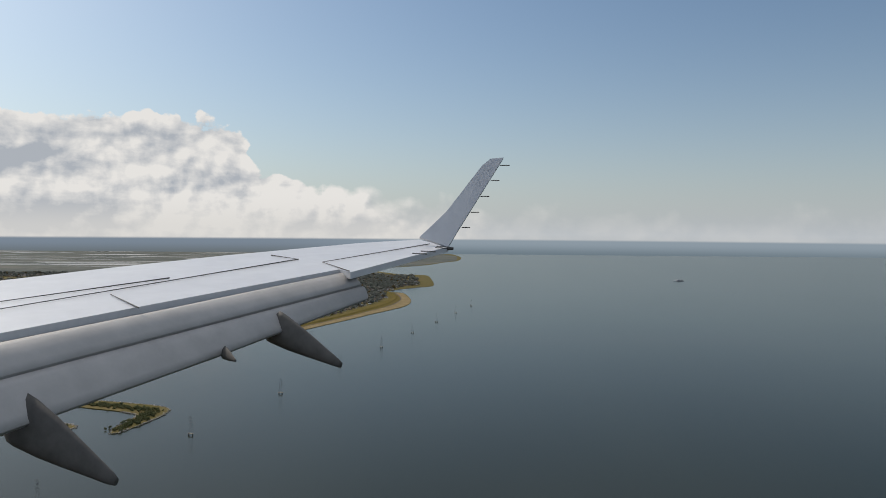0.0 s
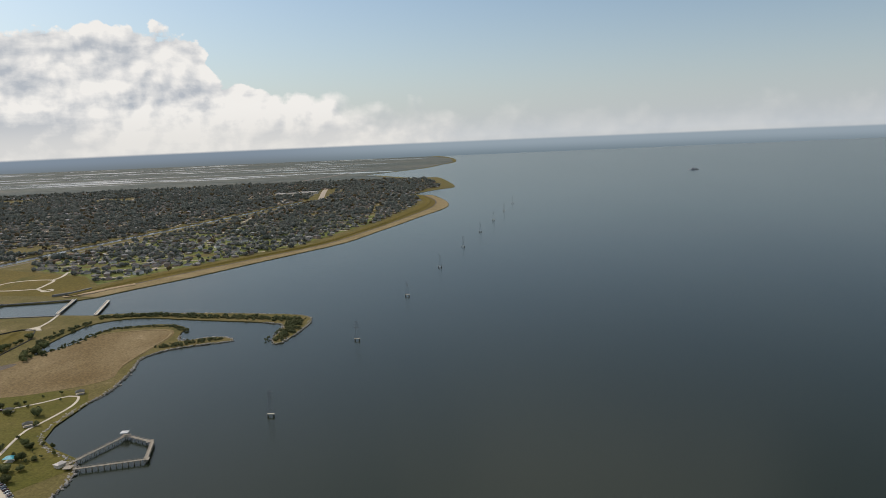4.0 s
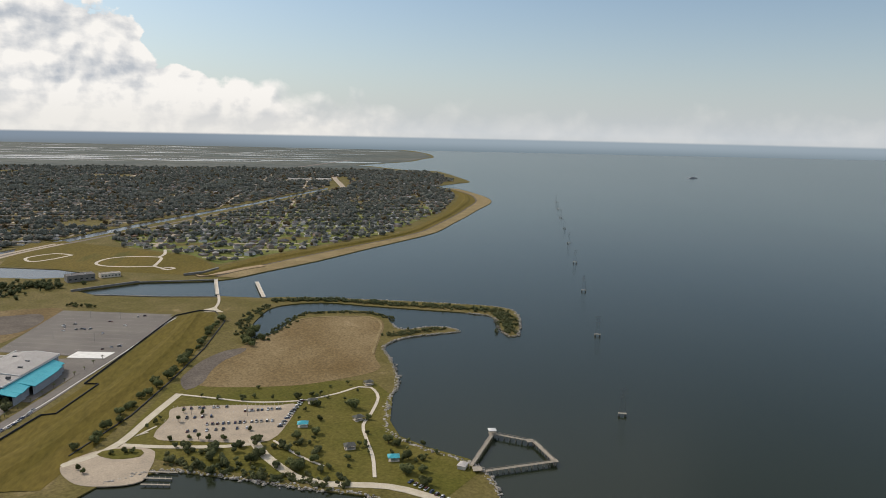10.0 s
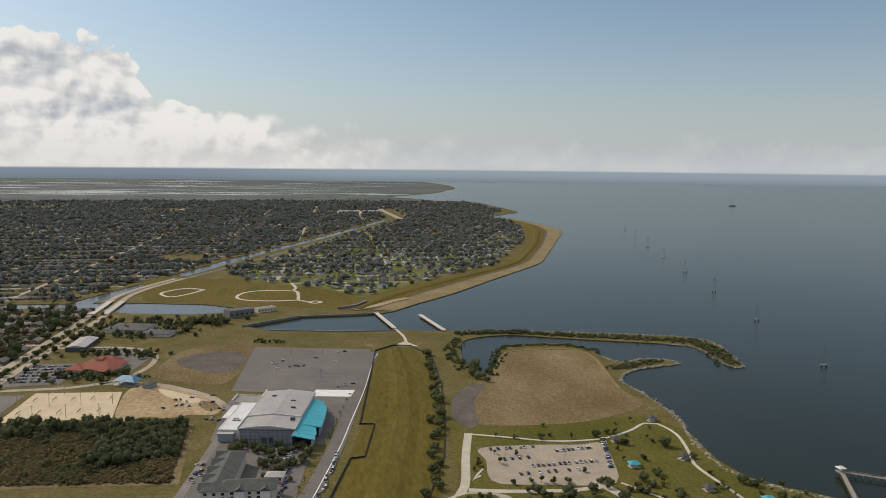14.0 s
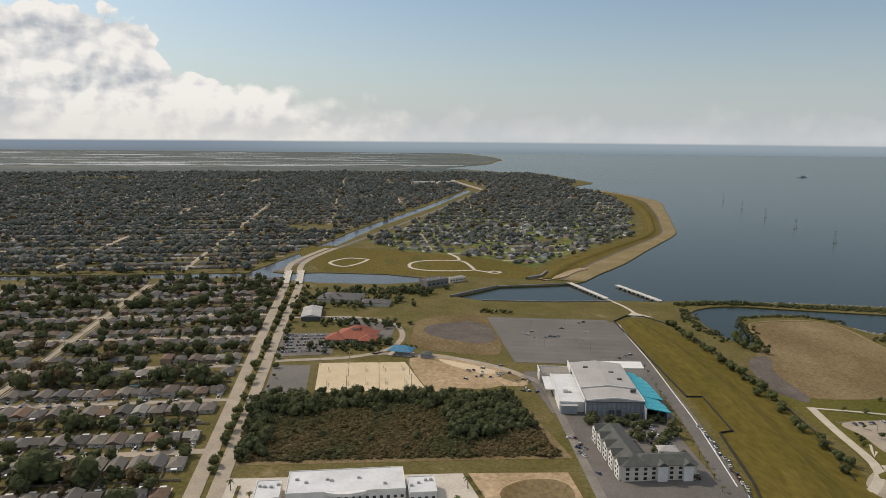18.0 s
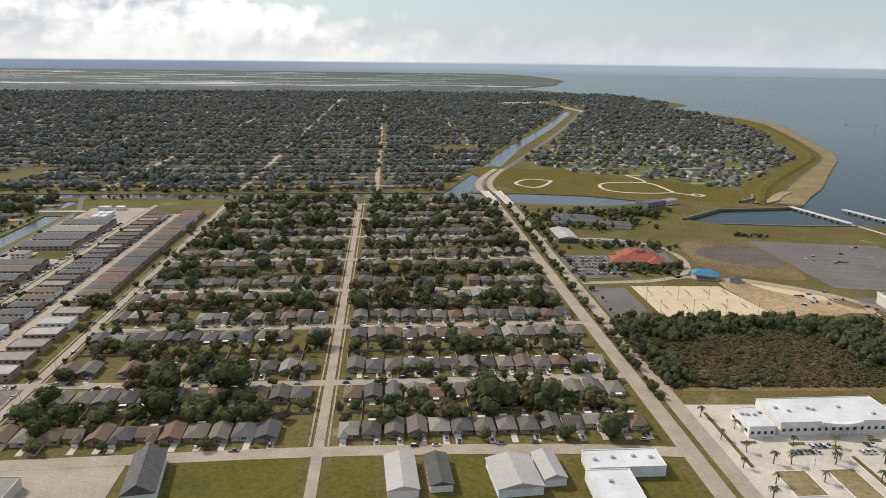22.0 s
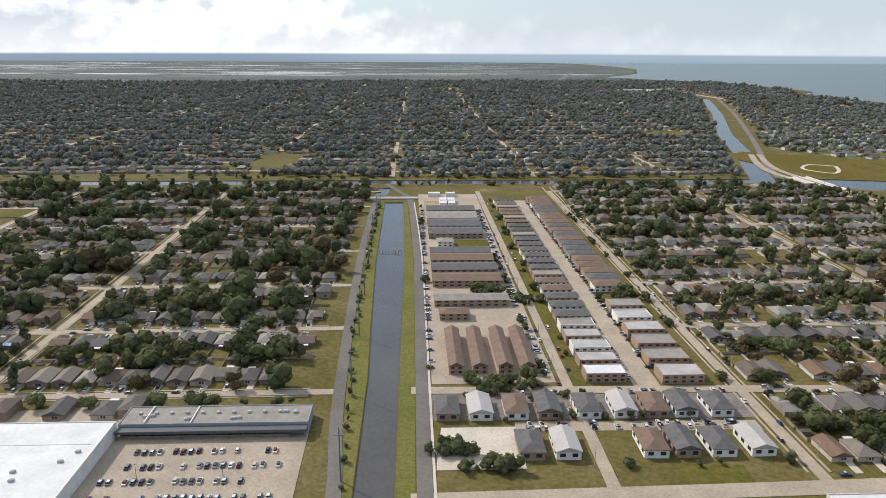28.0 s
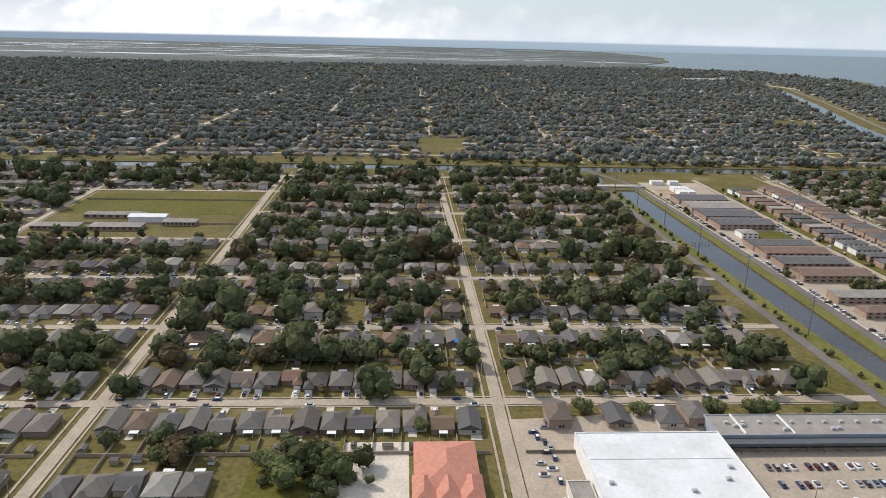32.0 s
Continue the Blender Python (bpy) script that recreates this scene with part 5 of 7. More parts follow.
def block(name, label, category, x, y, w, d, h, turn=0.0, wall="stucco", roof="flat_roof", style="flat", rise=1.2, storeys=1, bays=0, units=0, group="", side_bays=0, z=0.1):
    """A building on a w by d plan, its front to -y: walls, roof or roof slab with parapets, windows, roof units."""
    t = thing(name, label, category, pose(x, y, z, 0, 0, turn), group)
    part("wall", boxes((-w / 2, -d / 2, -0.2, w / 2, d / 2, h)) if style != "gable" else house_walls(bmesh.new(), w, d, None, h, rise, True), M[wall], t)
    if style == "flat":
        part("roof", boxes((-w / 2 + 0.16, -d / 2 + 0.16, h, w / 2 - 0.16, d / 2 - 0.16, h + 0.08)), M[roof], t)
        part("parapet", boxes((-w / 2 - 0.05, -d / 2 - 0.05, h - 0.05, w / 2 + 0.05, -d / 2 + 0.15, h + 0.3), (-w / 2 - 0.05, d / 2 - 0.15, h - 0.05, w / 2 + 0.05, d / 2 + 0.05, h + 0.3), (-w / 2 - 0.05, -d / 2 + 0.15, h - 0.05, -w / 2 + 0.15, d / 2 - 0.15, h + 0.3), (w / 2 - 0.15, -d / 2 + 0.15, h - 0.05, w / 2 + 0.05, d / 2 - 0.15, h + 0.3)), M[wall], t)
    else:
        part("roof", roof_hip(bmesh.new(), -w / 2, -d / 2, w / 2, d / 2, h, rise, 0.3, style == "gable"), M[roof], t)
    for s in range(storeys):
        low = (h / storeys) * (s + 0.32)
        high = low + min(h / storeys * 0.45, 1.0)
        for k in range(bays):
            a = -w / 2 + w * (k + 0.28) / bays
            part("window", boxes((a, -d / 2 - 0.03, low, a + w / bays * 0.45, -d / 2 + 0.05, high)), M["glass"], t)
        for k in range(side_bays):
            a = -d / 2 + d * (k + 0.28) / side_bays
            part("window", boxes((-w / 2 - 0.03, a, low, -w / 2 + 0.05, a + d / side_bays * 0.45, high)), M["glass"], t)
    g = random.Random(int(abs(x) + y))
    for k in range(units):
        ux, uy = -w / 2 + w * (k % 4 + g.uniform(0.3, 0.7)) / min(units, 4), d * g.uniform(-0.28, 0.28)
        part("roof_unit", boxes((ux - 0.55, uy - 0.45, h + 0.08, ux + 0.55, uy + 0.45, h + 0.62), (ux - 0.3, uy - 0.3, h + 0.62, ux + 0.3, uy + 0.3, h + 0.72)), M["tank"], t, "grey rooftop air unit")
    return t


def arena():
    t = thing("arena", "large arena hall with pale grey roof and teal lean-to", "arena", pose(-512.6, 411.2, 0.1, 0, 0, -8.5))
    w, d, h = 23.8, 48.5, 6.9
    # blue-grey wall colour includes the shade on the arena front
    part("wall", boxes((0, 0, -0.2, w, d, h - 0.05)), M["grey_wall"], t, "panelled arena wall, front shade put into its blue-grey")
    # low-pitched roof in two lengths with a step
    for y0, y1, lift in ((-0.4, 13.8, 0.0), (14.0, d + 0.4, 0.45)):
        bm = bmesh.new()
        rows = []
        for y in (y0, y1):
            rows.append([bm.verts.new((x, y, z + lift)) for x, z in ((-0.5, h), (w / 2, h + 1.3), (w + 0.5, h), (w + 0.5, h - 0.5), (-0.5, h - 0.5))])
        for j in range(5):
            bm.faces.new((rows[0][j], rows[0][(j + 1) % 5], rows[1][(j + 1) % 5], rows[1][j]))
        bm.faces.new(rows[0][::-1])
        bm.faces.new(rows[1])
        bmesh.ops.recalc_face_normals(bm, faces=bm.faces[:])
        part("roof", bm, M["grey_roof"], t)
    bm = bmesh.new()
    for k in range(40):
        x = -0.3 + k * (w + 0.6) / 39
        z = h + 1.3 * (1 - abs(x - w / 2) / (w / 2 + 0.5)) + 0.01
        box(bm, x - 0.025, 14.1, z + 0.45, x + 0.025, d + 0.3, z + 0.49)
        box(bm, x - 0.025, -0.3, z, x + 0.025, 13.7, z + 0.04)
    part("roof_seams", bm, M["grey_roof"], t)
    for x, y in ((16.6, 33), (18.6, 23.5), (21.5, 9), (6, 40)):
        part("ridge_vent", boxes((x - 1.1, y - 0.35, h + 0.5, x + 1.1, y + 0.35, h + 1.75)), M["dark_steel"], t, "dark low roof vent")
    for k in range(12):
        part("wall_rib", boxes((0.6 + k * 2.0, -0.12, 0, 0.85 + k * 2.0, -0.002, h - 0.6)), M["steel"], t)
    for z in (1.7, 3.3, 4.9):
        part("wall_band", boxes((0.2, -0.08, z, w - 0.2, -0.003, z + 0.14)), M["steel"], t)
    part("eave_band", boxes((-0.4, -0.36, h - 0.95, w + 0.4, -0.02, h - 0.52)), M["dark_steel"], t, "dark band under the front eave")
    for x in (9.5, 12.5):
        part("loading_door", boxes((x, -0.1, 0, x + 2.4, 0.05, 2.7)), M["dark_steel"], t)
    # teal lean-to: one long slope whose outer edge steps in and out
    reach = (10.2, 10.0, 9.0, 10.6, 10.4, 10.1, 9.8, 9.4, 8.4, 6.6)
    for k, r in enumerate(reach):
        y0 = -6.2 + 4.9 * k
        y1 = y0 + 4.89
        r1 = r - (0.7 if k < 3 else 0.35)
        bm = bmesh.new()
        rows = [[bm.verts.new((x, y, z)) for x, z in ((w + 0.55, h - 0.75), (w + q, h - 2.5), (w + q, h - 2.85), (w + 0.55, h - 1.1))] for y, q in ((y0, r), (y1, r1))]
        for j in range(4):
            bm.faces.new((rows[0][j], rows[0][(j + 1) % 4], rows[1][(j + 1) % 4], rows[1][j]))
        bm.faces.new(rows[0][::-1])
        bm.faces.new(rows[1])
        bmesh.ops.recalc_face_normals(bm, faces=bm.faces[:])
        lean = part("lean_to_roof", bm, M["teal_roof"], t, "teal ribbed metal roof")
        seam = bmesh.new()
        for q in range(5):
            y = y0 + 4.89 * (q + 0.5) / 5
            tube(seam, (w + 0.6, y, h - 0.75), (w + r1 - 0.05, y, h - 2.5), 0.05, 0.05, 4)
        part("seam", seam, M["teal_roof"], lean)
        part("lean_to_wall", boxes((w + r1 - 0.9, y0 + 0.1, -0.2, w + r1 - 0.6, y1 - 0.1, h - 2.8)), M["grey_wall"], t)
    part("gable_wall", boxes((w + 0.02, -6.0, -0.2, w + 0.3, -0.4, h - 1.2)), M["grey_wall"], t)
    # white flat annex, a back block with parapets and a side canopy
    part("annex_wall", boxes((-10.6, 4, -0.2, -0.02, 41, 4.3)), M["white_wall"], t)
    part("annex_roof", boxes((-10.4, 4.2, 4.3, -0.02, 40.8, 4.42)), M["white_roof"], t, "white flat membrane roof")
    part("annex_coping", boxes((-10.75, 3.85, 4.2, -10.42, 41, 4.62), (-10.42, 3.85, 4.2, -0.1, 4.18, 4.62)), M["white_wall"], t)
    part("back_wall", boxes((-15.5, 41.2, -0.2, -0.6, 50.5, 4.6)), M["stucco"], t)
    part("back_roof", boxes((-15.2, 41.5, 4.6, -0.9, 50.2, 4.7)), M["flat_roof"], t, "grey flat roof")
    part("back_parapet", boxes((-15.7, 41.0, 4.5, -15.3, 50.7, 5.6), (-15.3, 50.3, 4.5, -0.5, 50.7, 5.1)), M["white_wall"], t, "bright white parapet wall")
    part("fin_wall", boxes((-1.0, 41.3, 4.6, -0.55, 52, 7.6)), M["white_wall"], t)
    part("canopy", boxes((-14.6, 22, 3.1, -10.8, 40.5, 3.35)), M["white_roof"], t, "white side canopy")
    for y in (23, 28.5, 34, 39.5):
        part("canopy_post", tube(bmesh.new(), (-14.2, y, -0.2), (-14.2, y, 3.1), 0.1), M["steel"], t)
    part("entry_wall", boxes((-10.2, 1.4, -0.2, -3.4, 3.98, 3.4)), M["grey_wall"], t)
    part("entry_roof", boxes((-10.5, 1.1, 3.4, -3.1, 3.98, 3.65)), M["tank"], t)
    for k in range(5):
        part("roof_unit", boxes((-7.6 + (k % 3) * 1.3, 15 + (k // 3) * 1.8, 4.42, -6.7 + (k % 3) * 1.3, 16.1 + (k // 3) * 1.8, 5.1)), M["tank"], t)
    for y0 in (-0.45, 13.85, d + 0.1):
        bm = bmesh.new()
        lift = 0.12 if y0 < 10 else 0.55
        for xa, za, xb, zb in ((-0.55, h, w / 2, h + 1.3), (w / 2, h + 1.3, w + 0.55, h)):
            low = [bm.verts.new(q) for q in ((xa, y0, za + lift), (xb, y0, zb + lift), (xb, y0 + 0.4, zb + lift), (xa, y0 + 0.4, za + lift))]
            bm.faces.new(low)
            side = [bm.verts.new(q) for q in ((xa, y0, za + lift - 0.5), (xb, y0, zb + lift - 0.5))]
            bm.faces.new((side[0], side[1], low[1], low[0]))
        part("roof_edge", bm, M["white_roof"], t, "white metal roof edging")
    part("gutter", boxes((-0.75, -0.4, h - 0.55, -0.5, d + 0.4, h + 0.65)), M["white_roof"], t)
    part("gutter", boxes((w + 0.5, -0.4, h - 0.55, w + 0.7, d + 0.4, h + 0.2)), M["white_roof"], t)


arena()
sheet("loading_yard", [(-482, 483), (-461, 480), (-463.5, 469), (-484, 472)], 0.3, "white_wall", "bright pale loading yard behind the arena", "yard")


def apartment_block():
    t = thing("apartment_building", "cream three-storey apartment block with dark green roof", "building", pose(-518.4, 352.4, 0.1, 0, 0, -3))
    part("wall", boxes((0, 0, -0.2, 9.5, 36.5, 5.6)), M["stucco"], t)
    part("front_wall", boxes((9.52, 0.4, -0.2, 26, 9.5, 5.6)), M["stucco"], t)
    part("roof", roof_hip(bmesh.new(), 0, 0, 9.5, 36.5, 5.6, 2.1, 0.5), M["green_roof"], t)
    part("front_roof", roof_hip(bmesh.new(), 4.3, 0.4, 26, 9.5, 5.62, 1.9, 0.5), M["green_roof"], t)
    for k in range(5):
        y = 1.0 + k * 7.3
        bm = boxes((-1.2, y, -0.2, -0.02, y + 4.9, 5.6))
        low = [bm.verts.new((-1.2, y + q, 5.6)) for q in (0, 4.9)] + [bm.verts.new((-1.2, y + 2.45, 7.2))]
        bm.faces.new(low)
        bay = part("gable_bay", bm, M["white_wall"], t, "bright cream gabled bay")
        bm = bmesh.new()
        for a, b in ((y - 0.25, y + 2.45), (y + 5.15, y + 2.45)):
            q = [bm.verts.new(c) for c in ((-1.45, a, 5.5), (3.2, a, 5.5), (3.2, b, 7.35), (-1.45, b, 7.35), (-1.45, a, 5.35), (-1.45, b, 7.2))]
            bm.faces.new(q[:4])
            bm.faces.new((q[0], q[3], q[5], q[4]))
        bmesh.ops.recalc_face_normals(bm, faces=bm.faces[:])
        part("bay_roof", bm, M["green_roof"], bay)
        for floor_z in (0.5, 2.2, 3.9):
            for w in (0.7, 2.9):
                part("window", boxes((-1.24, y + w, floor_z, -1.16, y + w + 1.2, floor_z + 1.0)), M["glass"], bay)
    for k in range(8):
        for floor_z in (0.5, 2.2, 3.9):
            x = 1.0 + k * 3.1
            part("window", boxes((x, -0.04 if x < 9 else 0.36, floor_z, x + 1.2, 0.03 if x < 9 else 0.43, floor_z + 1.0)), M["glass"], t)
    for x in (12, 21):
        gab = part("gable_bay", boxes((x, -0.7, -0.2, x + 3.4, 0.38, 5.6)), M["white_wall"], t)
        part("bay_roof", roof_hip(bmesh.new(), x, -0.7, x + 3.4, 4.4, 5.65, 1.2, 0.25, True), M["green_roof"], gab)


apartment_block()
block("pool_house", "small pale building beside the apartment pool", "building", -494, 372, 7, 5, 2.2, -9, "white_wall", "grey_roof", "hip", 1.0, 1, 3)

# offices with white roofs
block("office_building", "long white-roofed office with a row of dark windows", "office building", -612, 354.5, 38, 15.5, 4.2, 0, "white_wall", "white_roof", bays=17, units=6)
block("office_building", "small white-roofed office wing", "office building", -637, 352, 8, 12, 3.5, 0, "white_wall", "white_roof", bays=4, units=4, side_bays=3)
block("office_building", "small white-roofed office wing", "office building", -587.5, 350.5, 9, 11, 3.5, 0, "white_wall", "white_roof", bays=4, units=4)
portico = thing("office_portico", "curved white entrance canopy of the office", "portico", pose(-612, 346.2, 0.1))
bm = bmesh.new()
prism(bm, [(-6.5, 0.4)] + [(-6.5 + 13 * k / 10, -1.5 * math.sin(math.pi * k / 10) - 0.2) for k in range(11)] + [(6.5, 0.4)], 3.5, 4.5)
part("canopy", bm, M["white_wall"], portico)
for x in (-5, -1.8, 1.8, 5):
    part("column", tube(bmesh.new(), (x, -0.9, -0.1), (x, -0.9, 3.5), 0.16), M["white_wall"], portico)
for n, (x0, y0, x1, y1) in enumerate(((-643, 316, -634, 328), (-628, 314, -620, 328), (-603, 316, -593, 328), (-590, 316, -581, 328), (-643, 300, -634, 311), (-606, 298, -592, 311))):
    bed = thing("planting_bed", "square bed of dry brown planting with a kerb", "planting bed", pose((x0 + x1) / 2, (y0 + y1) / 2, 0.1), "beds in the office car park")
    w, d = (x1 - x0) / 2, (y1 - y0) / 2
    part("soil", boxes((-w + 0.2, -d + 0.2, 0, w - 0.2, d - 0.2, 0.1)), M["reeds"], bed)
    for q in ((-w, -d, 0, w, -d + 0.2, 0.2), (-w, d - 0.2, 0, w, d, 0.2), (-w, -d + 0.2, 0, -w + 0.2, d - 0.2, 0.2), (w - 0.2, -d + 0.2, 0, w, d - 0.2, 0.2)):
        part("kerb", boxes(q), M["white_wall"], bed)


def clubhouse():
    t = thing("clubhouse", "low clubhouse with a spreading orange tiled roof", "building", pose(-609, 538, 0.1, 0, 0, -14))
    part("wall", boxes((-11, -9, -0.2, 11, 10, 2.3)), M["stucco"], t)
    part("wing_wall", boxes((-15, -12, -0.2, -5, -3, 2.2)), M["stucco"], t)
    part("roof", roof_hip(bmesh.new(), -11, -9, 11, 10, 2.3, 4.2, 0.9), M["orange_tile"], t)
    part("wing_roof", roof_hip(bmesh.new(), -15, -12, -5, -1, 2.2, 2.6, 0.8), M["orange_tile"], t)
    part("wing_roof", roof_hip(bmesh.new(), 4, -12, 13, -1, 2.22, 2.5, 0.8), M["orange_tile"], t)
    part("wing_roof", roof_hip(bmesh.new(), -7, 6, 5, 15, 2.24, 2.9, 0.8), M["orange_tile"], t)
    lantern = part("lantern_wall", boxes((-2.2, -1.5, 5.2, 2.2, 2.5, 6.6)), M["stucco"], t)
    part("lantern_roof", roof_hip(bmesh.new(), -2.2, -1.5, 2.2, 2.5, 6.6, 1.1, 0.5), M["orange_tile"], lantern)
    for k in range(7):
        part("window", boxes((-10 + k * 3, -9.05, 0.5, -8.4 + k * 3, -8.95, 1.7)), M["glass"], t)


clubhouse()


def pavilion(x, y, w, d, h, rise, turn, roof, label, posts=3, name="pavilion"):
    t = thing(name, label, "pavilion", pose(x, y, 0.1, 0, 0, turn), "")
    part("roof", roof_hip(bmesh.new(), -w / 2, -d / 2, w / 2, d / 2, h, rise, 0.3), M[roof], t)
    for k in range(posts):
        for s in (-1, 1):
            px = -w / 2 + w * k / (posts - 1)
            part("post", tube(bmesh.new(), (px, s * d / 2, -0.1), (px, s * d / 2, h - 0.05), 0.09), M["wood"], t)
    part("floor", boxes((-w / 2, -d / 2, -0.05, w / 2, d / 2, 0.1)), M["pale"], t)
    return t


pavilion(-585, 505, 13, 8, 2.6, 2.4, -20, "blue_roof", "large open pavilion with a blue metal roof", 4)
block("snack_bar", "small dark green building by the courts", "building", -572, 499, 5, 6, 2.0, -20, "grey_wall", "green_roof", "hip", 0.9)
block("metal_shed", "grey gabled metal shed by the avenue", "shed", -638, 594, 12, 27, 2.6, 0, "dark_steel", "pale_roof", "gable", 1.3)
block("motel", "low dark-roofed building among trees", "building", -620, 640, 30, 22, 2.4, -12, "stucco", "dark_roof", "hip", 2.6)
block("motel", "low dark-roofed building among trees", "building", -596, 622, 20, 12, 2.2, -12, "stucco", "dark_roof", "hip", 1.8)

# pumping station and basin walls
block("pumping_station", "grey concrete pumping station beside the basin", "pump station", -549, 684, 21, 11, 5.2, 32, "concrete_wall", "dark_roof", bays=5, units=2)
block("pump_shed", "low concrete intake building with open bays", "pump station", -530, 699, 16, 7, 3.2, 32, "stucco", "flat_roof", bays=6)
for pts, h, label in (([(-541, 641), (-520, 658), (-500, 674)], 1.6, "dark concrete basin wall"), ([(-500, 674), (-470, 677), (-438, 681)], 1.0, "low concrete basin wall"), ([(-520, 628), (-470, 620), (-428, 618)], 0.7, "low concrete basin edge")):
    setting("basin_wall", ribbon(bmesh.new(), pts, 1.2, h, -1.2), M["concrete_wall"], label, "wall")
setting("flood_wall", ribbon(bmesh.new(), [(-470, 702), (-455, 712), (-446, 730)], 2.0, 2.0, -0.2), M["concrete_wall"], "concrete floodgate wall in the levee", "wall")


def bridge(name, label, a, b, width, deck):
    a, b = Vector((*a, 0)), Vector((*b, 0))
    length = (b - a).length
    t = thing(name, label, "bridge", pose(a.x, a.y, 0, 0, 0, math.degrees(math.atan2(b.y - a.y, b.x - a.x))))
    part("deck", boxes((0, -width / 2, deck - 0.35, length, width / 2, deck)), M["pale"], t)
    for s in (-1, 1):
        part("parapet", boxes((0, s * width / 2 - 0.1, deck, length, s * width / 2 + 0.1, deck + 0.5)), M["white_wall"], t)
    for k in range(1, int(length / 6)):
        part("pier", boxes((k * 6 - 0.3, -width / 2 + 0.2, -2.5, k * 6 + 0.3, width / 2 - 0.2, deck - 0.352)), M["grey_wall"], t)


bridge("footbridge", "pale concrete footbridge across the basin mouth", (-440, 682), (-429, 624), 2.6, 0.9)
bridge("breakwater_bridge", "pale concrete walkway across the channel mouth", (-405, 670), (-393, 613), 2.6, 0.9)
for x in (-666, -655.5):
    bridge("road_bridge", "concrete road bridge over the pond canal", (x + 0.5, 697), (x - 1.5, 752), 5.8, 0.7)
bridge("road_bridge", "short concrete bridge over the drainage canal", (-994, 676), (-962, 676), 5.0, 0.4)

# shops, stores and sheds along the service road
block("supermarket", "big white flat-roofed store", "store", -1059.5, 340, 34, 62, 3.8, 0, "white_wall", "white_roof", units=9)
store_roof = thing("store_roof_plant", "grey ducts and air units on the white store roof", "air units", pose(-1072, 326, 3.98))
for k in range(5):
    part("duct", boxes((-2.5 + k * 2.1, -1.2 + (k % 2) * 2.2, -0.05, -1.1 + k * 2.1, 0.6 + (k % 2) * 2.2, 0.9)), M["tank"], store_roof)
part("duct_run", boxes((-3, 3.4, -0.05, 9, 4.2, 0.6)), M["steel"], store_roof)
part("duct_run", boxes((8.2, -4, -0.05, 9, 3.38, 0.6)), M["steel"], store_roof)
part("roof_seam", boxes((-3.5, 34.0, -0.04, 28, 34.25, 0.06)), M["tank"], store_roof)
block("store_annex", "low pale annex of the store", "store", -1079.5, 349, 5, 10, 2.6, 0, "stucco", "flat_roof")
block("strip_mall", "long low row of shops with a gravelled roof", "shops", -1017.5, 375.5, 49, 9.5, 3.0, 0, "grey_wall", "flat_roof", units=8)
# the shadowed band of the shop fronts is put into the canopy's dark colour
mall_front = thing("shop_canopy", "canopy along the shop fronts, coloured dark for its shade", "canopy", pose(-1017.5, 370.4, 0.1))
part("canopy", boxes((-24.4, -2.4, 1.75, 24.4, 0.28, 2.5)), M["dark_steel"], mall_front)
for k in range(13):
    part("canopy_post", tube(bmesh.new(), (-24 + k * 4, -2.2, -0.1), (-24 + k * 4, -2.2, 1.75), 0.09), M["steel"], mall_front)
mall_units = thing("mall_roof_units", "row of grey rooftop air units on the shops", "air units", pose(-1017.5, 375.5, 3.2))
for k in range(11):
    part("air_unit", boxes((-21 + k * 4.1, 0.5, -0.05, -20.2 + k * 4.1, 1.3, 0.55)), M["tank"], mall_units)
part("fire_wall", boxes((-18.2, -4.5, -0.05, -17.9, 4.5, 0.5), (-6.2, -4.5, -0.05, -5.9, 4.5, 0.35)), M["white_wall"], mall_units)
t = block("tiled_house", "large house with a salmon orange tiled roof", "house", -1107, 361, 13.5, 18, 2.4, 0, "stucco", "salmon_tile", "hip", 2.2, 1, 4)
for x in (-5, 0, 5):
    part("front_gable", roof_hip(bmesh.new(), x - 2.2, -13, x + 2.2, -4, 2.42, 1.5, 0.3), M["salmon_tile"], t)
    part("gable_wall", boxes((x - 2, -12.8, -0.2, x + 2, -9.02, 2.4)), M["stucco"], t)
sheet("tiled_house_yard", [(-1130, 374), (-1115, 374), (-1115, 340), (-1130, 340)], 0.1, "pale", "pale paved yard", "yard")
block("shop", "white-roofed shop with a patched flat roof", "shop", -684, 332, 21, 9, 3.0, 0, "white_wall", "white_roof", units=4)
block("shop_wing", "white-roofed side wing of the shop", "shop", -690, 316, 12, 22, 2.8, 0, "white_wall", "white_roof", units=3)
block("warehouse", "long grey gabled metal warehouse", "warehouse", -745, 330, 8, 17, 2.4, 3, "white_wall", "grey_roof", "gable", 1.2)
block("warehouse", "narrow green-roofed metal shed", "warehouse", -735, 331, 6, 15, 2.2, 3, "white_wall", "green_roof", "gable", 1.0)
block("warehouse", "long grey gabled metal warehouse", "warehouse", -715, 328, 12, 15, 2.6, 5, "white_wall", "grey_roof", "gable", 1.4)
block("warehouse", "long grey gabled metal warehouse", "warehouse", -705, 331, 6, 13, 2.4, 5, "white_wall", "grey_roof", "gable", 1.2)
block("warehouse", "low white flat-roofed workshop", "warehouse", -745, 312, 22, 9, 2.6, 0, "white_wall", "white_roof")
block("chapel", "narrow hall with a steep dark roof and pale gable", "hall", -812, 332, 8, 20, 3.2, 8, "white_wall", "dark_roof", "gable", 2.8)
block("shop", "flat-roofed shop with a pale roof", "shop", -866, 330, 16, 10, 2.8, 0, "stucco", "white_roof", units=2)
block("shop", "flat-roofed shop with a pale roof", "shop", -850, 326, 14, 12, 2.8, 0, "stucco", "flat_roof", units=2)
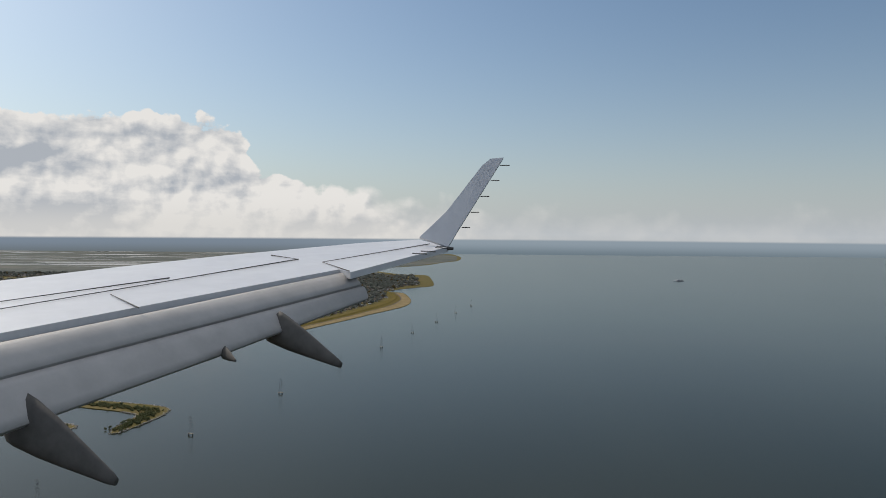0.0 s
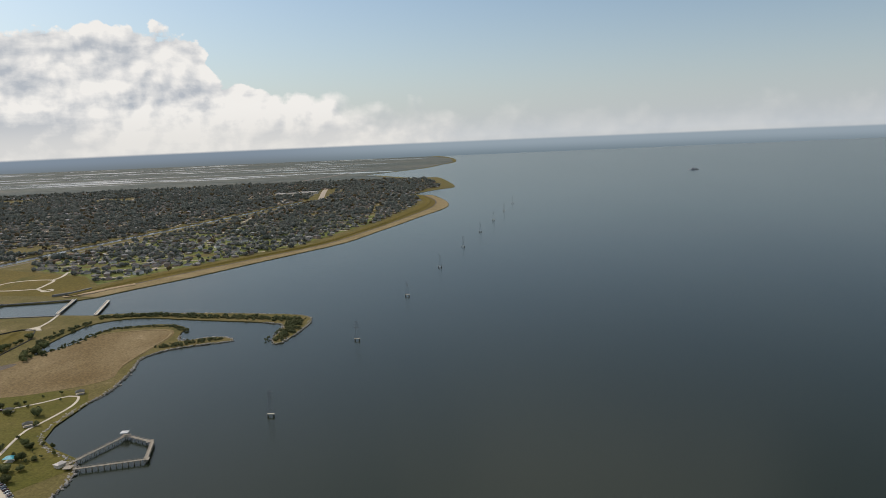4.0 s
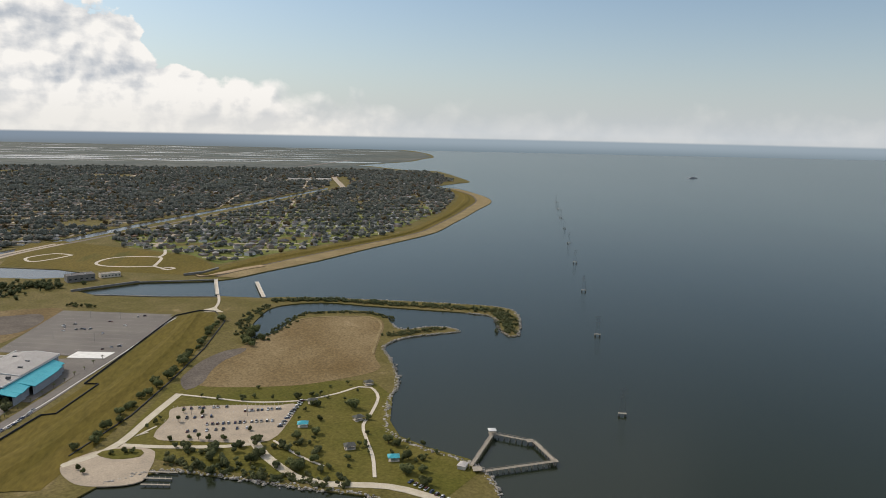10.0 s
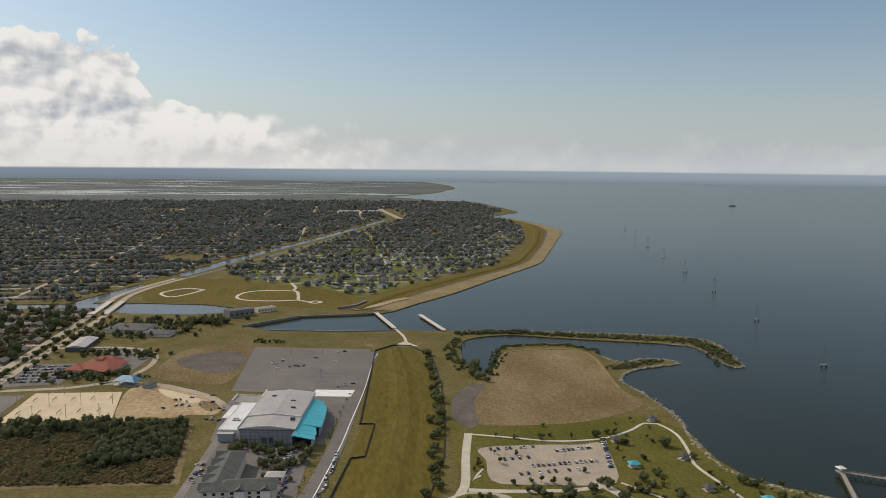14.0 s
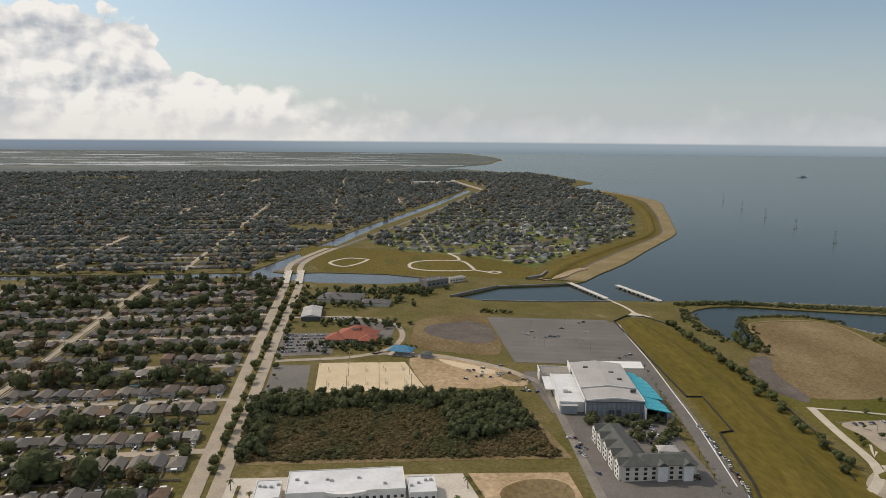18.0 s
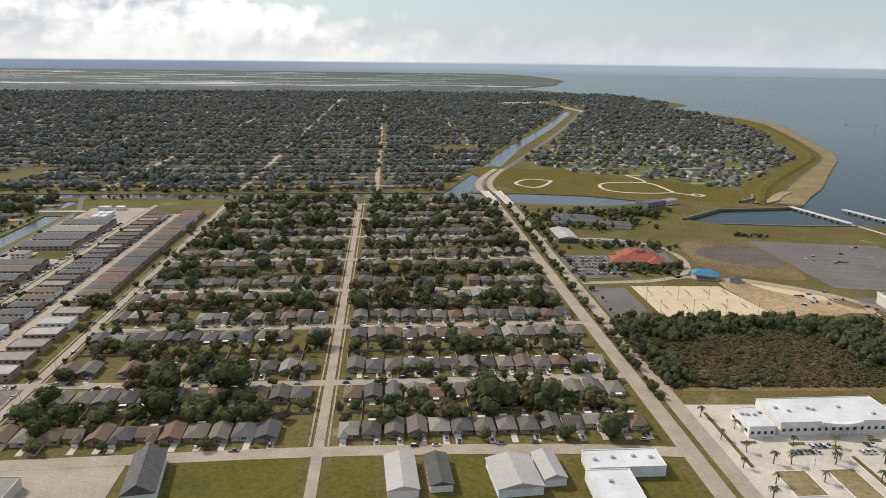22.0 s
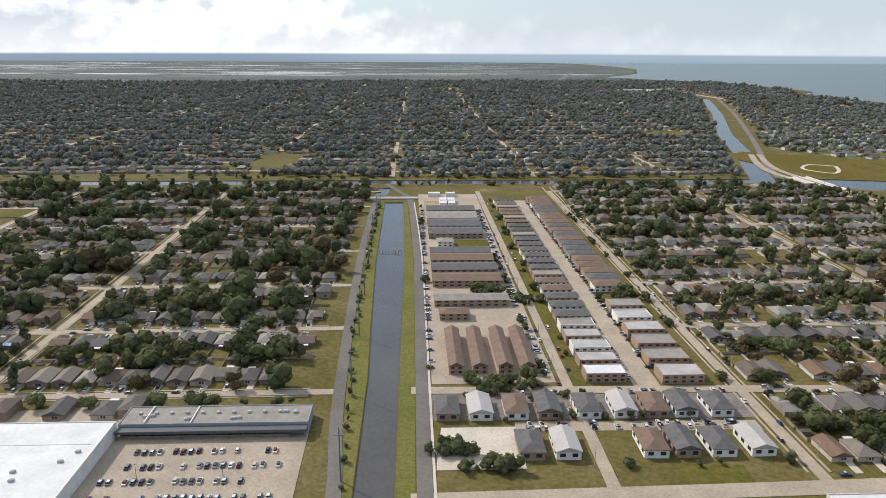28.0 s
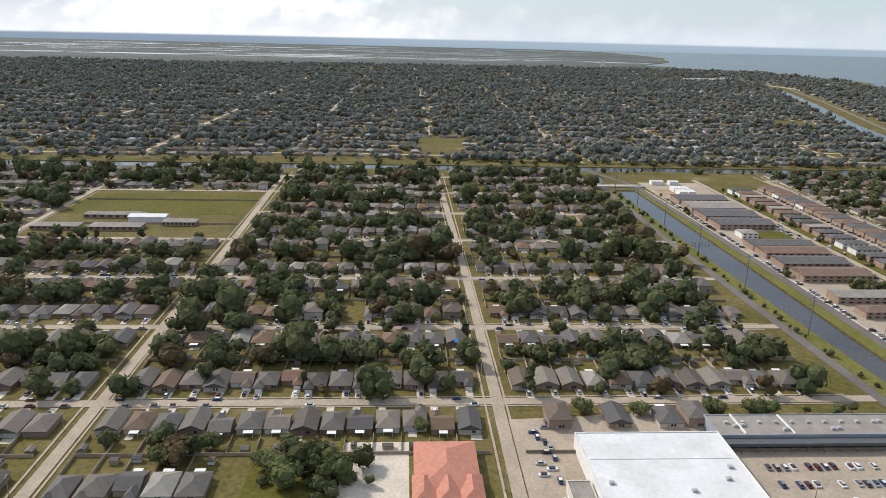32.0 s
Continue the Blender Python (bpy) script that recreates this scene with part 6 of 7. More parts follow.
sheet("shop_yard", [(-862, 341), (-820, 341), (-820, 322), (-862, 322)], 0.1, "concrete", "concrete yard of the shops", "yard")

# townhouses beside the drainage canal
sheet("townhouse_court", [(-962, 690), (-922, 690), (-922, 398), (-959.8, 398), (-960.2, 540)], 0.1, "concrete", "concrete courts and parking of the townhouses", "pavement")
sheet("apartment_verge", [(-917, 668), (-913, 668), (-913, 396), (-917, 396)], 0.16, "park_grass", "strip of green verge", "lawn")
sheet("court_lawn", [(-944, 567), (-926, 567), (-926, 553), (-944, 553)], 0.14, "park_grass", "bright green lawn between townhouses", "lawn")
sheet("clay_yard", [(-958, 668), (-946, 668), (-946, 653), (-958, 653)], 0.14, "dirt", "bare orange clay yard", "bare ground")
for y, d, roof in ((634, 13, "dark_roof"), (615, 15, "flat_roof"), (596, 15, "dark_roof"), (577, 13, "dark_roof"), (538, 9, "dark_roof"), (526, 10, "brown_roof"), (511, 10, "dark_roof"), (495, 10, "brown_roof"), (469, 7, "flat_roof")):
    block("townhouse_row", "long row of two-storey townhouses with a shingle roof", "townhouses", -942.5, y, 29, d * 1.15, 2.8, 0, "brick", roof, "gable", 1.2, 2, 9, 0, "townhouse rows", z=0.1)
for x in (-952, -944.5, -936.5, -929.5):
    block("townhouse_row", "long narrow row of brick townhouses with a brown roof", "townhouses", x, 420, 4.5, 31, 2.8, 0, "brick", "brown_roof", "gable", 1.3, 2, 2, 0, "townhouse rows")
block("small_apartments", "small brick apartment block with a brown roof", "apartments", -950, 454, 11, 7, 2.6, 0, "brick", "brown_roof", "hip", 1.0, 2, 4)
block("small_apartments", "small two-storey block with a pale roof", "apartments", -949, 557, 8, 8, 2.8, 0, "white_wall", "flat_roof", "hip", 0.8, 2, 3)
for x in (-946, -940.5):
    for y in (653, 663):
        block("small_apartments", "small plain white-roofed block", "apartments", x, y, 4.4, 8.5, 2.4, 0, "white_wall", "white_roof")
block("pump_house", "small white-roofed utility building", "building", -951, 684, 8, 5, 2.2, 0, "white_wall", "white_roof")
block("pump_house", "small white-roofed utility building", "building", -940, 684, 6, 5, 2.2, 0, "white_wall", "white_roof")
g = random.Random(3)
y = 401.0
n = 0
while y < 664:
    roof = ("white_roof", "pale_roof", "pale_roof", "pale_roof", "flat_roof")[n % 5] if y < 445 else g.choice(("brown_roof", "dark_roof", "flat_roof", "dark_roof") if y < 560 else ("green_roof", "flat_roof", "brown_roof"))
    style = "flat" if roof in ("white_roof", "flat_roof", "pale_roof") else "hip"
    block("apartment_house", "two-storey balcony apartment house with a low roof", "apartments", -906.5 + g.uniform(-0.4, 0.4), y, 12.4, 6.8, 2.7, 0, "white_wall" if g.random() < 0.3 else "brick", roof, style, 0.9, 2, 5, 0, "apartment houses")
    y += 9.9
    n += 1
y = 400.0
while y < 664:
    if not 468 < y < 478:
        roof = g.choice(("flat_roof", "dark_roof", "pale_roof", "dark_roof")) if y < 470 else g.choice(("dark_roof", "brown_roof", "dark_roof"))
        style = "flat" if roof in ("white_roof", "flat_roof", "pale_roof") else "hip"
        block("apartment_house", "two-storey balcony apartment house with a low roof", "apartments", -883.5 + g.uniform(-0.4, 0.4), y, 13, 8.2, 2.7, 0, "white_wall" if g.random() < 0.25 else "brick", roof, style, 1.0, 2, 5, 0, "apartment houses")
    y += 12.2 if y < 480 else 9.4
# gabled houses south of the apartments
for row_y, xs in ((381, (-956, -947, -937, -928, -917, -907, -898, -890, -880)), (361, (-936, -927, -905, -897, -888, -878))):
    for k, x in enumerate(xs):
        block("gabled_house", "long white-walled house with a gabled roof", "house", x, row_y, 6.2, 11, 2.3, RNG.gauss(0, 0.8), "white_wall" if k % 3 else "brick", ("dark_roof", "grey_roof", "brown_roof", "dark_roof")[k % 4], "gable" if k % 2 else "hip", 1.2, 1, 2, 0, "gabled houses", 3)
sheet("house_court", [(-938, 374.5), (-872, 373.5), (-872, 368.5), (-938, 369.5)], 0.11, "concrete", "concrete parking court between the gabled houses", "yard")
sheet("house_yard", [(-960, 391), (-870, 389.5), (-870, 375), (-960, 376)], 0.06, "gravel", "worn grey yards between the gabled houses", "yard")
sheet("drain_yard", [(-958, 372), (-938, 372), (-938, 352), (-960, 352)], 0.1, "pale", "pale concrete yard", "yard")

# school by the playing field
for x, y, w, d in ((-1281, 563, 22, 7), (-1253, 563, 24, 8), (-1262, 585, 30, 5), (-1226, 572, 16, 7)):
    block("school_block", "long low school block with a grey roof", "school", x, y, w, d, 1.9, 0, "brick", "flat_roof", "hip", 1.1, 1, 8)
block("school_hall", "white-roofed hall of the school", "school", -1243, 578, 18, 7, 2.8, 0, "white_wall", "white_roof", "gable", 0.8)
sheet("school_field", [(-1296, 640), (-1200, 640), (-1200, 592), (-1296, 592)], 0.06, "park_grass", "wide green school playing field", "lawn")
# campus far off by the lake
for x, y, w, d in ((-446, 1905, 52, 20), (-388, 1925, 44, 22), (-400, 1888, 30, 14)):
    block("school_block", "distant cream school building", "school", x, y, w, d, 5, -4, "stucco", "pale_roof", bays=9)
sheet("campus_yard", [(-478, 1874), (-372, 1872), (-374, 1955), (-476, 1958)], 0.16, "pale", "pale paved yard round the school", "yard")
road("far_road", [(-330, 1640), (-342, 1800), (-360, 2060), (-365, 2430)], 13, 0.2, "concrete", "pale distant road")
road("far_road", [(-870, 1560), (-871, 1900), (-874, 2440)], 9, 0.2, "concrete", "pale distant road")

# ---- thickets, shore plants and rocks ----
WOOD = [(-654, 446), (-600, 443), (-540, 437), (-534, 374), (-567, 377), (-652, 381)]
low, edge = [], []
for k in range(7600):
    x, y = RNG.uniform(-656, -532), RNG.uniform(372, 448)
    if not inside(x, y, WOOD):
        continue
    ragged = noise.noise((x * 0.06, y * 0.06, 2.0))
    top_band = y > 426 + 9 * ragged or x < -642 + 5 * ragged or (x > -572 and y > 394 + 10 * noise.noise((x * 0.1, y * 0.1, 4.0)))
    if RNG.random() < (0.24 if top_band else 0.012):
        s = RNG.uniform(0.45, 0.95) * (1.0 if top_band else 0.6)
        edge.append((RNG.randrange(5), x, y, -0.3, RNG.uniform(0, 6.28), s, s, s * RNG.uniform(0.9, 1.4)))
    else:
        s = RNG.uniform(0.6, 1.25) * (1.2 if ragged > 0 else 0.85)
        low.append((RNG.randrange(3), x, y, 0, RNG.uniform(0, 6.28), s, s, s * RNG.uniform(0.4, 0.8)))
joined("thicket", BUSHES, low, "dense brown and green scrub thicket", "scrub", [M["scrub"]])
joined("thicket_trees", MID_TREES, edge, "dark trees along the thicket edge", "trees", [M["leaf_far"]])


def along(line, spacing):
    """Points at even steps along a line, with the direction there."""
    total = sum(math.hypot(b[0] - a[0], b[1] - a[1]) for a, b in zip(line, line[1:]))
    pts = even(line, max(2, int(total / spacing)))
    return [(p, math.atan2(pts[min(k + 1, len(pts) - 1)][1] - pts[max(k - 1, 0)][1], pts[min(k + 1, len(pts) - 1)][0] - pts[max(k - 1, 0)][0])) for k, p in enumerate(pts)]


shrubs = []
for line, spacing, spread, big in ((smooth_line([(-384, 603), (-346, 604), (-290, 586), (-250, 574), (-222, 562)], 8), 0.42, 3.0, 1.05), (smooth_line([(-222, 562), (-221, 535), (-226, 508)], 6), 0.34, 3.4, 0.95), (smooth_line([(-306, 505), (-290, 513), (-270, 518)], 6), 0.45, 3.2, 0.85), (smooth_line([(-300, 545), (-312, 561), (-336, 566), (-360, 562), (-370, 540), (-378, 512)], 6), 0.7, 1.8, 0.7), (smooth_line([(-396, 515), (-396, 550), (-388, 590)], 6), 0.9, 2.6, 0.9), (smooth_line([(-398, 336), (-362, 322), (-330, 311)], 6), 0.7, 3.0, 0.9)):
    for (x, y), a in along(line, spacing):
        s = big * RNG.uniform(0.55, 1.35)
        shrubs.append((RNG.randrange(3), x + RNG.gauss(0, spread), y + RNG.gauss(0, spread * 0.8), 0, RNG.uniform(0, 6.28), s, s, s * RNG.uniform(0.8, 1.3)))
joined("shore_shrubs", BUSHES, shrubs, "dark shrubs along the breakwater and lagoon", "shrubs", [M["leaf_far"]])


def rock_template(seed):
    g = random.Random(seed)
    v = np.array([[c * g.uniform(0.7, 1.15) for c in q] for q in ICO])
    return v, np.array(ICO_F), np.zeros(len(ICO_F), int)


ROCKS = [rock_template(k) for k in range(4)]
stones = []
SHORE = smooth_line([*COAST_PARK, *BREAKWATER], 5)
for line, spacing in ((SHORE[:SHORE.index((-302.0, 540.0)) if (-302.0, 540.0) in SHORE else 60], 0.42), (smooth_line(BREAKWATER[3:12], 5), 0.6), (smooth_line(SOUTH[1:7], 5), 0.45)):
    for (x, y), a in along(line, spacing):
        s = RNG.uniform(0.35, 0.95)
        off = RNG.gauss(0, 0.7)
        stones.append((RNG.randrange(4), x - math.sin(a) * off, y + math.cos(a) * off, -0.25 + RNG.uniform(-0.2, 0.35), RNG.uniform(0, 6.28), s, s * RNG.uniform(0.7, 1.2), s * 0.7))
joined("rip_rap", ROCKS, stones, "pale rip-rap boulders along the park shore", "rocks", [M["rock"]])

# ---- park trees ----
for (x, y), a in along(smooth_line([(-414, 553), (-417, 485), (-423, 431), (-429, 388), (-436, 350)], 8), 6.6):
    plant("oak", x + RNG.gauss(0, 1.0), y + RNG.gauss(0, 1.2), 0.05, RNG.uniform(0.5, 0.85), "a row at the levee foot")
for k in range(16):
    plant(RNG.choice(("oak", "young", "oak")), RNG.gauss(-388, 6), RNG.gauss(503, 9), 0.0, RNG.uniform(0.55, 0.85), "the reeds by the lagoon")
PARK = [(-412, 420), (-330, 418), (-318, 412), (-312, 370), (-309, 356), (-298, 344), (-290, 325), (-300, 306), (-330, 318), (-365, 326), (-398, 342), (-420, 354)]
LOT = [(-411, 397), (-352, 398), (-356, 350), (-440, 348), (-424, 360)]
count = 0
while count < 58:
    x, y = RNG.uniform(-422, -288), RNG.uniform(300, 420)
    if inside(x, y, PARK) and not inside(x, y, LOT) and (y < 352 or RNG.random() < 0.45):
        plant(RNG.choice(("young", "young", "oak")), x, y, 0.03, RNG.uniform(0.5, 0.85), "the park lawn")
        count += 1
for x, y in ((-402, 357), (-397, 357), (-392, 356.5), (-387, 356), (-382, 355.5), (-403, 376), (-404, 387), (-352, 372), (-350, 384), (-380, 401), (-392, 402), (-366, 400), (-400, 405), (-372, 364), (-395, 384), (-418, 346), (-415, 346), (-422, 346), (-431, 333), (-428, 331), (-413, 376), (-412, 380), (-414, 371)):
    plant("young", x + RNG.gauss(0, 0.6), y + RNG.gauss(0, 0.6), 0.1, RNG.uniform(0.6, 0.95), "the park car park edge")
woods = []
for k in range(46):
    woods.append((RNG.randrange(4), RNG.uniform(-402, -340), 340 + RNG.gauss(0, 5) + (5 if k % 3 else -14), 0, RNG.uniform(0, 6.28), *(RNG.uniform(0.4, 0.8),) * 3))
woods = [q for q in woods if inside(q[1], q[2], COAST)]
joined("shore_trees", MID_TREES, woods, "dark trees between the park and the inlet", "trees", [M["leaf_far"]])
# avenue and canal-side trees
for k in range(42):
    y = 372 + k * 7.7
    plant(RNG.choice(("young", "oak", "oak")), -658.6 + RNG.gauss(0, 0.3), y + RNG.gauss(0, 1), 0.0, RNG.uniform(0.5, 0.78), "the avenue median")
    if k % 2:
        plant(RNG.choice(("young", "oak")), -649.4 + RNG.gauss(0, 0.5), y, 0.0, RNG.uniform(0.5, 0.8), "the avenue verge")
club_trees = []
for x, y, sx, sy, n in ((-620, 521, 7, 2.5, 9), (-597, 523, 5, 2, 4), (-590, 562, 2.5, 7, 7), (-606, 570, 9, 3, 7), (-622, 616, 16, 3.5, 13), (-636, 640, 4, 10, 8), (-606, 656, 12, 4, 12), (-575, 658, 6, 5, 14), (-582, 628, 5, 5, 8), (-626, 574, 3, 5, 5), (-560, 650, 4, 4, 6)):
    for k in range(n):
        club_trees.append((RNG.randrange(5), x + RNG.gauss(0, sx), y + RNG.gauss(0, sy * 0.6), 0, RNG.uniform(0, 6.28), *(RNG.uniform(0.5, 0.95),) * 3))
joined("club_trees", MID_TREES, club_trees, "dark trees round the clubhouse and the low motel", "trees", [M["leaf_far"]])
yard_trees = [(RNG.randrange(5), RNG.choice((-498, -492)) + RNG.gauss(0, 1.5), 352 + k * 3.6, 0.1, RNG.uniform(0, 6.28), *(RNG.uniform(0.4, 0.65),) * 3) for k in range(16)]
joined("yard_trees", MID_TREES, yard_trees, "small trees between the bays of the apartment car park", "trees", [M["leaf_far"]])
bank = []
for k in range(46):
    by = 350 + k * 6.7 + RNG.gauss(0, 2)
    bank.append((RNG.choice((2, 2, 0, 4)), -982.3 - 0.045 * min(by - 350, 110) + RNG.gauss(0, 0.6), by, 0, RNG.uniform(0, 6.28), *(RNG.uniform(0.3, 0.62),) * 3))
for k in range(150):
    x = RNG.uniform(-1600, -700)
    bank.append((RNG.randrange(5), x, 726 - RNG.uniform(0, 3) if k % 2 else 752 + RNG.uniform(0, 5), 0, RNG.uniform(0, 6.28), *(RNG.uniform(0.5, 1.0),) * 3))
for k in range(120):
    bank.append((RNG.randrange(5), RNG.gauss(-612, 24), RNG.gauss(648, 16), 0, RNG.uniform(0, 6.28), *(RNG.uniform(0.5, 0.9),) * 3))
for k in range(26):
    bank.append((RNG.randrange(4), RNG.gauss(-572, 7), RNG.gauss(664, 5), 0, RNG.uniform(0, 6.28), *(RNG.uniform(0.6, 0.9),) * 3))
for k in range(40):
    bank.append((RNG.randrange(4), RNG.gauss(-606, 18), RNG.choice((514, 516, 568, 574)) + RNG.gauss(0, 3), 0, RNG.uniform(0, 6.28), *(RNG.uniform(0.35, 0.7),) * 3))
for x, y, n, s in ((-936, 397, 16, 6), (-935, 480, 18, 6), (-880, 474, 16, 5), (-955, 360, 12, 3), (-945, 352, 8, 3), (-1132, 355, 10, 5), (-507, 405, 12, 5), (-495, 398, 12, 5), (-490, 385, 12, 5), (-918, 470, 10, 3)):
    for k in range(n):
        bank.append((RNG.randrange(4), RNG.gauss(x, s), RNG.gauss(y, s * 0.5), 0, RNG.uniform(0, 6.28), *(RNG.uniform(0.45, 0.95),) * 3))
for k in range(26):
    bank.append((RNG.randrange(4), RNG.uniform(-958, -872), RNG.choice((388.5, 376, 352)) + RNG.gauss(0, 0.8), 0, RNG.uniform(0, 6.28), *(RNG.uniform(0.3, 0.6),) * 3))
for k in range(70):
    x = RNG.choice((-914.5, -871.5, -960.5, -925.5, -864.5))
    bank.append((RNG.randrange(4), x + RNG.gauss(0, 0.5), RNG.uniform(396, 665), 0, RNG.uniform(0, 6.28), *(RNG.uniform(0.3, 0.75),) * 3))
bank = [q for q in bank if not inside(q[1], q[2], CROSS_CANAL) and not inside(q[1], q[2], DRAIN)]
joined("bank_trees", MID_TREES, bank, "trees along canal banks and yards", "trees", [M["leaf_far"]])
for x, y in ((-650, 360), (-650, 345), (-650, 330), (-650, 315), (-646, 338), (-646, 322), (-630, 340), (-617, 340), (-607, 340), (-598, 340), (-632, 322), (-617, 321), (-612, 311), (-608, 330), (-597, 312), (-577, 342), (-577, 332), (-576, 320), (-575, 308), (-590, 339), (-617, 302), (-630, 306), (-641, 331), (-636, 331), (-624, 330), (-622, 333), (-601, 331), (-586, 331), (-583, 338), (-572, 352), (-643, 352), (-610, 303), (-594, 304)):
    palm(x + RNG.gauss(0, 0.5), y + RNG.gauss(0, 0.5), RNG.uniform(1.0, 1.4), "the office car park")
for k in range(16):
    palm(-463.5 - (470 - (468 - k * 9)) * 0.19, 468 - k * 9, RNG.uniform(0.6, 0.8), "a row beside the arena drive")

# ---- the lake: pylons, pier, barge ----


def pylon_meshes():
    cap = boxes((-1.9, -0.45, 1.1, 1.9, 0.45, 1.5))
    tower = bmesh.new()
    for sx in (-1, 1):
        for sy in (-1, 1):
            tube(tower, (sx * 1.5, sy * 0.4, 1.5), (sx * 0.35, sy * 0.25, 13.5), 0.03, 0.018, 4)
    for k in range(7):
        z0, z1 = 1.8 + k * 1.65, 1.8 + (k + 1) * 1.65
        w0, w1 = 1.7 - 0.115 * (z0 - 1.75), 1.7 - 0.115 * (z1 - 1.75)
        for sy in (-0.38, 0.38):
            tube(tower, (-w0, sy, z0), (w1, sy, z1), 0.013, 0.013, 4)
            tube(tower, (w0, sy, z0), (-w1, sy, z1), 0.013, 0.013, 4)
    arm = bmesh.new()
    tube(arm, (-2.2, 0, 0), (2.2, 0, 0), 0.045, 0.045, 4)
    tube(arm, (-2.2, 0, 0), (0, 0, 0.6), 0.03, 0.03, 4)
    tube(arm, (2.2, 0, 0), (0, 0, 0.6), 0.03, 0.03, 4)
    return mesh_of("pile_cap", cap, M["pale"]), mesh_of("tower", tower, M["dark_steel"]), mesh_of("arm", arm, M["dark_steel"]), mesh_of("pile", tube(bmesh.new(), (0, 0, -3), (0, 0, 1.1), 0.5, 0.5, 10), M["dark_steel"])


PY = pylon_meshes()
for k in range(-1, 9):
    t = thing("power_pylon", "grey lattice power pylon on concrete piles in the lake", "pylon", pose(-205 + 34.5 * k, 367.5 + 130 * k, -0.5, 0, 0, -14), "pylons across the lake")
    part("pile_cap", PY[0], None, t, "pale concrete pile cap")
    part("tower", PY[1], None, t)
    for x in (-1.5, 1.5):
        part("pile", PY[3], None, t, "", Matrix.Translation((x, 0, 0)))
    for z in (9.0, 11.0, 13.0):
        part("arm", PY[2], None, t, "", Matrix.Translation((0, 0, z)))


def fishing_pier():
    t = thing("fishing_pier", "weathered timber fishing pier in a five-sided loop", "pier", pose(0, 0, 0))
    pts = [(-284, 321), (-269.5, 350), (-254, 340.5), (-250.5, 322), (-279, 316.5)]
    for a, b in zip(pts, pts[1:]):
        va, vb = Vector((*a, 0)), Vector((*b, 0))
        d = (vb - va).normalized()
        s = Vector((-d.y, d.x, 0))
        bm = bmesh.new()
        ribbon(bm, [a, b], 1.5, 1.15, 0.98)
        walk_part = part("walkway", bm, M["wood"], t)
        n = int((vb - va).length / 2.4)
        for k in range(n + 1):
            q = va + (vb - va) * k / n
            for w in (-0.6, 0.6):
                part("pile", tube(bmesh.new(), q + s * w + Vector((0, 0, -2.2)), q + s * w + Vector((0, 0, 0.95)), 0.13, 0.13, 6), M["wood"], walk_part)
        for w in (-0.72, 0.72):
            bm = bmesh.new()
            tube(bm, va + s * w + Vector((0, 0, 1.65)), vb + s * w + Vector((0, 0, 1.65)), 0.05, 0.05, 4)
            tube(bm, va + s * w + Vector((0, 0, 1.4)), vb + s * w + Vector((0, 0, 1.4)), 0.03, 0.03, 4)
            for k in range(n + 1):
                q = va + (vb - va) * k / n + s * w
                tube(bm, q + Vector((0, 0, 1.1)), q + Vector((0, 0, 1.65)), 0.04, 0.04, 4)
            part("handrail", bm, M["wood"], walk_part)
    for x, y, w in ((-269.5, 350, 3.4), (-255.5, 341.5, 3.0), (-250.5, 322.5, 2.6), (-282, 318.5, 3.6)):
        part("platform", boxes((x - w / 2, y - w / 2, 0.92, x + w / 2, y + w / 2, 1.17)), M["wood"], t)
    part("shelter_roof", roof_hip(bmesh.new(), -271.4, 348.6, -268.4, 351.4, 2.9, 0.6, 0.2), M["white_roof"], t, "pale little shelter roof")
    for x in (-271.2, -268.6):
        for y in (348.8, 351.2):
            part("post", tube(bmesh.new(), (x, y, 1.1), (x, y, 2.9), 0.06), M["wood"], t)


fishing_pier()
block("pier_kiosk", "small pale kiosk at the pier head", "kiosk", -287, 322, 4, 3, 1.5, 60, "stucco", "grey_roof", "hip", 0.6)
barge = thing("barge", "low grey work platform far out on the lake", "barge", pose(758, 2226, -0.5, 0, 0, 5))
part("hull", boxes((-16, -5, -0.8, 16, 5, 1.2)), M["grey_wall"], barge)
part("cabin", boxes((-6, -3, 1.2, 4, 3, 4.5)), M["grey_wall"], barge)
part("cabin", boxes((7, -2, 1.2, 12, 2, 3.4)), M["steel"], barge)
part("mast", tube(bmesh.new(), (-2, 0, 4.5), (-2, 0, 8.5), 0.2), M["steel"], barge)

# park shelters
for x, y, turn in ((-320, 417, 20), (-350, 367, 0), (-326, 372, 30), (-347, 394, 0), (-330, 343, 10), (-313, 331, 0)):
    pavilion(x, y, 4.2, 3.4, 1.6, 1.0, turn, "teal_roof" if y in (331, 367) else "green_roof", "small picnic shelter with a green hipped roof", 2, "picnic_shelter")

# ---- cars in the car parks ----
for row, (x0, y0, x1, y1, n) in enumerate(((-406, 391, -384, 392, 7), (-378, 386, -360, 388, 9), (-402, 380, -388, 381, 4), (-392, 372, -362, 374, 13), (-400, 365, -372, 367, 7), (-352, 397, -360, 366, 12))):
    for k in range(n):
        f = (k + RNG.uniform(0.1, 0.6)) / n
        car(x0 + (x1 - x0) * f, y0 + (y1 - y0) * f, (math.pi / 2 if row < 5 else 0.25) + RNG.gauss(0, 0.05), 0.13, "in the park car park")
for k in range(9):
    car(-308 + k * 1.7, 312 - k * 2.0, 0.9 + RNG.gauss(0, 0.05), 0.16, "along the park drive")
for x0, y0, n in ((-632, 337, 5), (-625, 340, 4), (-600, 338.5, 7), (-612, 336, 3), (-592, 341, 6), (-608, 340, 2)):
    for k in range(n):
        car(x0 + k * 1.75, y0, math.pi / 2 + RNG.gauss(0, 0.04), 0.13, "outside the offices")
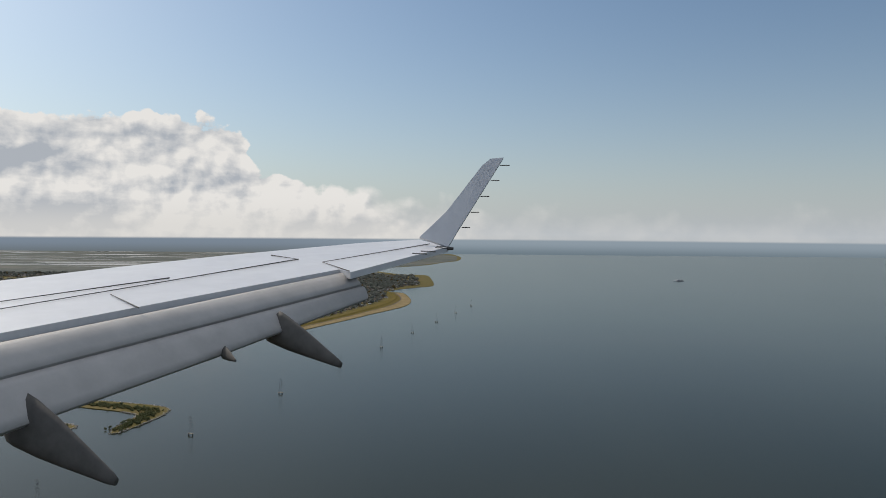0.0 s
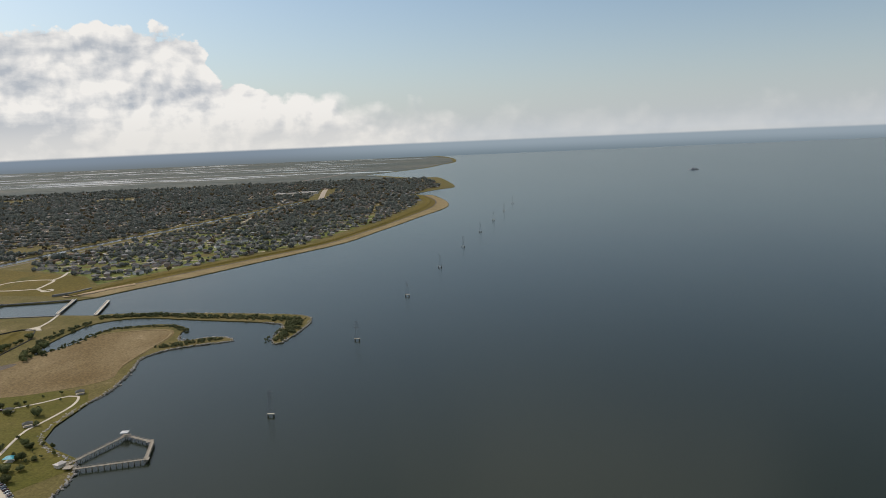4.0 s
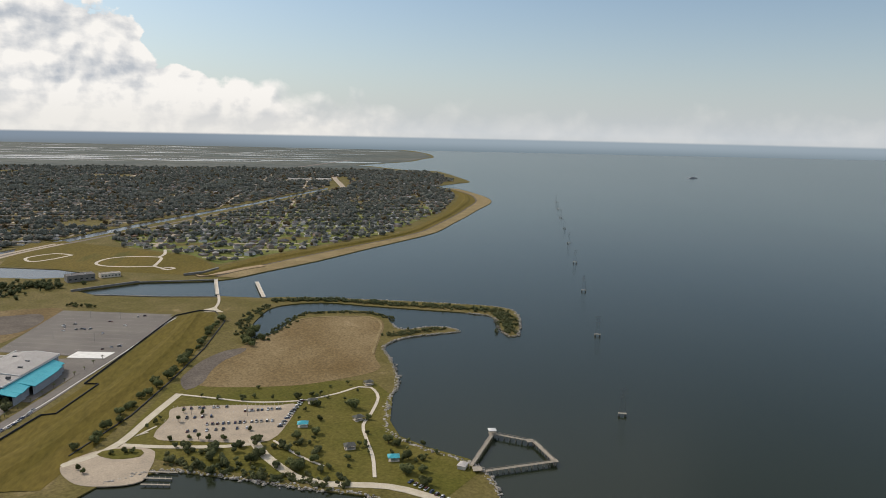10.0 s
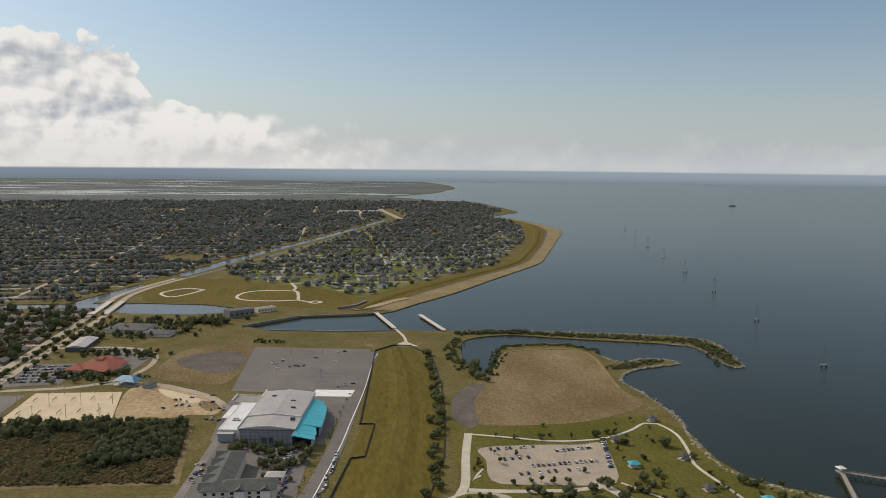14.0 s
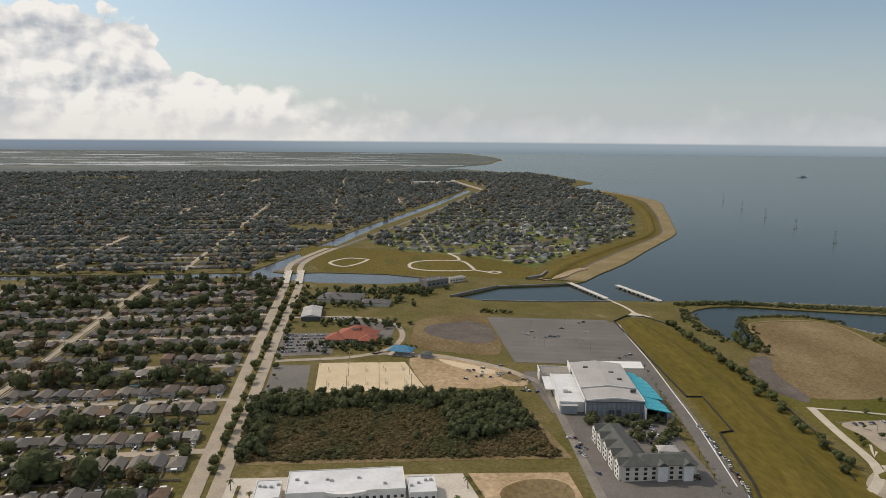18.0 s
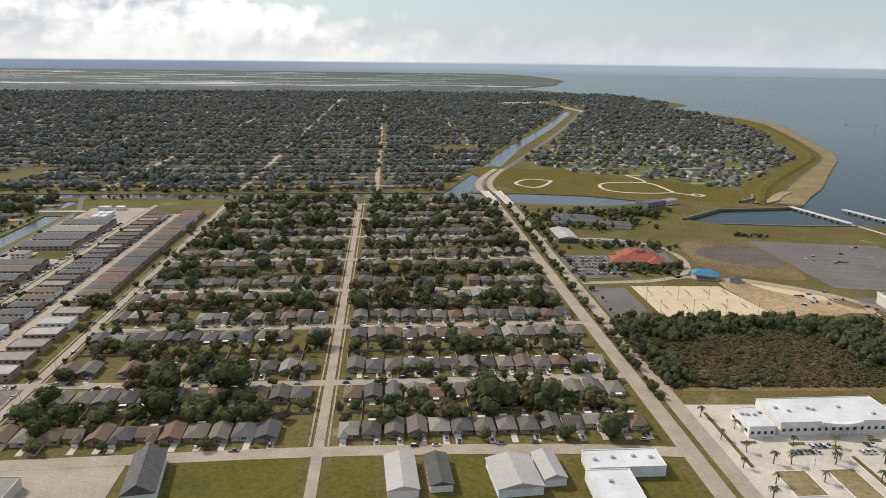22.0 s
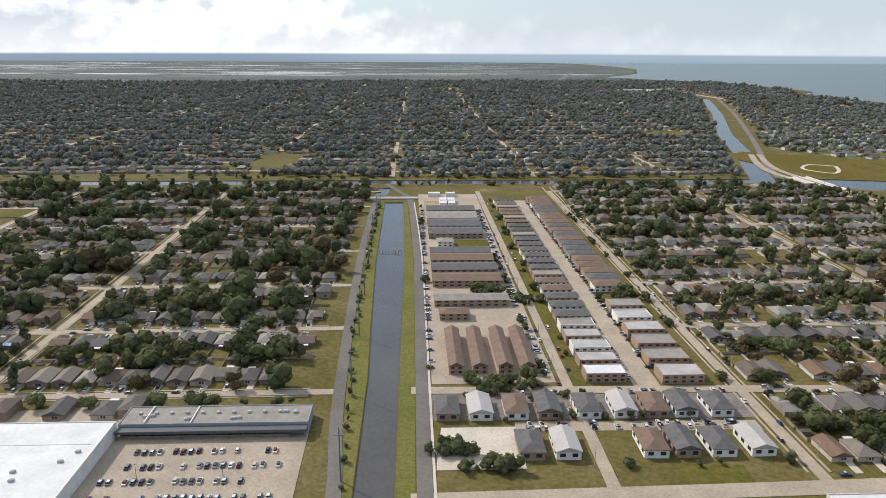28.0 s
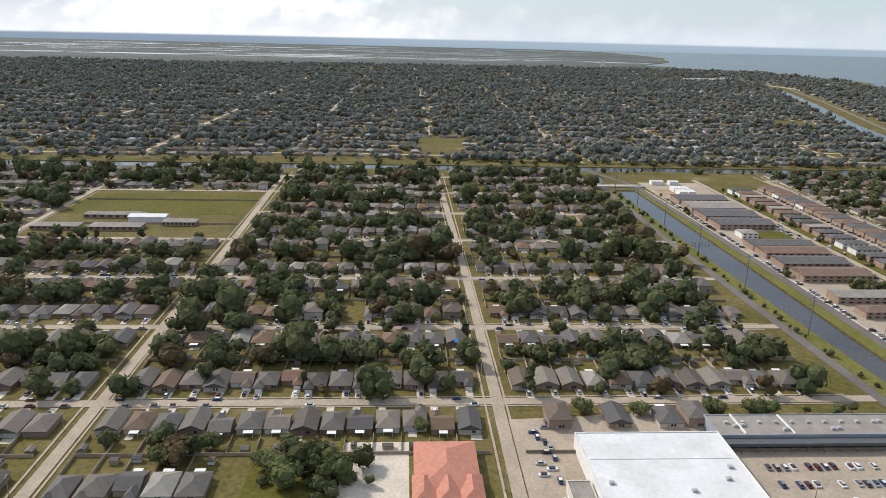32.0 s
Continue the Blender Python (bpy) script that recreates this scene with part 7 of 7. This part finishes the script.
for x, y in ((-510, 540), (-508, 536), (-504, 543), (-499, 530), (-496, 531), (-494, 530), (-491, 531), (-506, 528), (-484, 548), (-470, 560), (-466, 562), (-472, 538), (-480, 520), (-462, 492), (-466, 490), (-470, 487)):
    car(x, y, RNG.uniform(0, 3), 0.13, "in the arena car park")
for x, y, n in ((-525, 594, 7), (-518, 592, 6), (-511, 590, 5)):
    for k in range(n):
        plant("young", x + RNG.gauss(0, 2.5), y + RNG.gauss(0, 1.5), 0.0, RNG.uniform(0.5, 0.9), "the car park edge")
lots = []
for r in range(6):
    for k in range(15):
        if RNG.random() < 0.82:
            lots.append((-649 + k * 1.75, 514 + r * 6.2 + RNG.gauss(0, 0.1), math.pi / 2))
for r in range(5):
    for k in range(22):
        if RNG.random() < 0.6:
            lots.append((-1038 + k * 1.9, 362 - r * 6.5 + RNG.gauss(0, 0.15), math.pi / 2))
for k in range(190):
    lots.append((RNG.choice((-959.8, -959.8, -925.2, -924)), RNG.uniform(402, 640), RNG.choice((0, math.pi)) + RNG.gauss(0, 0.05)))
    lots.append((RNG.choice((-899.2, -890.6)), RNG.uniform(400, 664), RNG.choice((0, math.pi)) + RNG.gauss(0, 0.05)))
for k in range(40):
    lots.append((-489 - RNG.uniform(0, 3) - (k % 2) * 5, 352 + k * 1.2, 1.4))
for k in range(34):
    lots.append((-470 + RNG.uniform(-1, 1) - k * 0.55, 395 - k * 3.2, 1.35))
for k in range(20):
    lots.append((RNG.uniform(-1086, -1080), 382 - k * 2.2, RNG.choice((0.0, 1.57))))
for k in range(60):
    lots.append((RNG.uniform(-936, -873), RNG.choice((372.6, 370.6, 391.2)), math.pi / 2 + RNG.gauss(0, 0.1)))
for k in range(60):
    lots.append((RNG.choice((-921.6, -916.6, -866.2, -870.2)), RNG.uniform(348, 660), math.pi / 2))
for x, y, w, d, n in ((-545, 470, 12, 10, 12), (-530, 455, 4, 14, 8), (-622, 583, 8, 4, 14), (-516, 432, 3, 16, 8), (-525, 372, 2, 20, 9)):
    for k in range(n):
        lots.append((x + RNG.uniform(-w, w), y + RNG.uniform(-d, d), RNG.uniform(0, 3)))
joined("parked_cars", [CAR_SPARE], [(0, x, y, 0.12, a, 1, 1, 1) for x, y, a in lots], "rows of parked cars on the courts", "cars", [M["car_mix"], M["glass"]])
# faded bay lines
bm = bmesh.new()
for r in range(12):
    f = r / 11
    xa, ya = -524 - 2 * f, 577 - 88 * f
    xb, yb = -451 - 12 * f, 563 - 90 * f
    for k in range(44):
        g = (k + 0.5) / 44
        x, y = xa + (xb - xa) * g, ya + (yb - ya) * g
        box(bm, x - 0.06, y - 1.2, 0.05, x + 0.06, y + 1.2, 0.125)
for r in range(4):
    for k in range(30):
        x, y = -410 + k * 1.75, 370 + r * 8.0
        box(bm, x - 0.05, y - 1.2, 0.05, x + 0.05, y + 1.2, 0.125)
tagged(part("bay_lines", bm, M["paint"]), "faded white parking bay lines", "road marking", "", "stuff")

# ---- courts, poles and fences ----


def pole(name, label, category, x, y, h, r, material="steel", arms=(), group=""):
    t = thing(name, label, category, pose(x, y, 0.0), group)
    part("shaft", tube(bmesh.new(), (0, 0, -0.2), (0, 0, h), r, r * 0.55, 6), M[material], t)
    for z, half, turn in arms:
        part("arm", boxes((-half, -0.06, z, half, 0.06, z + 0.12)), M[material], t, "", pose(0, 0, 0, 0, 0, turn))
    return t


for x in (-628, -613, -598, -583):
    for y in (452, 471, 490):
        pole("light_pole", "tall wooden floodlight pole beside the sand courts", "light pole", x + 0.5 * (y - 470) / 20, y, 7.0, 0.14, "wood", ((6.6, 0.8, 0),), "court light poles")
for i in range(5):
    for j in range(2):
        x, y = -623 + i * 9.2, 460 + j * 20
        t = thing("volleyball_net", "volleyball net between two posts on the sand", "net", pose(x, y, 0.14), "volleyball nets")
        for s in (-1, 1):
            part("post", tube(bmesh.new(), (0, s * 2.6, -0.1), (0, s * 2.6, 1.3), 0.06), M["wood"], t)
        part("net", boxes((-0.02, -2.6, 0.75, 0.02, 2.6, 1.25)), M["fence"], t)
for k in range(9):
    pole("transmission_pole", "tall pale steel transmission pole beside the canal", "power pole", -981.4 - 0.022 * min(k * 44, 230), 304 + k * 44, 14.5, 0.24, "steel", ((13.6, 1.4, 0), (12.2, 1.4, 0), (10.8, 1.4, 0)), "transmission poles")
for x in (-771.4, -865.4, -921.6, -959.9, -1094.8, -1196.6):
    for k in range(8):
        pole("utility_pole", "wooden utility pole along the street", "power pole", x, 352 + k * 27 + RNG.uniform(-3, 3), 5.2, 0.11, "wood", ((4.7, 0.7, 90),), "street utility poles")
for x, y in ((-500, 560), (-480, 556), (-505, 510), (-480, 505), (-645, 505), (-625, 508), (-400, 384), (-375, 380), (-630, 330), (-600, 331), (-585, 334), (-1030, 350), (-1010, 350)):
    pole("street_lamp", "slim grey car park lamp", "lamp post", x, y, 4.6, 0.09, "steel", ((4.5, 0.5, 0),), "car park lamps")
wall_line = [(-421, 572), (-433, 575), (-446, 562), (-453, 495), (-460, 428), (-453, 427), (-459, 389), (-465, 388), (-474, 348), (-490, 300)]
setting("levee_fence", ribbon(bmesh.new(), wall_line, 0.35, 0.85, 0.0), M["dark"], "low dark fence along the levee", "fence")
setting("row_fence", ribbon(bmesh.new(), [(-421, 571), (-411, 545), (-413, 485), (-419, 431), (-426, 385), (-438, 345)], 0.5, 0.5, 0.0), M["dark"], "dark hedge line beside the tree row", "hedge")
# weir in the drain
weir = thing("weir", "row of dark timber posts across the canal", "weir", pose(-976.6, 545, -0.5))
for k in range(8):
    part("post", tube(bmesh.new(), (-5.6 + k * 1.6, 0, -1), (-5.6 + k * 1.6, 0, 1.6), 0.14), M["wood"], weir)
part("beam", boxes((-5.8, -0.08, 1.0, 5.8, 0.08, 1.2)), M["wood"], weir)

# ---- marsh beyond the suburb ----
sheet("marsh", [(-5900, 2345), (-1500, 2345), (-1100, 2435), (-640, 2465), (-250, 2450), (-170, 2500), (-270, 2735), (-300, 2790), (-70, 3170), (30, 3518), (115, 3800), (140, 4480), (20, 5150), (-600, 5650), (-5900, 5650)], 0.1, "marsh", "wide olive-grey marsh", "marsh")
g = random.Random(12)
for k in range(46):
    x, y = g.uniform(-3600, -100), g.uniform(2900, 5000)
    if k < 16:
        x = g.uniform(-3400, -1300)
    w, d = g.uniform(60, 330), g.uniform(14, 60)
    pts = []
    for j in range(14):
        a = 2 * math.pi * j / 14
        r = g.uniform(0.55, 1.1)
        pts.append((x + math.cos(a) * w * r, y + math.sin(a) * d * r))
    pts = [(min(px, -20 if py < 3200 else 60), py) for px, py in pts]
    setting("marsh_pool", prism(bmesh.new(), pts, -0.2, 0.16), M["pool_water"], "pale open pool in the marsh", "water")
road("marsh_road", [(-520, 2480), (-470, 2640), (-338, 3130), (-300, 3270)], 16, 0.3, "gravel", "straight track into the marsh", "track", 60)

# planted strips and kerbed islands in the office car park
for x0, y0, x1, y1 in ((-648.5, 330, -647, 362), (-617, 312, -615.5, 334), (-631, 341, -626, 342.5), (-606, 341.5, -602, 343), (-580.5, 330, -578, 331.5), (-645, 342.5, -640, 344)):
    t = thing("planted_strip", "kerbed strip of low green planting", "planting bed", pose((x0 + x1) / 2, (y0 + y1) / 2, 0.1), "planted strips of the car park")
    w, h = (x1 - x0) / 2, (y1 - y0) / 2
    part("kerb", boxes((-w, -h, 0, w, h, 0.12)), M["white_wall"], t)
    part("planting", boxes((-w + 0.15, -h + 0.15, 0.12, w - 0.15, h - 0.15, 0.3)), M["grass"], t)

# finger piers of the boat ramp
for x, y in ((-404, 319.2), (-404.4, 324), (-403.4, 328.8)):
    t = thing("finger_pier", "short weathered timber finger pier at the boat ramp", "pier", pose(x, y, 0, 0, 0, -8), "finger piers")
    part("deck", boxes((-0.6, -0.4, 0.15, 10, 0.4, 0.3)), M["wood"], t)
    for k in range(5):
        part("pile", tube(bmesh.new(), (0.8 + k * 2.2, 0.5, -1.5), (0.8 + k * 2.2, 0.5, 0.7), 0.12, 0.12, 6), M["wood"], t)
# small things in the yards
M["pool"] = mat("turquoise pool water", (0.05, 0.36, 0.38), (0.07, 0.42, 0.43), scale=0.6, grain=0.1, rough=0.1, spec=0.5)
M["tarp"] = mat("blue tarpaulin", (0.03, 0.13, 0.42), (0.04, 0.17, 0.50), scale=1.2, grain=0.15, rough=0.5)
for x, y, w, d in ((-711.5, 467, 3.6, 2.2), (-704, 419, 2.6, 2.0), (-680, 440, 3.0, 1.8), (-1060, 420, 2.4, 1.6), (-1174, 421, 2.6, 1.8)):
    pool = thing("swimming_pool", "small turquoise swimming pool in a back yard", "pool", pose(x, y, 0.1, 0, 0, RNG.uniform(-8, 8)), "back yard pools")
    part("water", boxes((-w / 2, -d / 2, -0.2, w / 2, d / 2, 0.16)), M["pool"], pool)
    for q in ((-w / 2 - 0.3, -d / 2 - 0.3, -0.1, w / 2 + 0.3, -d / 2, 0.24), (-w / 2 - 0.3, d / 2, -0.1, w / 2 + 0.3, d / 2 + 0.3, 0.24), (-w / 2 - 0.3, -d / 2, -0.1, -w / 2, d / 2, 0.24), (w / 2, -d / 2, -0.1, w / 2 + 0.3, d / 2, 0.24)):
        part("coping", boxes(q), M["pale"], pool)
tarp = thing("tarpaulin", "bright blue tarpaulin over a damaged roof", "tarpaulin", pose(-1099.2, 427, 2.05, 0, 0, 4))
bm = bmesh.new()
rows = [[bm.verts.new((-1.9 + 0.95 * a, -1.3 + 0.65 * b, 0.95 - 0.25 * abs(b - 2) + 0.05 * math.sin(a * 2.1 + b))) for a in range(5)] for b in range(5)]
for a, b in zip(rows, rows[1:]):
    for k in range(4):
        bm.faces.new((a[k], a[k + 1], b[k + 1], b[k]))
part("sheet", bm, M["tarp"], tarp)
for x, y, big in ((-1136, 362, 1.35), (-1131, 359, 1.2), (-1141, 358, 1.25), (-1146, 363, 0.9), (-1126, 364, 0.8), (-1112, 380, 0.6), (-1160, 372, 0.8), (-1170, 366, 0.9)):
    plant("oak", x, y, 0.0, big, "the lawn beside the tiled house")
# houses and yard trees north of the store
for k, (x, y) in enumerate(((-1078, 383.5), (-1063, 384), (-1050, 383.5), (-1043, 384))):
    house((5, 2, 0, 5)[k], x, y, 0.0, 0.9)
for x in (-1037, -1027, -1022, -1013, -1004, -1000, -1056, -1071):
    plant(RNG.choice(("oak", "young")), x, 386 + RNG.uniform(-1, 1.5), 0.0, RNG.uniform(0.6, 1.0), "the hedge behind the shops")
# more pools in the marsh
for k in range(40):
    x, y = -3300 + 3100 * g.random() ** 0.8, 2850 + 1500 * g.random() ** 1.5
    w, d = g.uniform(80, 420), g.uniform(10, 34)
    pts = smooth_line([(x + math.cos(a) * w * r, y + math.sin(a) * d * r) for a, r in ((2 * math.pi * j / 11, g.uniform(0.5, 1.1)) for j in range(11))], 40, True)
    if max(q[0] for q in pts) < -90:
        setting("marsh_pool", prism(bmesh.new(), pts, -0.2, 0.17), M["pool_water"], "pale open pool in the marsh", "water")

# ---- the airliner's wing, where the flight begins ----


def plate(bm, pts, thick):
    """A curved-edged plate: the outline, and the same outline set back by its thickness."""
    pts = [Vector(q) for q in pts]
    n = sum((a.cross(b) for a, b in zip(pts, [*pts[1:], pts[0]])), Vector()).normalized()
    if n.z < 0:
        n = -n
    front, rear = ([bm.verts.new(q - n * d) for q in pts] for d in (0, thick))
    faces = [bm.faces.new(front), bm.faces.new(rear[::-1])]
    for k in range(len(pts)):
        j = (k + 1) % len(pts)
        bm.faces.new((front[j], front[k], rear[k], rear[j]))
    bmesh.ops.recalc_face_normals(bm, faces=bm.faces[:])
    bmesh.ops.triangulate(bm, faces=faces)
    return bm


M["wing"] = mat("pale grey aircraft paint", (0.60, 0.60, 0.61), (0.55, 0.55, 0.57), scale=1.2, fine=6, grain=0.05, rough=0.38, spec=0.5)
M["flap"] = mat("grey flap paint", (0.42, 0.40, 0.38), (0.36, 0.345, 0.33), scale=1.6, fine=5, grain=0.08, rough=0.5, spec=0.3, third=(0.24, 0.225, 0.21))
M["fairing"] = mat("dark grey fairing paint", (0.115, 0.108, 0.10), (0.085, 0.08, 0.075), scale=2.0, grain=0.15, rough=0.75, spec=0.2)
wing = thing("airliner_wing", "pale grey airliner wing with raised winglet and lowered flaps", "aircraft wing", pose(-2.45, -1.46, 140.8))
part("upper_skin", plate(bmesh.new(), [(-2.655, 4.113, -0.308), (-2.537, 4.235, -0.296), (-2.217, 4.669, -0.253), (-1.567, 5.439, -0.176), (-0.639, 6.337, -0.086), (-0.145, 6.60, -0.055), (0.117, 6.095, -0.11), (-0.541, 4.658, -0.254), (-0.63, 4.776, -0.242), (-1.341, 3.665, -0.353), (-1.777, 2.965, -0.423), (-1.847, 2.86, -0.433)], 0.045), M["wing"], wing)


def arched(front, rear, rise, cuts=5):
    """A sheet between two edges, arched upwards, with a lower side."""
    bm = bmesh.new()
    front, rear = [Vector(q) for q in front], [Vector(q) for q in rear]
    n = (front[-1] - front[0]).cross(rear[0] - front[0]).normalized()
    if n.z < 0:
        n = -n
    layers = []
    for drop in (0.0, 0.02):
        layers.append([[bm.verts.new(a.lerp(b, k / cuts) + n * (rise * math.sin(math.pi * (k / cuts) ** 0.8) - drop)) for k in range(cuts + 1)] for a, b in zip(front, rear)])
    for rows in layers:
        for a, b in zip(rows, rows[1:]):
            for k in range(cuts):
                bm.faces.new((a[k], a[k + 1], b[k + 1], b[k])).smooth = True
    top, low = layers
    for k in (0, cuts):
        for r in range(len(top) - 1):
            bm.faces.new((top[r][k], top[r + 1][k], low[r + 1][k], low[r][k]))
    for r in (0, len(top) - 1):
        for k in range(cuts):
            bm.faces.new((top[r][k], top[r][k + 1], low[r][k + 1], low[r][k]))
    bmesh.ops.recalc_face_normals(bm, faces=bm.faces[:])
    return bm


part("fore_flap", arched([(-1.822, 2.821, -0.461), (-1.752, 2.924, -0.454), (-1.324, 3.616, -0.385), (-0.616, 4.786, -0.261)], [(-1.717, 2.657, -0.576), (-1.657, 2.763, -0.563), (-1.259, 3.44, -0.485), (-0.478, 4.761, -0.337)], 0.022), M["flap"], wing, "grey curved forward flap segment")
part("aft_flap", arched([(-1.716, 2.655, -0.585), (-1.655, 2.759, -0.573), (-1.257, 3.435, -0.496), (-0.471, 4.76, -0.350)], [(-1.627, 2.515, -0.759), (-1.572, 2.62, -0.74), (-1.051, 3.554, -0.606), (-0.428, 4.702, -0.425)], 0.012), M["flap"], wing, "blue-grey lowered aft flap")
# dark plate set into the flap gap, its colour standing for the shade there
part("flap_cove", plate(bmesh.new(), [(-1.847, 2.86, -0.47), (-1.341, 3.665, -0.39), (-0.63, 4.776, -0.275), (-0.62, 4.80, -0.30), (-1.33, 3.69, -0.43), (-1.83, 2.86, -0.50)], 0.02), M["fairing"], wing, "dark plate as the shade in the gap ahead of flaps")
winglet = part("winglet", plate(bmesh.new(), [(-0.127, 6.142, -0.03), (0.117, 6.095, -0.11), (0.20, 6.17, 0.03), (0.619, 6.519, 0.694), (0.501, 6.508, 0.681), (0.422, 6.466, 0.615), (0.10, 6.26, 0.19)], 0.03), M["wing"], wing, "tall raked grey winglet")
for a, b in (((0.57, 6.36, 0.607), (0.659, 6.36, 0.608)), ((0.491, 6.36, 0.472), (0.571, 6.36, 0.473)), ((0.403, 6.36, 0.332), (0.482, 6.36, 0.332)), ((0.319, 6.36, 0.191), (0.394, 6.36, 0.192)), ((0.24, 6.36, 0.056), (0.315, 6.36, 0.057))):
    part("static_wick", tube(bmesh.new(), a, b, 0.004, 0.002, 4), M["fairing"], winglet)
for a, b in (((0.007, 6.0, -0.115), (0.129, 5.977, -0.122)), ((-0.108, 5.76, -0.14), (0.011, 5.744, -0.145)), ((-0.172, 5.62, -0.155), (-0.055, 5.6, -0.159))):
    part("static_wick", tube(bmesh.new(), a, b, 0.004, 0.002, 4), M["fairing"], wing)
part("tip_light", tube(bmesh.new(), (0.02, 6.10, -0.125), (0.16, 6.07, -0.125), 0.022, 0.012, 8), M["fairing"], wing)
for a, b, r in (((-0.86, 4.02, -0.54), (-0.49, 3.83, -0.705), 0.085), ((-1.56, 2.78, -0.74), (-1.141, 2.596, -0.905), 0.095), ((-1.03, 3.57, -0.60), (-0.94, 3.424, -0.612), 0.03)):
    a, b = Vector(a), Vector(b)
    bm = bmesh.new()
    turn = (b - a).to_track_quat("Z", "Y")
    rings = []
    for f, s in ((-0.08, 1.0), (0.0, 1.0), (0.25, 0.86), (0.5, 0.65), (0.75, 0.42), (0.93, 0.26), (1.0, 0.16)):
        rings.append([bm.verts.new(a + (b - a) * f + turn @ Vector((math.cos(k * math.pi / 6) * r * s * (0.62 - 0.25 * math.sin(k * math.pi / 6)), math.sin(k * math.pi / 6) * r * s * 1.12, 0))) for k in range(12)])
    for p0, p1 in zip(rings, rings[1:]):
        for k in range(12):
            bm.faces.new((p0[k], p0[(k + 1) % 12], p1[(k + 1) % 12], p1[k])).smooth = True
    bm.faces.new(rings[0][::-1])
    bm.faces.new(rings[-1])
    part("flap_track_fairing", bm, M["fairing"], wing, "dark pointed flap track fairing")
for a, b in (((-2.045, 3.412, -0.372), (-0.98, 5.206, -0.192)), ((-0.98, 5.206, -0.192), (-1.222, 5.411, -0.172)), ((-0.788, 5.071, -0.206), (-0.042, 6.237, -0.089)), ((-0.788, 5.071, -0.206), (-0.549, 4.664, -0.247)), ((-1.703, 3.803, -0.333), (-1.415, 3.461, -0.367)), ((-2.149, 3.587, -0.354), (-1.59, 4.343, -0.279))):
    part("panel_joint", tube(bmesh.new(), a, b, 0.0022, 0.0022, 4), M["fairing"], wing)
